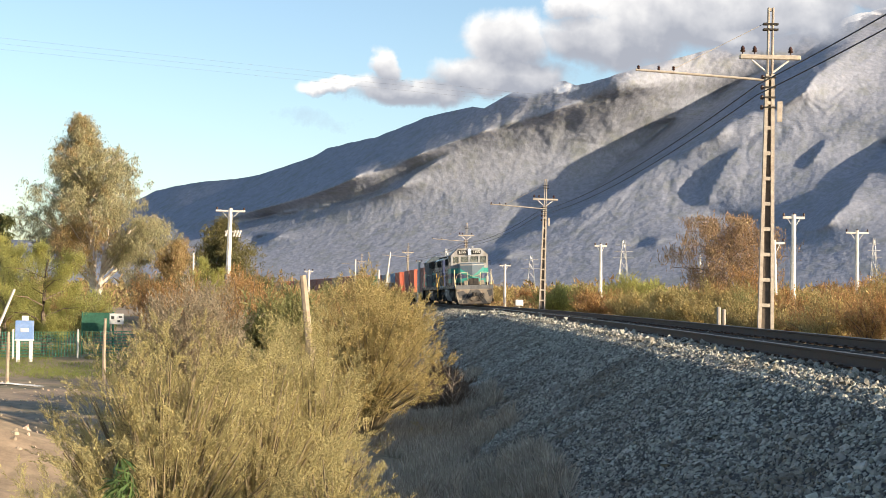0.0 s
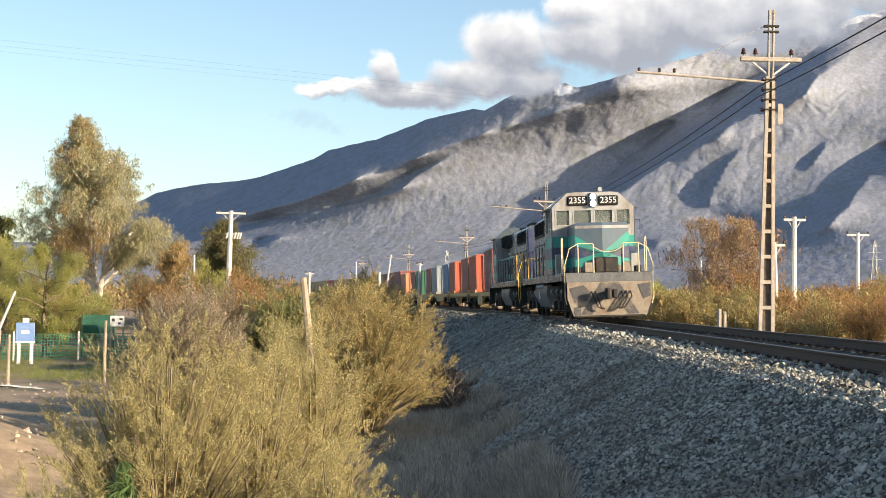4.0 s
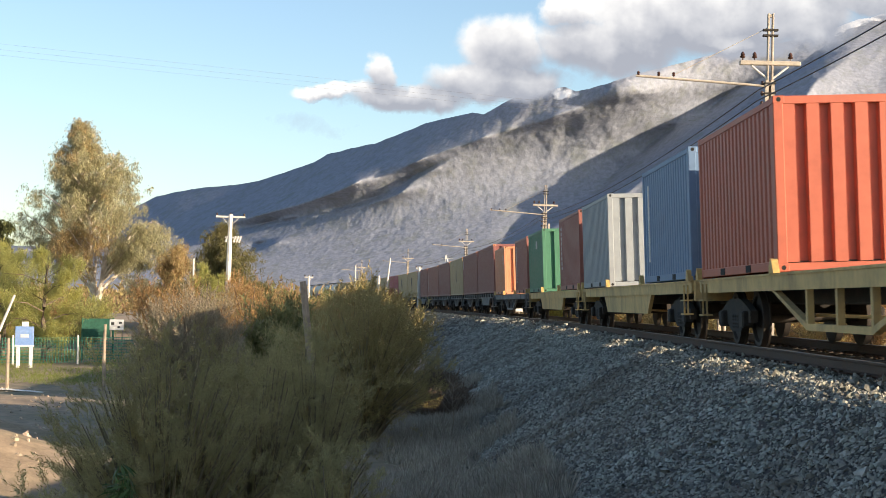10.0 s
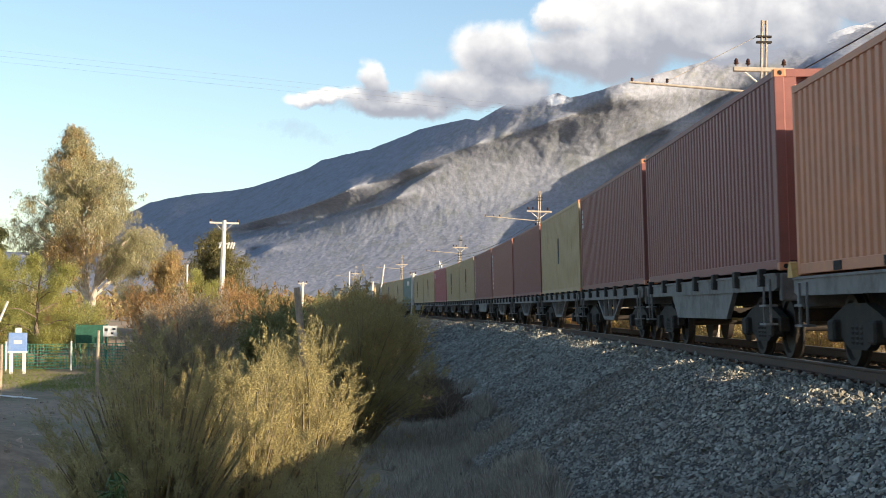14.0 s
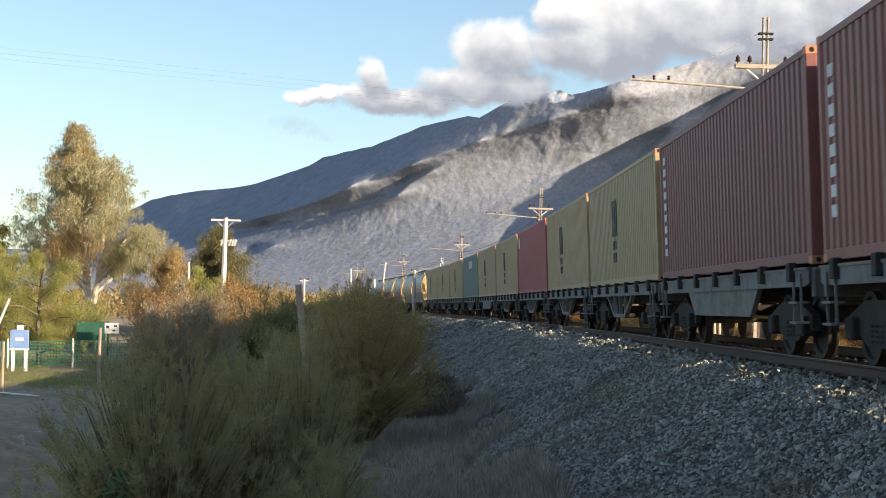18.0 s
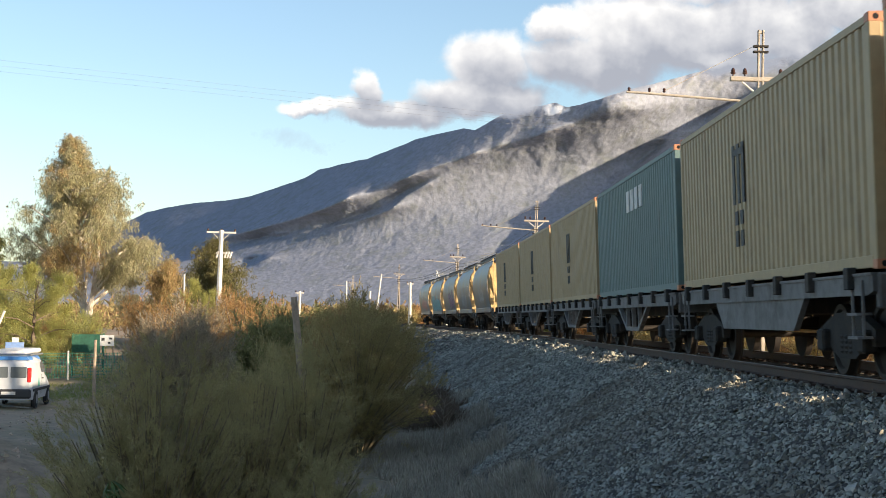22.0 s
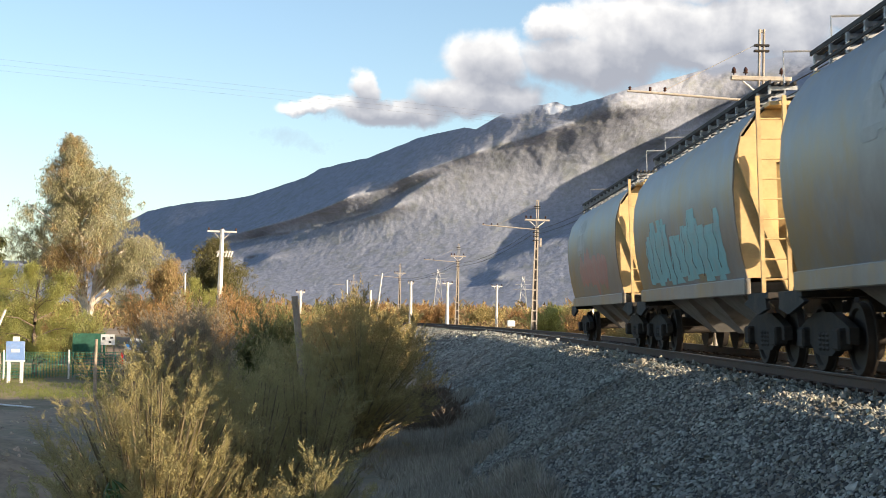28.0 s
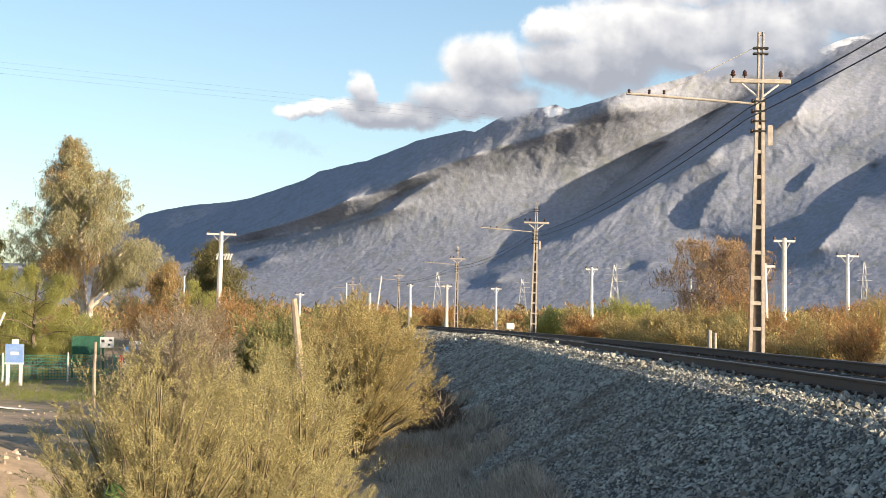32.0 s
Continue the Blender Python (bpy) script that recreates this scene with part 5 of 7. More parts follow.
            if m is not P_pale and i % 2 == 0:
                st = Build()
                vs = []
                for j in range(8):
                    t = j / 7
                    z = lo + (hi - lo) * (.1 + .95 * t)
                    yy = a + wd * .5 + lean * t + .09 * math.sin(j * 1.9 + i * 2)
                    vs += [(-shell_x(z) - .011, yy - .02 * (1.3 - t), z), (-shell_x(z) - .011, yy + .02 * (1.3 - t), z)]
                st.add(vs, [(2 * j, 2 * j + 1, 2 * j + 3, 2 * j + 2) for j in range(7)])
                part("sprayed_line", st, P_ink, shell)
    return w


ART = [("grey barrel-sided hopper wagon with ochre ends", [(-1.5, 1.0, 1.6, 2.2, P_pale)]), ("grey barrel-sided hopper wagon with faint paint marks", [(-2, 1.5, 1.5, 2.3, P_pale)]),
       ("barrel-sided hopper wagon with a violet painted patch", [(-4.3, -.2, 1.55, 2.45, P_violet), (.4, 1.6, 2.6, 3.3, P_pale)]), ("barrel-sided hopper wagon with a pale cyan painted patch", [(-3.9, 3.8, 1.4, 2.35, P_cyan)]),
       ("barrel-sided hopper wagon with a dusty pink painted patch", [(-3.2, 2.2, 1.6, 2.4, P_pink), (1.2, 2.6, 2.5, 3.3, P_pale)])]
for i, (label, art) in enumerate(ART):
    MOVERS.append((hopper(label, art, i), 426.9 + 13.45 * i + 5.2, 0))

# ---- masts, poles and wires ----
def ground_at(x, y):
    return float(land_z(np.array(x - line_x(y)), np.array(float(y))))


def lattice_mast(x, y, top, label, turn=0.0, arm=True, group="lineside masts", full=True, lean=0.0):
    z0 = ground_at(x, y) - .05
    m = thing("catenary_mast", label, "railway mast", pose(x, y, z0, 0, lean, turn), group)
    h = top - z0
    w0, w1 = .175, .075
    wid = lambda z: w0 + (w1 - w0) * min(z / (h * .8), 1)
    hl = h * .8
    for sg in (-1, 1):
        b = Build().loft([[(sg * wid(z) + a, c, z) for a, c in ((-.045, -.06), (.045, -.06), (.045, .06), (-.045, .06))] for z in (0, hl)])
        part("leg", b, M_concrete, m)
    part("web", Build().loft([[(a * (wid(z) - .03), c, z) for a, c in ((-1, .03), (1, .03), (1, .055), (-1, .055))] for z in (0, hl)]), M_web, m, "recessed web between the legs, shade in its colour")
    n = 11 if full else 9
    for i in range(n):
        z = .3 + i * (hl - .4) / (n - 1)
        part("rung", Build().box(-wid(z), wid(z), -.05, .05, z - .05, z + .05, .01), M_concrete, m)
    part("upper_post", Build().box(-.085, -.035, -.06, .06, hl, h, .01).box(.035, .085, -.06, .06, hl, h, .01).box(-.05, .05, -.04, .04, h - .1, h - .02), M_concrete, m)
    ca = h - 1.35
    part("crossarm", Build().box(-.82, .82, -.07, .07, ca - .06, ca + .06, .015), M_concrete, m)
    for sg in (-1, 1):
        part("arm_brace", Build().cyl((sg * .5, 0, ca - .08), (sg * .07, 0, ca - .42), .03, 6), M_whitepole, m)
    for k, z in enumerate((ca + .75, h - .45)):
        part("iron_band", Build().box(-.2, .2, -.075, .075, z - .025, z + .025), M_bogie, m)
    for xx in (-.74, -.42, .55):
        ins = Build().disc_stack((xx, 0, ca + .08), "z", [(0, .02), (.05, .02), (.055, .06), (.09, .075), (.1, .045), (.14, .06), (.19, .04), (.22, .015)], 12)
        part("insulator", ins, M_porcelain, m, "dark porcelain insulator", smooth=True)
    for k in range(4):
        z = ca - .55 - .27 * k
        part("iron_band", Build().box(-wid(z) - .08, wid(z) + .08, -.085, .085, z - .02, z + .02), M_bogie, m)
        part("insulator", Build().disc_stack((-wid(z) - .12, 0, z), "z", [(-.06, .03), (-.02, .05), (.02, .05), (.06, .03)], 8), M_porcelain, m)
    if arm:
        zr = ca - .62
        part("cantilever_arm", Build().cyl((-.1, 0, zr), (-3.62, 0, zr + .2), .035, 8), M_concrete, m, "long pale registration arm over the track")
        part("arm_stay", Build().cyl((-2.75, 0, zr + .16), (-.1, 0, ca + .95), .008, 5), M_concrete, m)
        for xx in (-3.0, -2.6, -3.55):
            part("insulator", Build().disc_stack((xx, 0, zr + .2), "z", [(0, .02), (.03, .045), (.06, .03), (.09, .045), (.12, .02)], 8), M_porcelain, m)
    if full:
        part("marker_plate", Build().box(.2, .34, -.08, -.06, ca - 1.75, ca - 1.2, .004), M_concrete, m, "pale plate on the mast")
    return m


# Web between the mast legs: the recess's shade is put into its dark colour.
M_web = surface("web concrete with painted shade", (0.10, 0.082, 0.068), .9, grain=.3, scale=6, stain=(.04, .035, .03), stain_amt=.6, bump=.2)
MASTS = [(8.68, 40.0, 8.59, "weathered concrete lattice mast with crossarm beside the track", 0.7), (6.55, 98.0, 8.54, "concrete lattice mast with crossarm farther along the track", 1.2),
         (2.35, 157.0, 8.55, "distant concrete lattice mast beside the track", .8), (-5.0, 211.0, 8.3, "distant concrete lattice mast beside the bend", .5), (-14.6, 268.0, 8.3, "far concrete lattice mast", 0),
         (9.0, -18.0, 8.6, "concrete lattice mast beside the track", 0)]
for i, (x, y, top, label, lean) in enumerate(MASTS):
    lattice_mast(x, y, top, label, full=i in (0, 1, 5), lean=lean)


def wire(name, a, b, sag, r=.012, label="dark sagging overhead feeder wire"):
    a, b = Vector(a), Vector(b)
    n = 24
    pts = [a.lerp(b, i / n) + Vector((0, 0, -sag * 4 * (i / n) * (1 - i / n))) for i in range(n + 1)]
    return tagged(new(name, Build().tube(pts, r, 5).mesh(name, M_wire)), label, "wire")


for k in (0, 1):
    for (x0, y0, t0, *_), (x1, y1, t1, *_) in ((MASTS[5], MASTS[0]), (MASTS[0], MASTS[1]), (MASTS[1], MASTS[2]), (MASTS[2], MASTS[3])):
        wire("feeder_wire", (x0 - .25, y0, t0 - (1.75 if y0 < 0 else 2.1) - .27 * k), (x1 - .25, y1, t1 - 2.1 - .27 * k), .55, .017)
for k in range(3):
    wire("sky_wire", (-42, 32 + .5 * k, 9.35 - .12 * k), (48, 88 + .5 * k, 9.1 - .12 * k), .25, .0024, "thin overhead wire across the sky")


def wire_pole(x, y, top):
    z0 = ground_at(x, y) - .1
    p = thing("utility_pole", "tall pale pole carrying thin wires", "utility pole", pose(x, y, z0), "utility poles")
    part("shaft", Build().cyl((0, 0, 0), (0, 0, top - z0), .16, 8, .1), M_whitepole, p)
    part("crossarm", Build().box(-.1, .1, -.3, 1.4, top - z0 - .3, top - z0 - .1, .01), M_whitepole, p)


wire_pole(-42, 32, 9.45)
wire_pole(48, 88, 9.2)


def utility_pole(x, y, top, label, arm=1.0, extras=False, r=.13, lean=0.0, turn=0.0):
    z0 = ground_at(x, y) - .1
    h = top - z0
    p = thing("utility_pole", label, "utility pole", pose(x, y, z0, 0, lean, turn), "utility poles")
    part("shaft", Build().loft([[(math.cos(a) * rr, math.sin(a) * rr, z) for a in np.linspace(0, 2 * math.pi, 9)[:-1]] for z, rr in ((0, r * 1.25), (h, r * .75))]), M_whitepole, p)
    if arm:
        part("crossarm", Build().box(-arm, arm, -.06, .06, h - .22, h - .1, .01), M_whitepole, p)
        for sg in (-1, 1):
            part("arm_brace", Build().cyl((sg * arm * .55, 0, h - .22), (0, -.05, h - .75), .02, 5), M_whitepole, p)
        for xx in (-arm * .92, 0, arm * .92):
            part("insulator", Build().disc_stack((xx, 0, h - .1), "z", [(0, .02), (.06, .06), (.12, .06), (.18, .03)], 8), M_porcelain, p)
    if extras:
        eq = part("fuse_bracket", Build().box(-.3, .55, -.07, .07, h - 1.5, h - 1.4, .01), M_whitepole, p)
        for xx in (-.25, .25, .42, .58):
            part("fuse_cutout", Build().cyl((xx, -.05, h - 1.75), (xx + .12, -.05, h - 1.35), .06, 8), M_whitepole, p, "white porcelain cut-out")
    return p


POLES = [(-13.5, 93, 6.06, "pale concrete utility pole with crossarm and switchgear", .92, True, .17, 1.2), (-17.6, 105, 3.6, "short pale pole beside a tree", 0, False, .08, 0), (17.63, 75, 5.04, "pale concrete pole with crossarm beyond the track", .55, False, .15, .5),
         (16.6, 74, 3.7, "leaning pale pole propping another", .5, False, .1, -1.5), (11.66, 110, 4.74, "slim pale pole among scrub", .45, False, .14, 0), (26.42, 95, 5.24, "pale pole with crossarm among orange scrub", .72, False, .15, .3),
         (20.4, 118, 4.2, "slim pale pole beside a bare tree", 0, False, .11, 0), (1.3, 150, 4.3, "short white pole beyond the bend", .5, False, .16, 0), (-2.4, 150, 4.3, "white pole beside the far track", .3, False, .16, 0),
         (6.9, 165, 4.4, "pale pole with a lamp among scrub", .6, False, .14, 0), (-5.6, 130, 3.0, "short white pole among orange scrub", 0, False, .16, 0), (-12.6, 140, 3.1, "slim pale pole far along the line", .4, False, .12, 0),
         (-9.4, 160, 4.6, "thin grey pole among scrub", 0, False, .1, 0), (-6.6, 165, 5.6, "leaning grey wooden pole among scrub", 0, False, .1, 7)]
for x, y, top, label, arm, ex, r, lean in POLES:
    utility_pole(x, y, top, label, arm, ex, r, lean)


def pylon(x, y, h):
    p = thing("lattice_pylon", "distant steel lattice pylon", "pylon", pose(x, y, -1), "distant pylons")
    for sx in (-1, 1):
        for sy in (-1, 1):
            part("pylon_leg", Build().cyl((sx * 2.4, sy * 2.4, 0), (sx * .4, sy * .4, h), .16, 5), M_steel, p)
    for k in range(6):
        z = h * k / 6
        w = 2.4 - 2.0 * k / 6
        w2 = 2.4 - 2.0 * (k + 1) / 6
        part("pylon_bracing", Build().cyl((-w, -w, z), (w2, -w2, z + h / 6), .1, 4).cyl((w, -w, z), (-w2, -w2, z + h / 6), .1, 4), M_steel, p)
    for k in range(3):
        part("pylon_arm", Build().cyl((-4 + .6 * k, 0, h * (.72 + .1 * k)), (4 - .6 * k, 0, h * (.72 + .1 * k)), .15, 5), M_steel, p)
    return p


for x, y, h in ((68, 560, 24), (1.5, 620, 22), (232, 800, 36), (38, 640, 20)):
    pylon(x, y, h)


def fence_post(x, y, top, lean, r=.085, label="weathered split fence post", tilt=0):
    z0 = ground_at(x, y) - .1
    p = thing("fence_post", label, "fence post", pose(x, y, z0, tilt, lean, 20), "old fence posts")
    h = top - z0
    part("post", Build().loft([[(math.cos(a) * rr * 1.1 + .02 * math.sin(z * 3), math.sin(a) * rr, z) for a in np.linspace(0, 2 * math.pi, 8)[:-1]] for z, rr in ((0, r * 1.1), (h * .5, r), (h, r * .8))]), M_wood, p)
    return p


fence_post(-2.40, 30, 1.09, -6.5, .075)
for x, y, top in ((-15.6, 52, -.6), (-12.9, 57, -.3), (-11.4, 57, -.7), (-10.2, 52, -.4), (-16.9, 58, -.9)):
    fence_post(x, y, top, random.uniform(-5, 5), .06, "pale thin fence post")


def sign_board():
    x, y = -20.15, 72.0
    z0 = ground_at(x, y)
    s = thing("sign_board", "blue sign board with a white mark on two white posts", "sign", pose(x, y, z0), "")
    blue = surface("faded blue sign paint", (0.20, 0.33, 0.62), 0.5, stain=(.5, .55, .62), stain_amt=.4, bump=0)
    part("post", Build().box(-.40, -.25, -.06, .06, -.1, 1.58, .01), M_white, s)
    part("post", Build().box(.22, .37, -.06, .06, -.1, 1.58, .01), M_white, s)
    bd = part("panel", Build().box(-.45, .45, -.095, -.06, 1.13, 2.03, .01), blue, s)
    part("panel_cap", Build().box(-.14, .18, -.09, -.06, 2.03, 2.26, .01), M_white, s)
    part("marking", Build().box(-.19, .21, -.102, -.09, 1.5, 1.66), M_white, bd)
    part("panel_rim", Build().box(-.47, .47, -.09, -.055, 1.05, 1.14), M_white, s)


sign_board()


def mesh_fence():
    """Low green netting on posts round the lot beyond the sign."""
    net = surface("green fence netting", (0.05, 0.20, 0.14), .8, grain=.3, scale=30, bump=.2)
    f = thing("net_fence", "green netting fence on pale posts round the lot", "fence")
    pts = [(-24.5, 73.5), (-21.3, 74), (-18.2, 74.5), (-15.4, 75), (-12.6, 75.5)]
    for (x0, y0), (x1, y1) in zip(pts, pts[1:]):
        z0, z1 = ground_at(x0, y0), ground_at(x1, y1)
        b = Build()
        n = 9
        for k in range(n):
            h = .15 + 1.2 * k / (n - 1)
            b.cyl((x0, y0, z0 + h), (x1, y1, z1 + h), .014, 4)
        for k in range(22):
            t = (k + .5) / 22
            x, y, z = x0 + (x1 - x0) * t, y0 + (y1 - y0) * t, z0 + (z1 - z0) * t
            b.cyl((x, y, z + .12), (x, y, z + 1.38), .012, 4)
        part("netting", b, net, f)
    zs = ground_at(-18.1, 77)
    screen = surface("dark green shade cloth", (0.03, 0.115, 0.08), .9, grain=.3, scale=6, bump=.3)
    part("screen_panel", Build().box(-18.6, -17.0, 76.97, 77.03, zs + 1.2, zs + 2.15, .01), screen, f, "taller dark green screen panel")
    for x in (-18.6, -17.0):
        part("post", Build().cyl((x, 77, zs - .1), (x, 77, zs + 2.2), .05, 6), screen, f)
    for x, y in pts:
        part("post", Build().cyl((x, y, ground_at(x, y) - .1), (x, y, ground_at(x, y) + 1.5), .05, 6), M_whitepole, f)


mesh_fence()


def lot_rubble():
    """Broken lumps of earth and stone lying on the dirt lot."""
    rr = random.Random(61)
    b = Build()
    for _ in range(150):
        y = rr.uniform(26, 58)
        x = -y * rr.uniform(.245, .31)
        s = .028 * rr.lognormvariate(.3, .5)
        z = ground_at(x, y)
        top = [(rr.uniform(-.5, .5) * s, rr.uniform(-.5, .5) * s, s * rr.uniform(.6, 1.1)) for _ in range(5)]
        ring = [(math.cos(k * 1.257) * s * rr.uniform(.7, 1.3), math.sin(k * 1.257) * s * rr.uniform(.7, 1.3)) for k in range(5)]
        b.loft([[(x + p, y + q, z - .03) for p, q in ring], [(x + p * .9, y + q * .9, z + s * .45) for p, q in ring], [(x + p[0], y + p[1], z + p[2]) for p in top]])
    tagged(new("lot_rubble", b.mesh("lot_rubble", M_rubble)), "pale broken stones and clods on the dirt lot", "rubble", kind="stuff")


M_rubble = surface("pale broken earth", (0.42, 0.34, 0.25), .95, grain=.3, scale=8, island=.3, bump=.4)
lot_rubble()


def notice():
    x, y = -16.6, 76
    z0 = ground_at(x, y)
    s = thing("notice_board", "white notice panel with dark gaps on posts", "sign", pose(x, y, z0))
    for k in (-.3, .3):
        part("post", Build().box(k - .04, k + .04, -.04, .04, 0, 2.0), M_wood, s)
    pn = part("panel", Build().box(-.36, .36, -.07, -.04, 1.65, 2.2, .01), M_white, s)
    for k, (a, b, c, d) in enumerate(((-.28, -.12, 1.92, 2.06), (.05, .18, 1.76, 1.86), (.12, .28, 1.98, 2.08))):
        part("marking", Build().box(a, b, -.076, -.07, c, d), M_dark, pn)


notice()
p_ = thing("leaning_post", "leaning bleached wooden post beside the lot", "post", pose(-18.75, 60, ground_at(-18.75, 60) - .1, 0, 22, 0))
part("post", Build().cyl((0, 0, 0), (0, 0, 4.0), .075, 7, .05), M_whitepole, p_)
rb = thing("relay_box", "small white relay box on a post beside the track", "relay box", pose(6.7, 130, ground_at(6.7, 130)))
part("post", Build().cyl((0, 0, 0), (0, 0, .7), .08, 8), M_whitepole, rb)
part("cabinet", Build().box(-.35, .35, -.25, .25, .65, 1.2, .06), M_white, rb)
st_ = thing("marker_stump", "short weathered concrete marker stumps by the mast", "marker post", pose(7.75, 41.5, ground_at(7.75, 41.5)))
part("stump", Build().box(-.09, .0, -.08, .08, -.1, .62, .02), M_concrete, st_)
part("stump", Build().box(.06, .14, -.08, .08, -.1, .55, .02), M_concrete, st_)

tagged(new("road_line", Build().loft([[(x, y, ground_at(x, y) + h) for y, h in ((56.1, .004), (56.1, .03), (56.4, .03), (56.4, .004))] for x in np.linspace(-19.5, -14.3, 14)]).mesh("road_line", M_white)), "worn white line across the dirt lot", "road marking", kind="structure")

# ---- plants ----
def leafage(name, col, island=.3, trans=.42, rough=.75):
    return surface(name, col, rough, grain=.25, scale=3, island=island, bump=0, trans=trans, spec=.2)


F_tam = leafage("dry tamarisk green-gold", (0.425, 0.37, 0.18), .13, .3)
F_gold = leafage("golden autumn scrub", (0.40, 0.325, 0.145), .25, .3)
F_orange = leafage("rusty autumn scrub", (0.43, 0.275, 0.125))
F_olive = leafage("olive scrub", (0.28, 0.275, 0.12))
F_green = leafage("fresh willow green", (0.45, 0.44, 0.16), .25, .6)
F_sap = leafage("dark glossy sapling leaves", (0.09, 0.14, 0.045), .25, .3, .45)
F_grey = leafage("dry grey-pink twigs", (0.37, 0.31, 0.215))
F_euc = leafage("eucalyptus leaves", (0.41, 0.385, 0.235), .4, .5)
F_eucdry = leafage("rusty dry eucalyptus leaves", (0.46, 0.35, 0.18), .4, .5)
F_dark = leafage("dark evergreen leaves", (0.12, 0.13, 0.055))
F_bare = leafage("bare brown twigs", (0.37, 0.265, 0.16), trans=.1)
F_far = leafage("distant scrub", (0.32, 0.235, 0.115), .5)
M_bark = surface("grey-brown bark", (0.16, 0.12, 0.09), .9, grain=.3, scale=9, bump=.5)
M_palebark = surface("pale eucalyptus bark", (0.72, 0.64, 0.54), .8, grain=.2, scale=4, stain=(.2, .13, .08), stain_amt=.6, bump=.2)


def plume(needles=10, spread=.2, up=.2, width=.022):
    """A feathery shoot one unit long: a thin stalk with short upswept needles."""
    v, f = [], []

    def tri(a, b, c):
        f.append((len(v), len(v) + 1, len(v) + 2))
        v.extend([a, b, c])

    tri((-width * .5, 0, 0), (width * .5, 0, 0), (0, 0, 1.0))
    tri((0, -width * .5, 0), (0, width * .5, 0), (0, 0, 1.0))
    for i in range(needles):
        t = .15 + .8 * i / needles
        a = i * 2.4
        r = spread * (1.1 - t * .75)
        c, s = math.cos(a), math.sin(a)
        w = width * 1.1
        tri((-s * w, c * w, t), (s * w, -c * w, t), (c * r, s * r, t + up))
    return np.array(v), np.array(f)


def strap_leaves(n=7, droop=.6, width=.07):
    """A hanging spray of narrow leaves, one unit across."""
    v, f = [], []
    for i in range(n):
        a = i * 2.4
        c, s = math.cos(a), math.sin(a)
        r0, r1, r2 = .08, .45, .75
        z1, z2 = -.1 - droop * .35, -.25 - droop * (.9 + .2 * math.sin(i * 5))
        w = width
        k = len(v)
        v += [(c * r0, s * r0, 0), (c * r1 - s * w, s * r1 + c * w, z1), (c * r1 + s * w, s * r1 - c * w, z1), (c * r2, s * r2, z2)]
        f += [(k, k + 1, k + 2), (k + 1, k + 3, k + 2)]
    return np.array(v), np.array(f)


T_plume, T_plume_lo = plume(9, .26, .2, .03), plume(5, .26, .22, .04)
T_leaf, T_leaf_lo = strap_leaves(), strap_leaves(4, .5, .13)
T_tuft = plume(5, .5, .3, .1)
T_wisp = plume(4, .32, .28, .05)
T_brush = plume(3, .3, .25, .05)


def stamp(tmpl, pos, up, size, r):
    """Copies of a small template at pos, pointing along up, as one array mesh."""
    tv, tf = tmpl
    n = len(pos)
    up = up / np.linalg.norm(up, axis=1, keepdims=True)
    ref = np.where(np.abs(up[:, 2:]) > .9, np.array([[1., 0, 0]]), np.array([[0, 0, 1.]]))
    ax = np.cross(up, ref)
    ax /= np.linalg.norm(ax, axis=1, keepdims=True)
    ay = np.cross(up, ax)
    th = r.uniform(0, 2 * np.pi, n)[:, None]
    bx, by = ax * np.cos(th) + ay * np.sin(th), ay * np.cos(th) - ax * np.sin(th)
    v = (tv[None, :, :1] * bx[:, None] + tv[None, :, 1:2] * by[:, None] + tv[None, :, 2:] * up[:, None]) * size[:, None, None] + pos[:, None]
    f = (tf[None] + (np.arange(n) * len(tv))[:, None, None]).reshape(-1, 3)
    return v.reshape(-1, 3), f


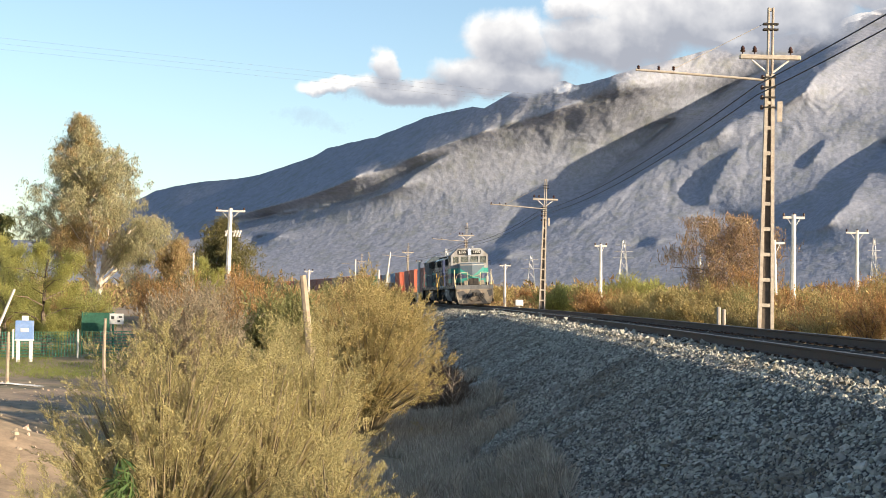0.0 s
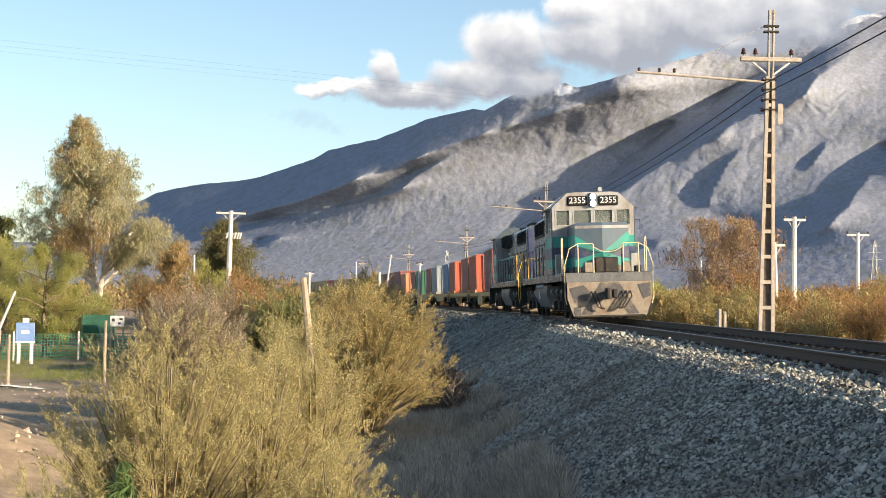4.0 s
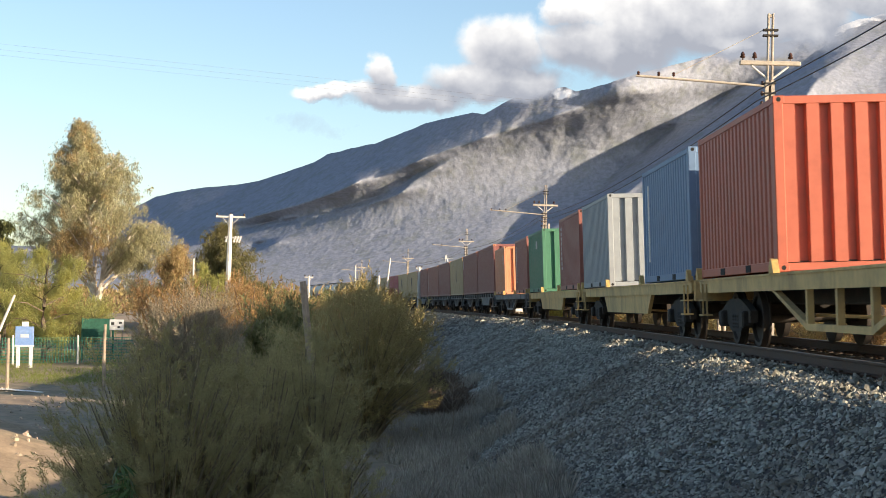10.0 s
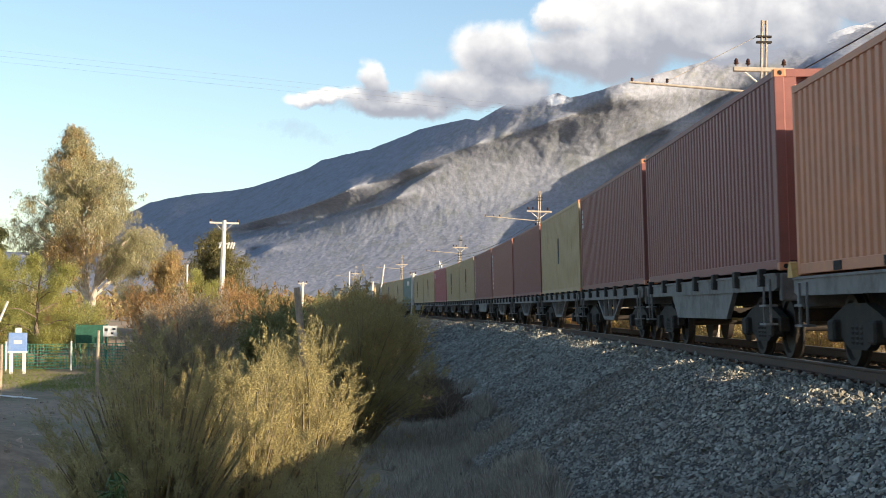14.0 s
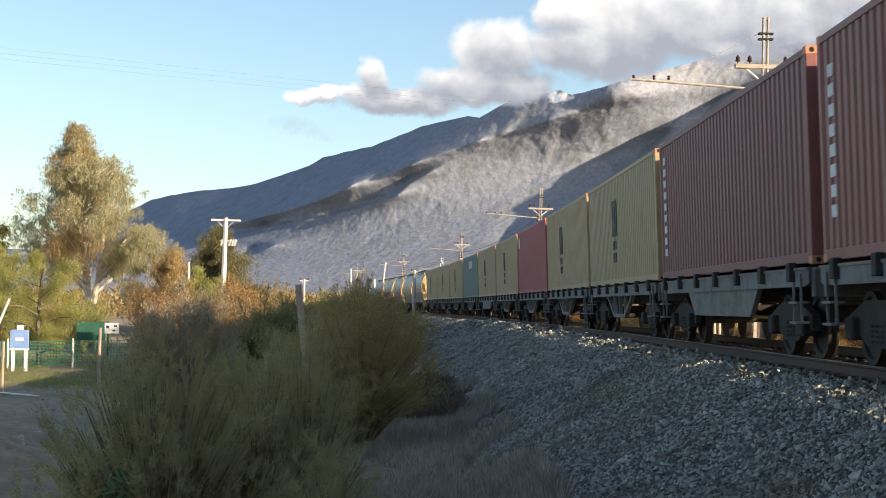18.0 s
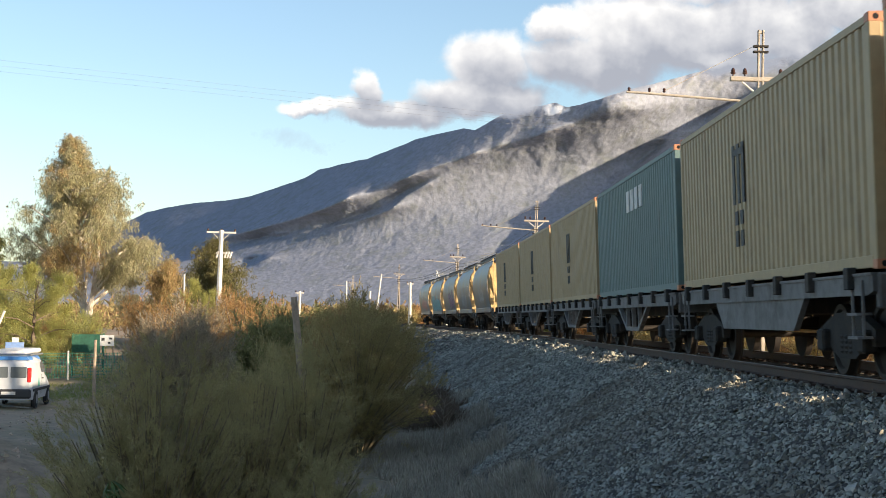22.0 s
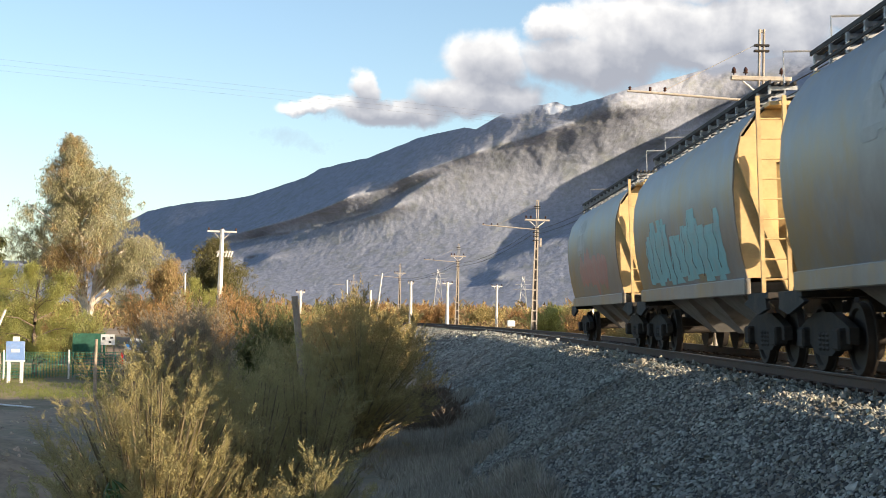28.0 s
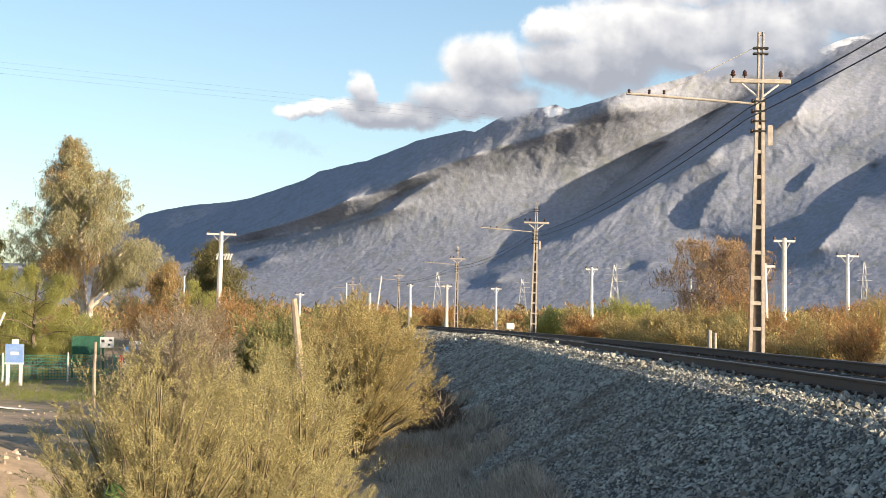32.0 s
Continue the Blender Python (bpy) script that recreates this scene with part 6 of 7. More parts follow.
def shrub(name, label, x, y, top, rx, ry, n, size, mat, seed, tmpl=None, stems=26, group="lineside shrubs", category="shrub", base=None, lean=(0, 0), ragged=.3, low=.15, upright=.75, scatter=.14, wisp=0.0, bark=None):
    """A many-stemmed shrub: bent stems from one base, shoots along their outer parts."""
    r = np.random.default_rng(seed)
    z0 = ground_at(x, y) - .05 if base is None else base
    h = top - z0
    o = thing(name, label, category, pose(x, y, z0), group)
    # stems as bent paths to a bumpy dome
    az, rad = r.uniform(0, 2 * np.pi, stems), np.sqrt(r.random(stems))
    ex = rx * rad * np.cos(az) + lean[0] * h
    ey = ry * rad * np.sin(az) + lean[1] * h
    ez = h * np.sqrt(1 - .82 * rad ** 2) * (1 - ragged * r.random(stems) ** 1.5)
    tips = np.stack([ex, ey, ez], 1)
    b = Build()
    for t in tips:
        mid = Vector((t[0] * .35, t[1] * .35, t[2] * .55))
        b.tube([(0, 0, 0), mid, Vector(t) * .93], [.018 + .006 * h, .012 + .003 * h, .005], 4)
    part("branchwork", b, bark or M_bark, o)
    k = r.integers(0, stems, n)
    u = low + (1 - low) * r.random(n) ** .75
    t = tips[k]
    mid = np.stack([t[:, 0] * .35, t[:, 1] * .35, t[:, 2] * .55], 1)
    p = (2 * u * (1 - u))[:, None] * mid + (u ** 2)[:, None] * t
    p = p + r.normal(0, 1, (n, 3)) * np.array([rx, ry, h * .5]) * scatter * (1.15 - .5 * u)[:, None]
    p[:, 2] = np.clip(p[:, 2], .02, h * 1.03)
    up = np.stack([p[:, 0] / rx * .55, p[:, 1] / ry * .55, np.full(n, upright)], 1)
    if wisp:
        # side shoots leave the stems, leaflets crowd along each shoot
        ns = stems * 9
        ks = r.integers(0, stems, ns)
        us = .3 + .7 * r.random(ns) ** .8
        ts, ms = tips[ks], np.stack([tips[ks, 0] * .35, tips[ks, 1] * .35, tips[ks, 2] * .55], 1)
        root = (2 * us * (1 - us))[:, None] * ms + (us ** 2)[:, None] * ts
        along = 2 * (1 - us)[:, None] * ms + 2 * us[:, None] * (ts - ms)
        along /= np.linalg.norm(along, axis=1, keepdims=True)
        way = along * .55 + np.stack([root[:, 0] / rx * .5, root[:, 1] / ry * .5, np.full(ns, .35)], 1) + r.normal(0, .38, (ns, 3))
        way /= np.linalg.norm(way, axis=1, keepdims=True)
        ln = wisp * r.lognormal(0, .3, ns)
        j, w = r.integers(0, ns, n), r.random(n) ** .85
        p = root[j] + way[j] * (ln[j] * w)[:, None] + r.normal(0, 1, (n, 3)) * (wisp * .13 * (1.15 - w))[:, None]
        p[:, 2] = np.clip(p[:, 2], .02, h * 1.12)
        up = way[j] * 1.1 + r.normal(0, .2, (n, 3))
    up = up + r.normal(0, .33, (n, 3))
    v, f = stamp(tmpl or T_plume, p, up, size * r.lognormal(0, .28, n), r)
    part("foliage", grid_mesh("foliage", v, f, mat, False), mat, o)
    return o


def tree(name, label, x, y, top, crown_r, n, size, mat, seed, trunk=.25, tmpl=None, bark=None, first=.25, shape="cone", category="tree", limbs=16, group="", droop=-.4):
    r = np.random.default_rng(seed)
    z0 = ground_at(x, y) - .1
    h = top - z0
    o = thing(name, label, category, pose(x, y, z0), group)
    rr = random.Random(seed)
    path = [(rr.uniform(-.04, .04) * h * i / 7, rr.uniform(-.03, .03) * h * i / 7, h * .96 * i / 7) for i in range(8)]
    bk = bark or M_bark
    part("trunk", Build().tube(path, [trunk * (1.15 - .98 * i / 7) for i in range(8)], 8), bk, o, smooth=True)
    pts = []
    for i in range(limbs):
        a = i * 2.4 + rr.uniform(-.4, .4)
        f = first + (1 - first) * ((i + .5) / limbs)
        reach = {"cone": crown_r * (1.08 - f) / (1 - first) * rr.uniform(.7, 1.15), "round": crown_r * math.sqrt(max(1 - ((f - .55) / .52) ** 2, .08)) * rr.uniform(.75, 1.1)}[shape]
        z = h * f * .96
        j = min(int(f * 7), 6)
        s = Vector(path[j]).lerp(Vector(path[j + 1]), f * 7 - j)
        rise = h * .10
        e = s + Vector((math.cos(a) * reach, math.sin(a) * reach, rise))
        m = s.lerp(e, .5) + Vector((0, 0, rise * .35))
        part("limb", Build().tube([s, m, e], [trunk * .38 * (1.1 - f), trunk * .22 * (1.1 - f) + .01, .01], 5), bk, o)
        pts.append((s, m, e))
    k = r.integers(0, limbs, n)
    u = .25 + .8 * r.random(n) ** .8
    S, Mi, E_ = (np.array([list(p[i]) for p in pts])[k] for i in range(3))
    p = ((1 - u) ** 2)[:, None] * S + (2 * u * (1 - u))[:, None] * Mi + (u ** 2)[:, None] * E_
    # clumps: leaves gather round chosen nodes
    c = r.normal(0, 1, (limbs * 7, 3)) * .15
    near = np.clip(np.array([(p_[2] - p_[0]).length for p_ in pts]) * 1.1, crown_r * .12, crown_r)[k][:, None]
    p = p + c[k * 7 + (u * 6.9).astype(int) % 7] * near + r.normal(0, 1, (n, 3)) * near * .085
    p[:, 2] = np.clip(p[:, 2], h * first * .4, h * 1.06)
    up = r.normal(0, .35, (n, 3)) + np.array([0, 0, 1.0])
    v, f = stamp(tmpl or T_leaf, p, up, size * r.lognormal(0, .3, n), r)
    part("crown", grid_mesh("crown", v, f, mat, False), mat, o)
    return o


# close to the camera
M_twig = surface("pale brown twigs", (0.21, 0.17, 0.10), .9, grain=.3, scale=9, bump=.2)
for tam_label, tam_x, tam_y, tam_top, tam_rx, tam_ry, tam_n, tam_seed, tam_stems in (
        ("large feathery green-gold tamarisk bush beside the embankment", -2.45, 13.2, .52, 1.16, 1.3, 50000, 21, 220),
        ("feathery green-gold tamarisk bush growing into its neighbours", -1.8, 14.6, .38, .85, 1.2, 25000, 19, 120),
        ("feathery green-gold tamarisk bush with long shoots", -1.35, 15.6, .44, .74, 1.3, 26000, 22, 130),
        ("low feathery tamarisk bush at the embankment foot", -.86, 12.2, -.52, .6, .9, 15000, 23, 80),
        ("feathery green-gold tamarisk bush below a leaning fence post", -2.0, 19.0, .36, .85, 1.2, 17000, 29, 90),
        ("small feathery tamarisk bush at the edge of the lot", -2.85, 11, -.5, .5, .55, 7000, 20, 40)):
    shrub("tamarisk_bush", tam_label, tam_x, tam_y, tam_top, tam_rx, tam_ry, tam_n, .058, F_tam, tam_seed, T_wisp, stems=tam_stems, ragged=.34, low=.16, wisp=.24, bark=M_twig)
shrub("scrub_bush", "golden feathery bush below the track", -1.55, 31, .92, 1.95, 1.8, 26000, .115, F_gold, 24, T_wisp, ragged=.36, stems=140, low=.3, wisp=.42, bark=M_twig)
shrub("scrub_bush", "dry grey-pink twiggy bush", -6.2, 37, .85, 1.9, 1.6, 8000, .3, F_grey, 25, stems=80, scatter=.09, group="dry twiggy bushes")
shrub("scrub_bush", "olive bush behind a leaning post", -4.3, 40, .8, 1.1, 1.2, 5000, .4, F_olive, 26, stems=34)
shrub("scrub_bush", "golden bush behind a fence post", -3.0, 60, 1.5, 2.3, 2.0, 6000, .45, F_gold, 27, stems=34)
shrub("broadleaf_sapling", "dark glossy-leaved sapling at the foot of a bush", -2.35, 10.6, -.45, .32, .35, 900, .12, F_sap, 28, T_leaf, stems=9, group="")
def bare_sapling(x, y, h, seed):
    rr = random.Random(seed)
    o = thing("dead_sapling", "bare pale sapling on the embankment slope", "sapling", pose(x, y, ground_at(x, y) - .04))
    stem = [Vector((0, 0, 0)), Vector((.02, 0, h * .3)), Vector((-.02, .02, h * .6)), Vector((.06, 0, h))]
    part("stem", Build().tube(stem, [.016, .012, .008, .003], 6), M_wood, o)
    for i in range(11):
        f = .3 + .65 * i / 11
        k = min(int(f * 3), 2)
        s = stem[k].lerp(stem[k + 1], f * 3 - k)
        a = i * 2.4 + rr.uniform(-.5, .5)
        ln = h * rr.uniform(.16, .34) * (1.2 - .6 * f)
        d = Vector((math.cos(a), math.sin(a), .8))
        e = s + d * ln + Vector((0, 0, ln * .3))
        tw = part("branch", Build().tube([s, s + d * ln * .5, e], [.007, .005, .002], 5), M_wood, o)
        part("twig", Build().tube([s + d * ln * .45, s + d * ln * .6 + Vector((rr.uniform(-.1, .1), rr.uniform(-.1, .1), ln * .5))], [.005, .002], 4), M_wood, tw)
    return o


bare_sapling(.26, 33.5, 1.3, 5)

# beyond the sign and the poles
def gum_tree(name, label, x, y, top, seed, wide, limbs, green, brown, dry_share, leaf, bark, thick, first=.3, lean=-.085):
    """A tall gum: pale leaning stems, limbs that rise and then droop, leaves in hanging sprays with gaps between."""
    r, rr = np.random.default_rng(seed), random.Random(seed)
    z0 = ground_at(x, y) - .1
    h = top - z0
    o = thing(name, label, "tree", pose(x, y, z0))
    path = [Vector((lean * h * (i / 7) ** 1.4 + rr.uniform(-.012, .012) * h, rr.uniform(-.02, .02) * h, h * .95 * i / 7)) for i in range(8)]
    path[0] = Vector((0, 0, 0))
    part("trunk", Build().tube(path, [thick * (1.1 - .98 * i / 7) for i in range(8)], 8), bark, o, smooth=True)
    side = [Vector(p) * (h / 18.4) for p in ((.25, -.4, 0), (.6, -.9, h * .16), (.95, -1, h * .3), (1.15, -.6, h * .45), (1.25, -.2, h * .6))]
    part("trunk", Build().tube(side, [thick * k for k in (.75, .62, .5, .33, .12)], 8), bark, o, smooth=True)
    sprays = []
    for i in range(limbs):
        f = first + (1 - first) * ((i + .5) / limbs) ** .95
        a = i * 2.4 + rr.uniform(-.6, .6)
        reach = wide * float(np.interp(f, [.15, .3, .45, .58, .7, .82, .92, 1], [3.5, 4.9, 5.2, 4.3, 3.0, 2.1, 1.2, .35])) * rr.choice((.45, .7, .9, 1.0, 1.25))
        line_ = side if (f < .5 and math.cos(a) > .2) else path
        z = max(h * f * .95 - reach * .6, h * .16)
        k = max(j for j in range(len(line_) - 1) if line_[j].z <= z or j == 0)
        u = min(max((z - line_[k].z) / (line_[k + 1].z - line_[k].z), 0), 1)
        s = line_[k].lerp(line_[k + 1], u)
        out = Vector((math.cos(a), math.sin(a), 0))
        m = s + out * reach * .5 + Vector((0, 0, reach * .42))
        q = s + out * reach * .85 + Vector((0, 0, reach * .68))
        e = s + out * reach * 1.05 + Vector((0, 0, reach * .6))
        part("limb", Build().tube([s, m, q, e], [thick * .12 + .022 * reach, thick * .1 + .012 * reach, .03, .012], 5), bark, o)
        for w in np.linspace(.35, 1, 4 + int(reach * 1.8)):
            p = (1 - w) ** 3 * s + 3 * (1 - w) ** 2 * w * m + 3 * (1 - w) * w * w * q + w ** 3 * e
            for _ in range(2):
                sprays.append((*(np.array(p) + r.normal(0, .09 * reach + .12, 3) * (1, 1, .8)), r.uniform(.5, 1.2)))
    sp = np.array(sprays)
    dry = fbm(sp[:, 0] * .7, sp[:, 2] * .6, 6) + r.normal(0, .3, len(sp)) > dry_share
    for pn, pick, mat in (("crown", ~dry, green), ("dry_crown", dry, brown)):
        c = sp[pick]
        if len(c) == 0:
            continue
        k = np.repeat(np.arange(len(c)), 24)
        t = r.random(len(k))
        ln = c[k, 3]
        p = c[k, :3] + r.normal(0, 1, (len(k), 3)) * .27 * ln[:, None] * np.array([1, 1, .6])
        p[:, 2] += .2 - t * ln * .95
        p[:, 2] = np.clip(p[:, 2], .8, h)
        up = r.normal(0, .45, (len(k), 3)) + np.array([0, 0, 1.0])
        v, f_ = stamp(T_gum, p, up, leaf * r.lognormal(0, .3, len(k)), r)
        part(pn, grid_mesh(pn, v, f_, mat, False), mat, o, "rusty dry sprays of leaves" if pn != "crown" else "")
    return o


F_deep = leafage("deep olive leaves", (0.19, 0.175, 0.08))
T_gum = strap_leaves(4, .9, .085)
gum_tree("eucalyptus_tree", "tall drooping eucalyptus with pale bark and brownish leaves", -28.0, 120, 15.9, 31, 1.02, 84, F_euc, F_eucdry, .45, .21, M_palebark, .36)
gum_tree("dark_tree", "dark olive tree behind a utility pole", -16.2, 110, 6.7, 32, .62, 44, F_deep, F_eucdry, 2.0, .2, M_bark, .2, .16, 0)
gum_tree("small_tree", "brown-green tree among autumn scrub", -21.2, 118, 5.2, 33, .6, 30, F_euc, F_eucdry, .2, .2, M_bark, .2, .2, .03)
tree("dark_evergreen", "dark evergreen tree at the edge of the lot", -28.9, 95, 5.6, 1.9, 6000, .3, F_dark, 34, .2, first=.1, shape="round", tmpl=T_leaf_lo)
tree("bare_tree", "broad bare brown tree beyond the track", 21.2, 110, 6.1, 4.2, 9000, .42, F_bare, 35, .22, T_brush, first=.2, shape="round", limbs=26)
tree("willow_tree", "yellow-green willow beside the lot", -20.3, 76, 2.6, 2.2, 9000, .26, F_green, 36, .16, first=.1, shape="round", group="willows by the lot", tmpl=T_plume_lo)
tree("willow_tree", "yellow-green willow beside the lot", -23.6, 80, 3.1, 2.0, 8000, .26, F_green, 37, .16, first=.1, shape="round", group="willows by the lot", tmpl=T_plume_lo)
tree("willow_tree", "bright green young tree below a utility pole", -13.9, 88, 2.4, 1.3, 3500, .26, F_green, 38, .1, first=.1, shape="round", group="willows by the lot", tmpl=T_plume_lo)

_kinds = {"gold": (F_gold, "golden autumn shrub among lineside scrub"), "rust": (F_orange, "rusty orange autumn shrub in dry scrub"), "olive": (F_olive, "olive green shrub beside the line"),
          "grey": (F_grey, "dry grey-brown twiggy shrub"), "green": (F_green, "green shrub among autumn scrub")}


def thicket(n, xr, yr, top, rad, kinds, seed, leaves=1250):
    r = np.random.default_rng(seed)
    for i in range(n):
        y = yr[0] + (yr[1] - yr[0]) * (i + r.random()) / n
        x = xr(y, r)
        kd = kinds[int(r.integers(0, len(kinds)))]
        tp = r.uniform(*top)
        rd = r.uniform(*rad)
        far = max(y / 60, 1)
        shrub("autumn_shrub", _kinds[kd][1], x, y, tp, rd, rd, int(leaves * rd / 1.5), .30 * far ** .75, _kinds[kd][0], seed * 100 + i, T_brush, stems=18, group="autumn scrub beside the line", upright=.85)


# near side of the line, behind the first bushes
thicket(16, lambda y, r: line_x(y) - r.uniform(7.5, 12), (48, 125), (.6, 1.5), (1.3, 2.2), ("gold", "olive", "gold", "rust"), 3)
thicket(26, lambda y, r: r.uniform(-.20, -.085) * y, (62, 120), (.5, 2.4), (1.3, 2.3), ("rust", "rust", "grey", "gold", "rust"), 4)
thicket(10, lambda y, r: r.uniform(-.31, -.22) * y, (84, 112), (.0, 1.6), (1.3, 2.2), ("green", "olive", "rust"), 5)
thicket(9, lambda y, r: r.uniform(-.165, -.115) * y, (42, 60), (-.8, .1), (1.1, 1.7), ("grey", "grey", "olive"), 6)
thicket(8, lambda y, r: line_x(y) - r.uniform(6, 9), (125, 210), (.8, 2.2), (1.6, 2.6), ("gold", "rust"), 7)
# far side
thicket(34, lambda y, r: line_x(y) + r.uniform(5.5, 9 + (y - 40) * .18), (44, 105), (.55, 1.55), (1.2, 2.2), ("gold", "rust", "olive", "gold"), 8)
thicket(14, lambda y, r: r.uniform(.16, .32) * y, (80, 130), (1.2, 2.8), (1.8, 2.8), ("rust", "gold", "rust"), 9)
thicket(8, lambda y, r: r.uniform(.06, .15) * y, (115, 150), (1.6, 2.6), (1.8, 2.6), ("green", "olive", "green"), 10)
thicket(8, lambda y, r: r.uniform(-.02, .1) * y, (170, 230), (1.2, 2.6), (1.8, 2.8), ("rust", "gold", "rust"), 12)


def far_scrub():
    r = np.random.default_rng(15)
    n = 26000
    y = 150 * (1500 / 150) ** r.random(n)
    x = r.uniform(-.42, .42, n) * y
    keep = np.abs(x - line_x(y)) > 6
    x, y = x[keep], y[keep]
    n = len(x)
    clump = .6 + 1.6 * np.clip(fbm(x * .02, y * .02, 8), 0, 1.4)
    p = np.stack([x, y, land_z(x - line_x(y), y) + r.random(n) * clump * np.clip(y / 260, .6, 3.2)], 1)
    up = r.normal(0, .5, (n, 3)) + np.array([0, 0, .8])
    v, f = stamp(T_tuft, p, up, np.clip(y / 170, .8, 5) * r.lognormal(0, .3, n), r)
    tagged(new("distant_scrub", grid_mesh("distant_scrub", v, f, F_far, False)), "low rusty scrub covering the plain to the mountain foot", "scrub", kind="stuff")


far_scrub()


def blades(n=6):
    """A tuft of thin arching blades, one unit high."""
    v, f = [], []
    for i in range(n):
        a = i * 2.4
        c, s = math.cos(a), math.sin(a)
        w, b = .018, .25 + .2 * math.sin(i * 3.3)
        k = len(v)
        v += [(c * .05 - s * w, s * .05 + c * w, 0), (c * .05 + s * w, s * .05 - c * w, 0), (c * b * .5 - s * w, s * b * .5 + c * w, .6), (c * b * .5 + s * w, s * b * .5 - c * w, .6), (c * b * 1.2, s * b * 1.2, .95 - b * .4)]
        f += [(k, k + 1, k + 3), (k, k + 3, k + 2), (k + 2, k + 3, k + 4)]
    return np.array(v), np.array(f)


T_blade = blades()
F_lawn = leafage("thin sunlit lawn", (0.25, 0.28, 0.085))
F_hay = leafage("grey dry grass", (0.40, 0.355, 0.285), .35, .25)


def dry_grass():
    r = np.random.default_rng(16)
    n = 15000
    s = -12 + 40 * r.random(n) ** 1.4
    q = -r.uniform(4.6, 7.6, n) - .8 * r.random(n) * (fbm(s * .6, s * 0, 2) > 0)
    x, y, th = line(s)
    px = x + q
    dens = fbm(px * .9, y * .7, 9) > -.15
    px, y = px[dens], y[dens]
    n = len(px)
    p = np.stack([px, y, land_z(px - line_x(y), y)], 1)
    up = r.normal(0, .4, (n, 3)) + np.array([0, 0, 1.0])
    v, f = stamp(T_blade, p, up, r.uniform(.16, .40, n), r)
    tagged(new("dry_grass", grid_mesh("dry_grass", v, f, F_hay, False)), "dry straw grass at the foot of the embankment", "grass", kind="stuff")
    n = 13000
    y = r.uniform(60, 84, n)
    px = r.uniform(-.34, -.17, n) * y
    keep = fbm(px * .5, y * .4, 10) > -.5
    px, y = px[keep], y[keep]
    n = len(px)
    p = np.stack([px, y, land_z(px - line_x(y), y)], 1)
    v, f = stamp(T_plume_lo, p, r.normal(0, .5, (n, 3)) + np.array([0, 0, 1.0]), r.uniform(.12, .26, n), r)
    tagged(new("lot_grass", grid_mesh("lot_grass", v, f, F_lawn, False)), "thin green grass on the edge of the dirt lot", "grass", kind="stuff")


dry_grass()
# dead brown scrub along the foot of the embankment
F_dead = leafage("dead brown scrub", (0.20, 0.145, 0.10), .3, .15)
_rd = random.Random(44)
for i in range(5):
    y_ = 37.5 + 2.8 * i
    x_ = float(line_x(y_)) - _rd.uniform(5.4, 6.6)
    shrub("dead_scrub", "low dead brown scrub at the embankment foot", x_, y_, ground_at(x_, y_) + _rd.uniform(.35, .7), _rd.uniform(.7, 1.1), 1.2, 1500, .24, F_dead, 300 + i, T_plume_lo, stems=22, group="dead scrub at the embankment foot", scatter=.12)

# ---- cloud bank over the mountain, drifting slowly ----
CLOUD_D = 1600.0
# lumps: sideways and upward bearing of the middle, half width, half height
LUMPS = [(-.0399, .1538, .0122, .0137), (-.0759, .1411, .0266, .0057), (-.0263, .1394, .0494, .0106), (.0421, .1733, .0323, .0251), (.0897, .2009, .0209, .0129), (.0347, .1501, .0494, .0152), (.1148, .1773, .0532, .0228), (.153, .1948, .0722, .0304), (.222, .1995, .0646, .0266), (.2873, .2151, .0532, .0175), (.1914, .1775, .057, .0099), (.3874, .2443, .0987, .0456), (.1873, .2417, .1253, .0266)]


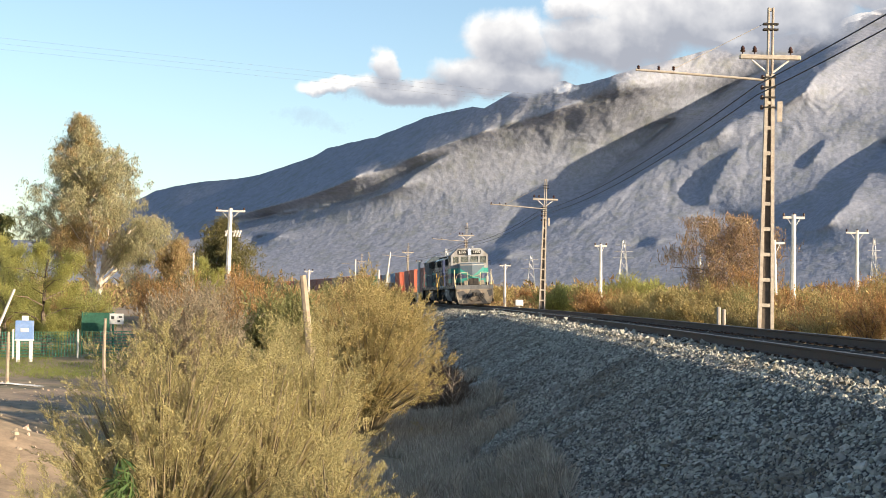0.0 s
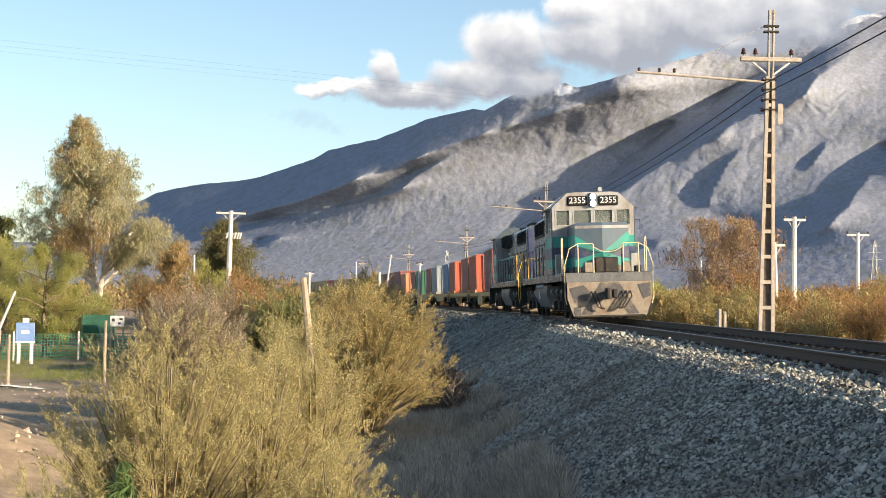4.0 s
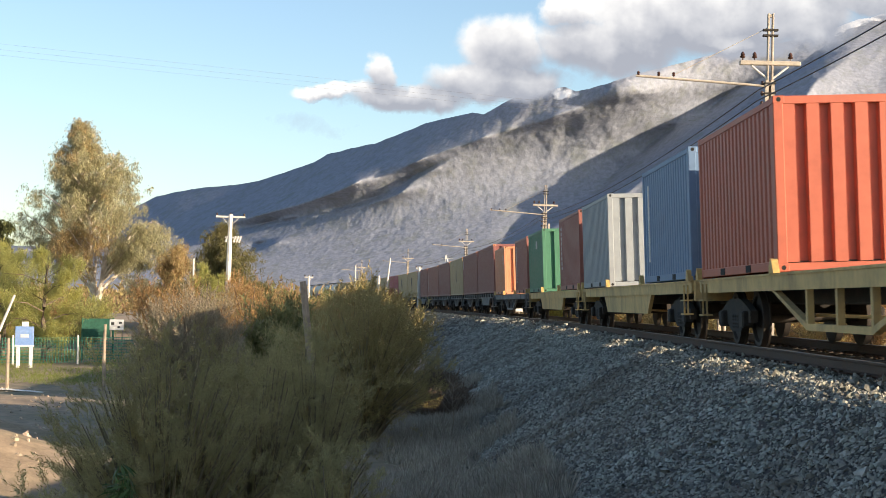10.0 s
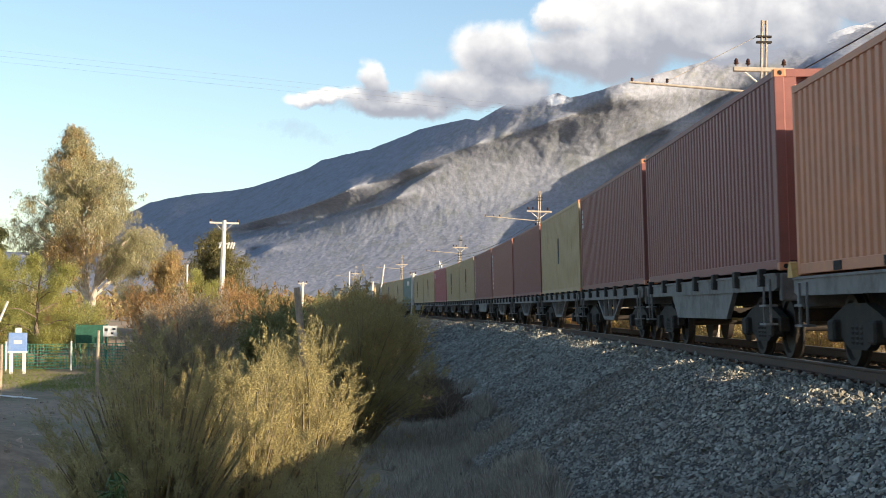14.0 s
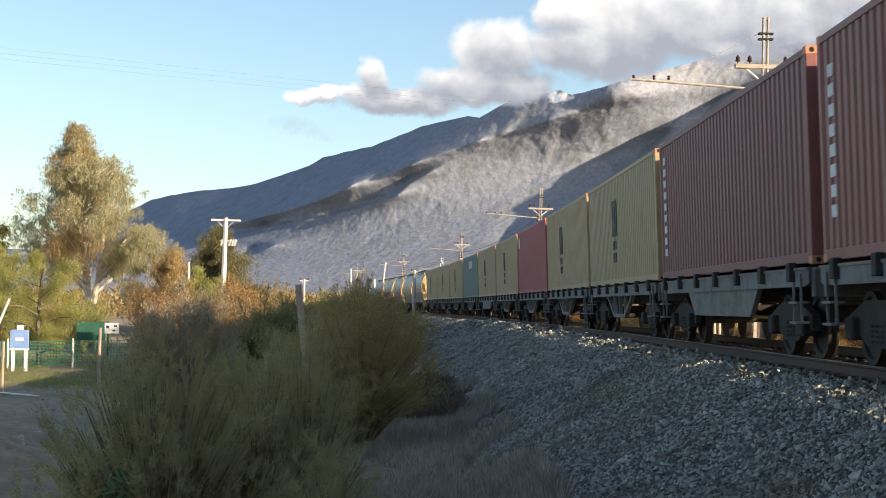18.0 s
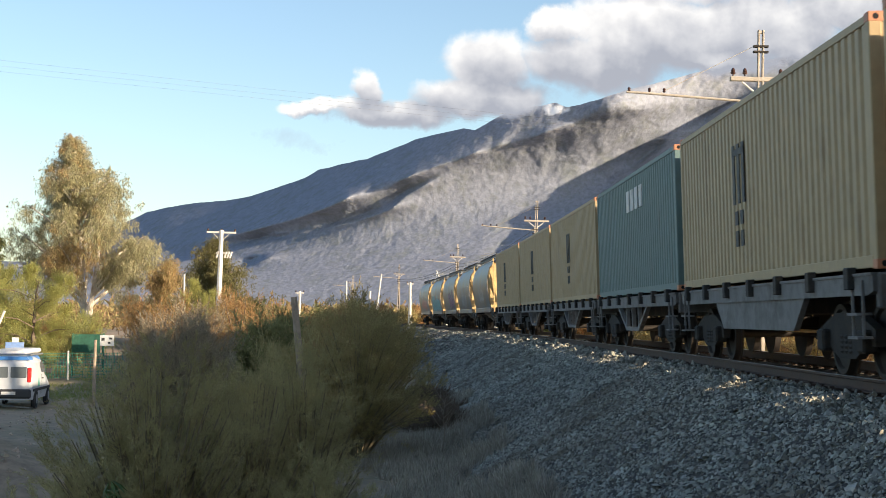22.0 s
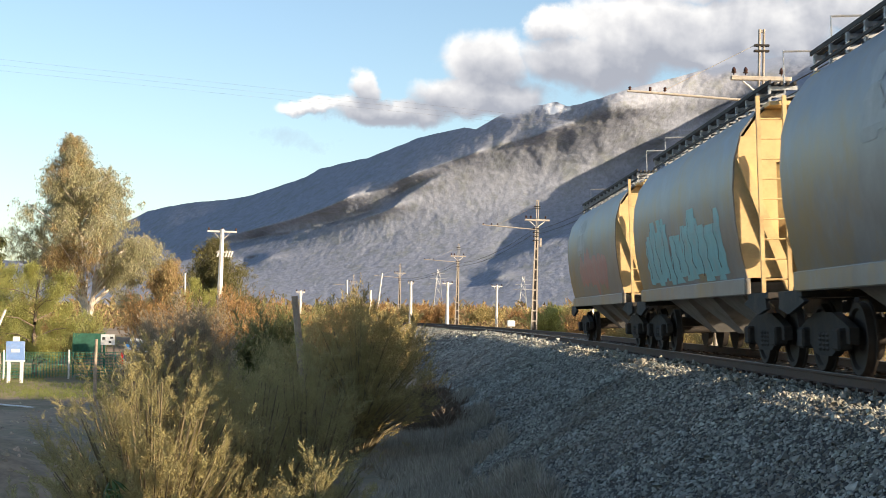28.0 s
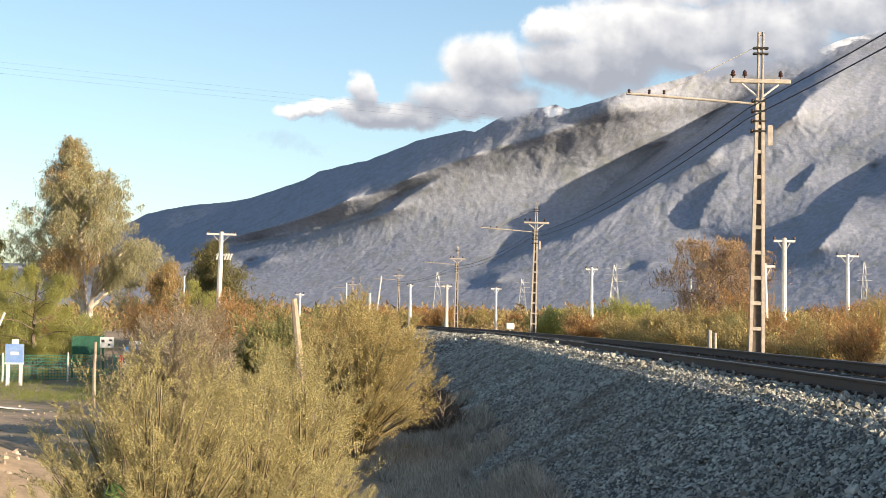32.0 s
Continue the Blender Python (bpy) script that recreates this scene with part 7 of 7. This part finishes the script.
def cloud_material():
    m = bpy.data.materials.new("cumulus cloud")
    m.use_nodes = True
    nt = m.node_tree
    n, l = nt.nodes, nt.links
    n.remove(n["Principled BSDF"])

    def math_(op, a, b=None, clamp=False):
        k = n.new("ShaderNodeMath")
        k.operation, k.use_clamp = op, clamp
        for i, val in enumerate((a, b)):
            if val is None:
                continue
            if isinstance(val, (int, float)):
                k.inputs[i].default_value = val
            else:
                l.new(val, k.inputs[i])
        return k.outputs[0]

    def noise_(vec, sc, det, rough=.6):
        k = n.new("ShaderNodeTexNoise")
        k.inputs["Scale"].default_value, k.inputs["Detail"].default_value, k.inputs["Roughness"].default_value = sc, det, rough
        l.new(vec, k.inputs["Vector"])
        return k.outputs["Fac"]

    tc = n.new("ShaderNodeTexCoord")
    mp = n.new("ShaderNodeMapping")
    mp.inputs["Scale"].default_value = (1 / CLOUD_D,) * 3
    l.new(tc.outputs["Object"], mp.inputs[0])
    sep = n.new("ShaderNodeSeparateXYZ")
    l.new(mp.outputs[0], sep.inputs[0])
    ax0, el0 = sep.outputs["X"], sep.outputs["Z"]
    # ragged outline: the bearings are shaken by noise
    def shaken(src, off, amp1, amp2):
        mv = n.new("ShaderNodeMapping")
        mv.inputs["Location"].default_value = (off, off * .7, 0)
        l.new(mp.outputs[0], mv.inputs[0])
        w1, w2 = noise_(mv.outputs[0], 13, 3, .5), noise_(mv.outputs[0], 44, 7, .55)
        d = math_("ADD", math_("MULTIPLY", math_("SUBTRACT", w1, .5), amp1), math_("MULTIPLY", math_("SUBTRACT", w2, .5), amp2))
        return math_("ADD", src, d)

    ax, el = shaken(ax0, 3.1, .022, .024), shaken(el0, 7.7, .014, .018)
    def heap(up):
        """How deep a bearing lies in the lumps, looked up a little higher."""
        field = None
        for a, e, w, h in LUMPS:
            dx = math_("DIVIDE", math_("SUBTRACT", ax, a), w)
            dz = math_("DIVIDE", math_("SUBTRACT", el, e - up), h)
            d = math_("SUBTRACT", 1.0, math_("ADD", math_("MULTIPLY", dx, dx), math_("MULTIPLY", dz, dz)))
            d = math_("MAXIMUM", d, -1.5)
            field = d if field is None else math_("MAXIMUM", field, d)
        return field

    field, above = heap(0.0), heap(.008)
    big, fine = noise_(mp.outputs[0], 18, 5, .5), noise_(mp.outputs[0], 70, 8, .6)
    ms = n.new("ShaderNodeMapping")
    ms.inputs["Location"].default_value = (-.006, 0, -.010)
    l.new(mp.outputs[0], ms.inputs[0])
    sunward = noise_(ms.outputs[0], 18, 5, .5)
    wob = math_("ADD", math_("MULTIPLY", math_("SUBTRACT", big, .5), 1.1), math_("MULTIPLY", math_("SUBTRACT", fine, .5), .8))
    dens = math_("ADD", field, wob)
    al = n.new("ShaderNodeMapRange")
    al.interpolation_type = "SMOOTHSTEP"
    al.inputs["From Min"].default_value, al.inputs["From Max"].default_value = -.3, .55
    l.new(dens, al.inputs["Value"])
    # a small grey wisp apart from the bank
    wx = math_("DIVIDE", math_("SUBTRACT", ax, -.088), .026)
    wz = math_("DIVIDE", math_("SUBTRACT", math_("ADD", el, math_("MULTIPLY", ax, .22)), .1005), .0075)
    wd = math_("SUBTRACT", 1.0, math_("ADD", math_("MULTIPLY", wx, wx), math_("MULTIPLY", wz, wz)))
    wa = math_("MULTIPLY", math_("ADD", wd, math_("MULTIPLY", math_("SUBTRACT", fine, .5), 3.5)), .35, True)
    # painted light: bright glow colour on the tops, grey on the underside
    under = math_("SUBTRACT", el, math_("ADD", .134, math_("MULTIPLY", ax, .2)))
    tops = math_("MULTIPLY", math_("SUBTRACT", field, above), .55)
    li = math_("ADD", math_("ADD", math_("MULTIPLY", under, 11), tops), math_("MULTIPLY", math_("SUBTRACT", big, sunward), 2.2))
    edge = math_("MULTIPLY", math_("SUBTRACT", .7, dens), .12)
    li = math_("ADD", math_("ADD", li, edge), .10, True)
    cr = n.new("ShaderNodeValToRGB")
    cr.color_ramp.elements[0].color, cr.color_ramp.elements[1].color = (.235, .247, .282, 1), (.58, .57, .555, 1)
    mid = cr.color_ramp.elements.new(.45)
    mid.color = (.37, .373, .392, 1)
    l.new(li, cr.inputs[0])
    # the bank gives off this colour itself, sunlight adds nothing
    em = n.new("ShaderNodeEmission")
    l.new(cr.outputs[0], em.inputs[0])
    em.inputs[1].default_value = CLOUD_GLOW
    em2 = n.new("ShaderNodeEmission")
    em2.inputs[0].default_value, em2.inputs[1].default_value = (.27, .33, .40, 1), CLOUD_GLOW
    tr = n.new("ShaderNodeBsdfTransparent")
    m1, m2 = n.new("ShaderNodeMixShader"), n.new("ShaderNodeMixShader")
    l.new(wa, m1.inputs[0])
    l.new(tr.outputs[0], m1.inputs[1])
    l.new(em2.outputs[0], m1.inputs[2])
    l.new(al.outputs[0], m2.inputs[0])
    l.new(m1.outputs[0], m2.inputs[1])
    l.new(em.outputs[0], m2.inputs[2])
    l.new(m2.outputs[0], n["Material Output"].inputs["Surface"])
    return m


CLOUD_GLOW = 1.0


def build_cloud():
    a = np.linspace(-.32, .62, 60)
    e = np.linspace(.085, .34, 24)
    A, E_ = np.meshgrid(a, e)
    v = np.stack([A.ravel() * CLOUD_D, (60 * (A ** 2)).ravel(), E_.ravel() * CLOUD_D], 1)
    i = (np.arange(23)[:, None] * 60 + np.arange(59)).ravel()
    mid = [(A.ravel()[i] + A.ravel()[i + 61]) / 2, (E_.ravel()[i] + E_.ravel()[i + 61]) / 2]
    near = [((mid[0] - a_) / (w + .05)) ** 2 + ((mid[1] - e_) / (h + .04)) ** 2 < 1 for a_, e_, w, h in LUMPS + [(-.088, .12, .03, .01)]]
    i = i[np.any(near, 0)]
    me = grid_mesh("cloud_bank", v, np.stack([i, i + 1, i + 61, i + 60], 1), cloud_material())
    ob = tagged(new("cloud_bank", me), "white and grey cumulus bank hanging over the mountain", "cloud", kind="structure")
    ob.visible_shadow = False
    ob.matrix_basis = pose(0, CLOUD_D, EYE[2])
    return ob


CLOUD = build_cloud()

# ---- the van that drives off along the dirt road ----
V_white = surface("white van paint", (0.50, 0.53, 0.56), 0.35, grain=.05, scale=4, stain=DUST, stain_amt=.25, bump=0)
V_blue = surface("blue van paint", (0.06, 0.22, 0.55), 0.35, grain=.05, scale=4, stain=DUST, stain_amt=.2, bump=0)
V_trim = surface("black van trim", (0.03, 0.03, 0.032), 0.6, bump=0)
V_tyre = surface("tyre rubber", (0.02, 0.02, 0.02), 0.85, bump=0)
V_red = surface("red lamp lens", (0.5, 0.03, 0.03), 0.25, bump=0)
V_glass = surface("dark van glass", (0.12, 0.14, 0.15), 0.12, grain=.05, bump=0)

V_mark = surface("teal van emblem", (0.05, 0.30, 0.24), 0.4, bump=0)
VAN_WHEELS = []


def van():
    g = thing("delivery_van", "small white and blue delivery van with a roof rack", "van")
    # y forward
    rings = []
    for y, zt, hw in ((-2.1, 1.55, .74), (-2.03, 1.72, .80), (-1.85, 1.82, .835), (-.9, 1.87, .845), (.2, 1.84, .845), (.45, 1.74, .845), (.98, 1.27, .845), (1.6, 1.10, .83), (1.92, .92, .78), (2.05, .68, .70)):
        k = zt - .30
        half = [(hw - .04, .30), (hw, .30 + .22 * k), (hw, .30 + .55 * k), (hw - .035, .30 + .68 * k), (hw - .11, .30 + .92 * k), (hw - .22, zt)]
        rings.append([(x, y, z) for x, z in half] + [(-x, y, z) for x, z in half[::-1]])
    part("body", Build().loft(rings), V_white, g, "white van body", smooth=True)
    part("roof_panel", Build().loft([[(sx * hw, y, z) for sx, hw, z in ((-1, .70, 1.765), (-1, .60, 1.895), (1, .60, 1.895), (1, .70, 1.765))] for y in (-2.0, .35)]), V_blue, g, "blue painted roof")
    for sx in (-1, 1):
        part("side_window", Build().add([(sx * x, y, z) for y, x, z in ((-.15, .832, 1.26), (-.15, .765, 1.66), (.40, .765, 1.66), (.84, .832, 1.26))], [(0, 1, 2, 3)]).add([(sx * (x - .02), y, z) for y, x, z in ((-.15, .832, 1.26), (-.15, .765, 1.66), (.40, .765, 1.66), (.84, .832, 1.26))], [(0, 1, 2, 3)]), V_glass, g)
        part("rubbing_strip", Build().box(sx * .85 - .012, sx * .85 + .012, -1.9, 1.7, .60, .70), V_trim, g)
        part("tail_lamp", Build().box(sx * .72 - .07, sx * .72 + .07, -2.12, -1.98, .95, 1.5, .02), V_red, g)
        part("door_handle", Build().box(sx * .86 - .012, sx * .86 + .012, -.05, .12, 1.02, 1.07), V_trim, g)
        part("door_seam", Build().box(sx * .846 - .004, sx * .846 + .004, -.26, -.24, .45, 1.2), V_trim, g)
        part("side_mark", Build().prism([(-1.0, .75), (-.55, .75), (-.75, 1.15)], "x", sx * .848 - .004, sx * .848 + .004), V_mark, g)
        part("mirror", Build().box(sx * .95 - .1, sx * .95 + .1, .72, .84, 1.2, 1.38, .02), V_trim, g)
        part("rear_window", Build().box(sx * .34 - .29, sx * .34 + .29, -2.12, -2.03, 1.12, 1.52, .02), V_glass, g)
        for y in (-1.25, 1.3):
            w = part("wheel", Build().disc_stack((0, 0, 0), "x", [(-.09, .24), (-.08, .31), (.08, .31), (.09, .24)], 18), V_tyre, g, at=pose(sx * .78, y, .31))
            part("rim", Build().disc_stack((0, 0, 0), "x", [(-.094, .18), (.094, .18)], 14), M_steel, w)
            VAN_WHEELS.append((w, sx * .78, y))
            part("wheel_arch", Build().disc_stack((sx * .80, y, .31), "x", [(-.05, .37), (.05, .37)], 20), V_trim, g)
    part("windscreen", Build().prism([(.46, 1.70), (.50, 1.745), (1.0, 1.30), (.96, 1.26)], "x", -.66, .66), V_glass, g)
    part("rear_bumper", Build().box(-.80, .80, -2.2, -2.0, .36, .70, .05), V_trim, g)
    part("front_bumper", Build().box(-.74, .74, 1.95, 2.12, .34, .60, .05), V_trim, g)
    part("plate", Build().box(-.26, .26, -2.215, -2.19, .5, .61), M_white, g)
    rk = part("roof_rack", Build().box(-.7, -.64, -1.6, .9, 1.93, 1.98).box(.64, .7, -1.6, .9, 1.93, 1.98).box(-.7, .7, -1.5, -1.44, 1.9, 1.96).box(-.7, .7, .2, .26, 1.9, 1.96), M_steel, g)
    part("rack_load", Build().box(-.55, .55, -1.7, 1.3, 1.98, 2.16, .05), M_white, rk, "pale ladder bundle on the rack")
    return g


VAN = van()

# ---- what moves ----
def motions():
    times = [i * 0.8 for i in range(41)]
    half = Matrix.Rotation(math.pi, 4, "Z")
    for ob, u, z in MOVERS:
        walk(ob, [(t, rail_pose(run(t) + u, z) @ (half if ob is SECOND else Matrix())) for t in times])
    # cloud bank drifts
    walk(CLOUD, [(0, pose(0, CLOUD_D, EYE[2])), (16, pose(-7.6, CLOUD_D, EYE[2])), (32, pose(-15.2, CLOUD_D, EYE[2]))])
    # the van pulls in, stops briefly to turn and drives away
    way = [(0, -45, 22, -70), (14, -30, 40, -62), (18.2, -20.4, 46.0, -55), (19.5, -15.9, 49.2, -28), (20.0, -15.2, 50.6, -14), (21.0, -15.0, 51.6, -3), (22.0, -15.8, 57.2, 5), (23.0, -16.5, 64.5, 6), (24.0, -13.9, 70.5, -20), (25.0, -13.4, 71.8, -14), (32, -13.4, 71.8, -14)]
    walk(VAN, [(t, pose(x, y, ground_at(x, y), 0, 0, a)) for t, x, y, a in way])
    # wheels of the van roll as far as it goes
    far, gone = [0.0], 0.0
    for (t0, x0, y0, _), (t1, x1, y1, _) in zip(way, way[1:]):
        gone += math.hypot(x1 - x0, y1 - y0)
        far.append(gone)
    steps = [i / 14 for i in range(32 * 14 + 1)]
    for w, x, y in VAN_WHEELS:
        walk(w, [(t, pose(x, y, .31) @ Matrix.Rotation(-float(np.interp(t, [k[0] for k in way], far)) / .31, 4, "X")) for t in steps])
    # wheelsets of the train roll along the rails; alike ones share their keys
    shared, steps = {}, [i / FPS for i in range(32 * FPS + 1)]
    for w in WHEELS:
        top = w.parent
        while top.parent:
            top = top.parent
        y, r, sg = w.location.y, w.location.z, -1 if top is SECOND else 1
        key = (round(y, 3), round(r, 3), sg)
        if key in shared:
            w.rotation_mode = "QUATERNION"
            own = w.animation_data_create()
            own.action = shared[key]
            own.action_slot = shared[key].slots[0]
        else:
            walk(w, [(t, pose(0, y, r) @ Matrix.Rotation(-sg * run(t) / r, 4, "X")) for t in steps])
            shared[key] = w.animation_data.action


motions()
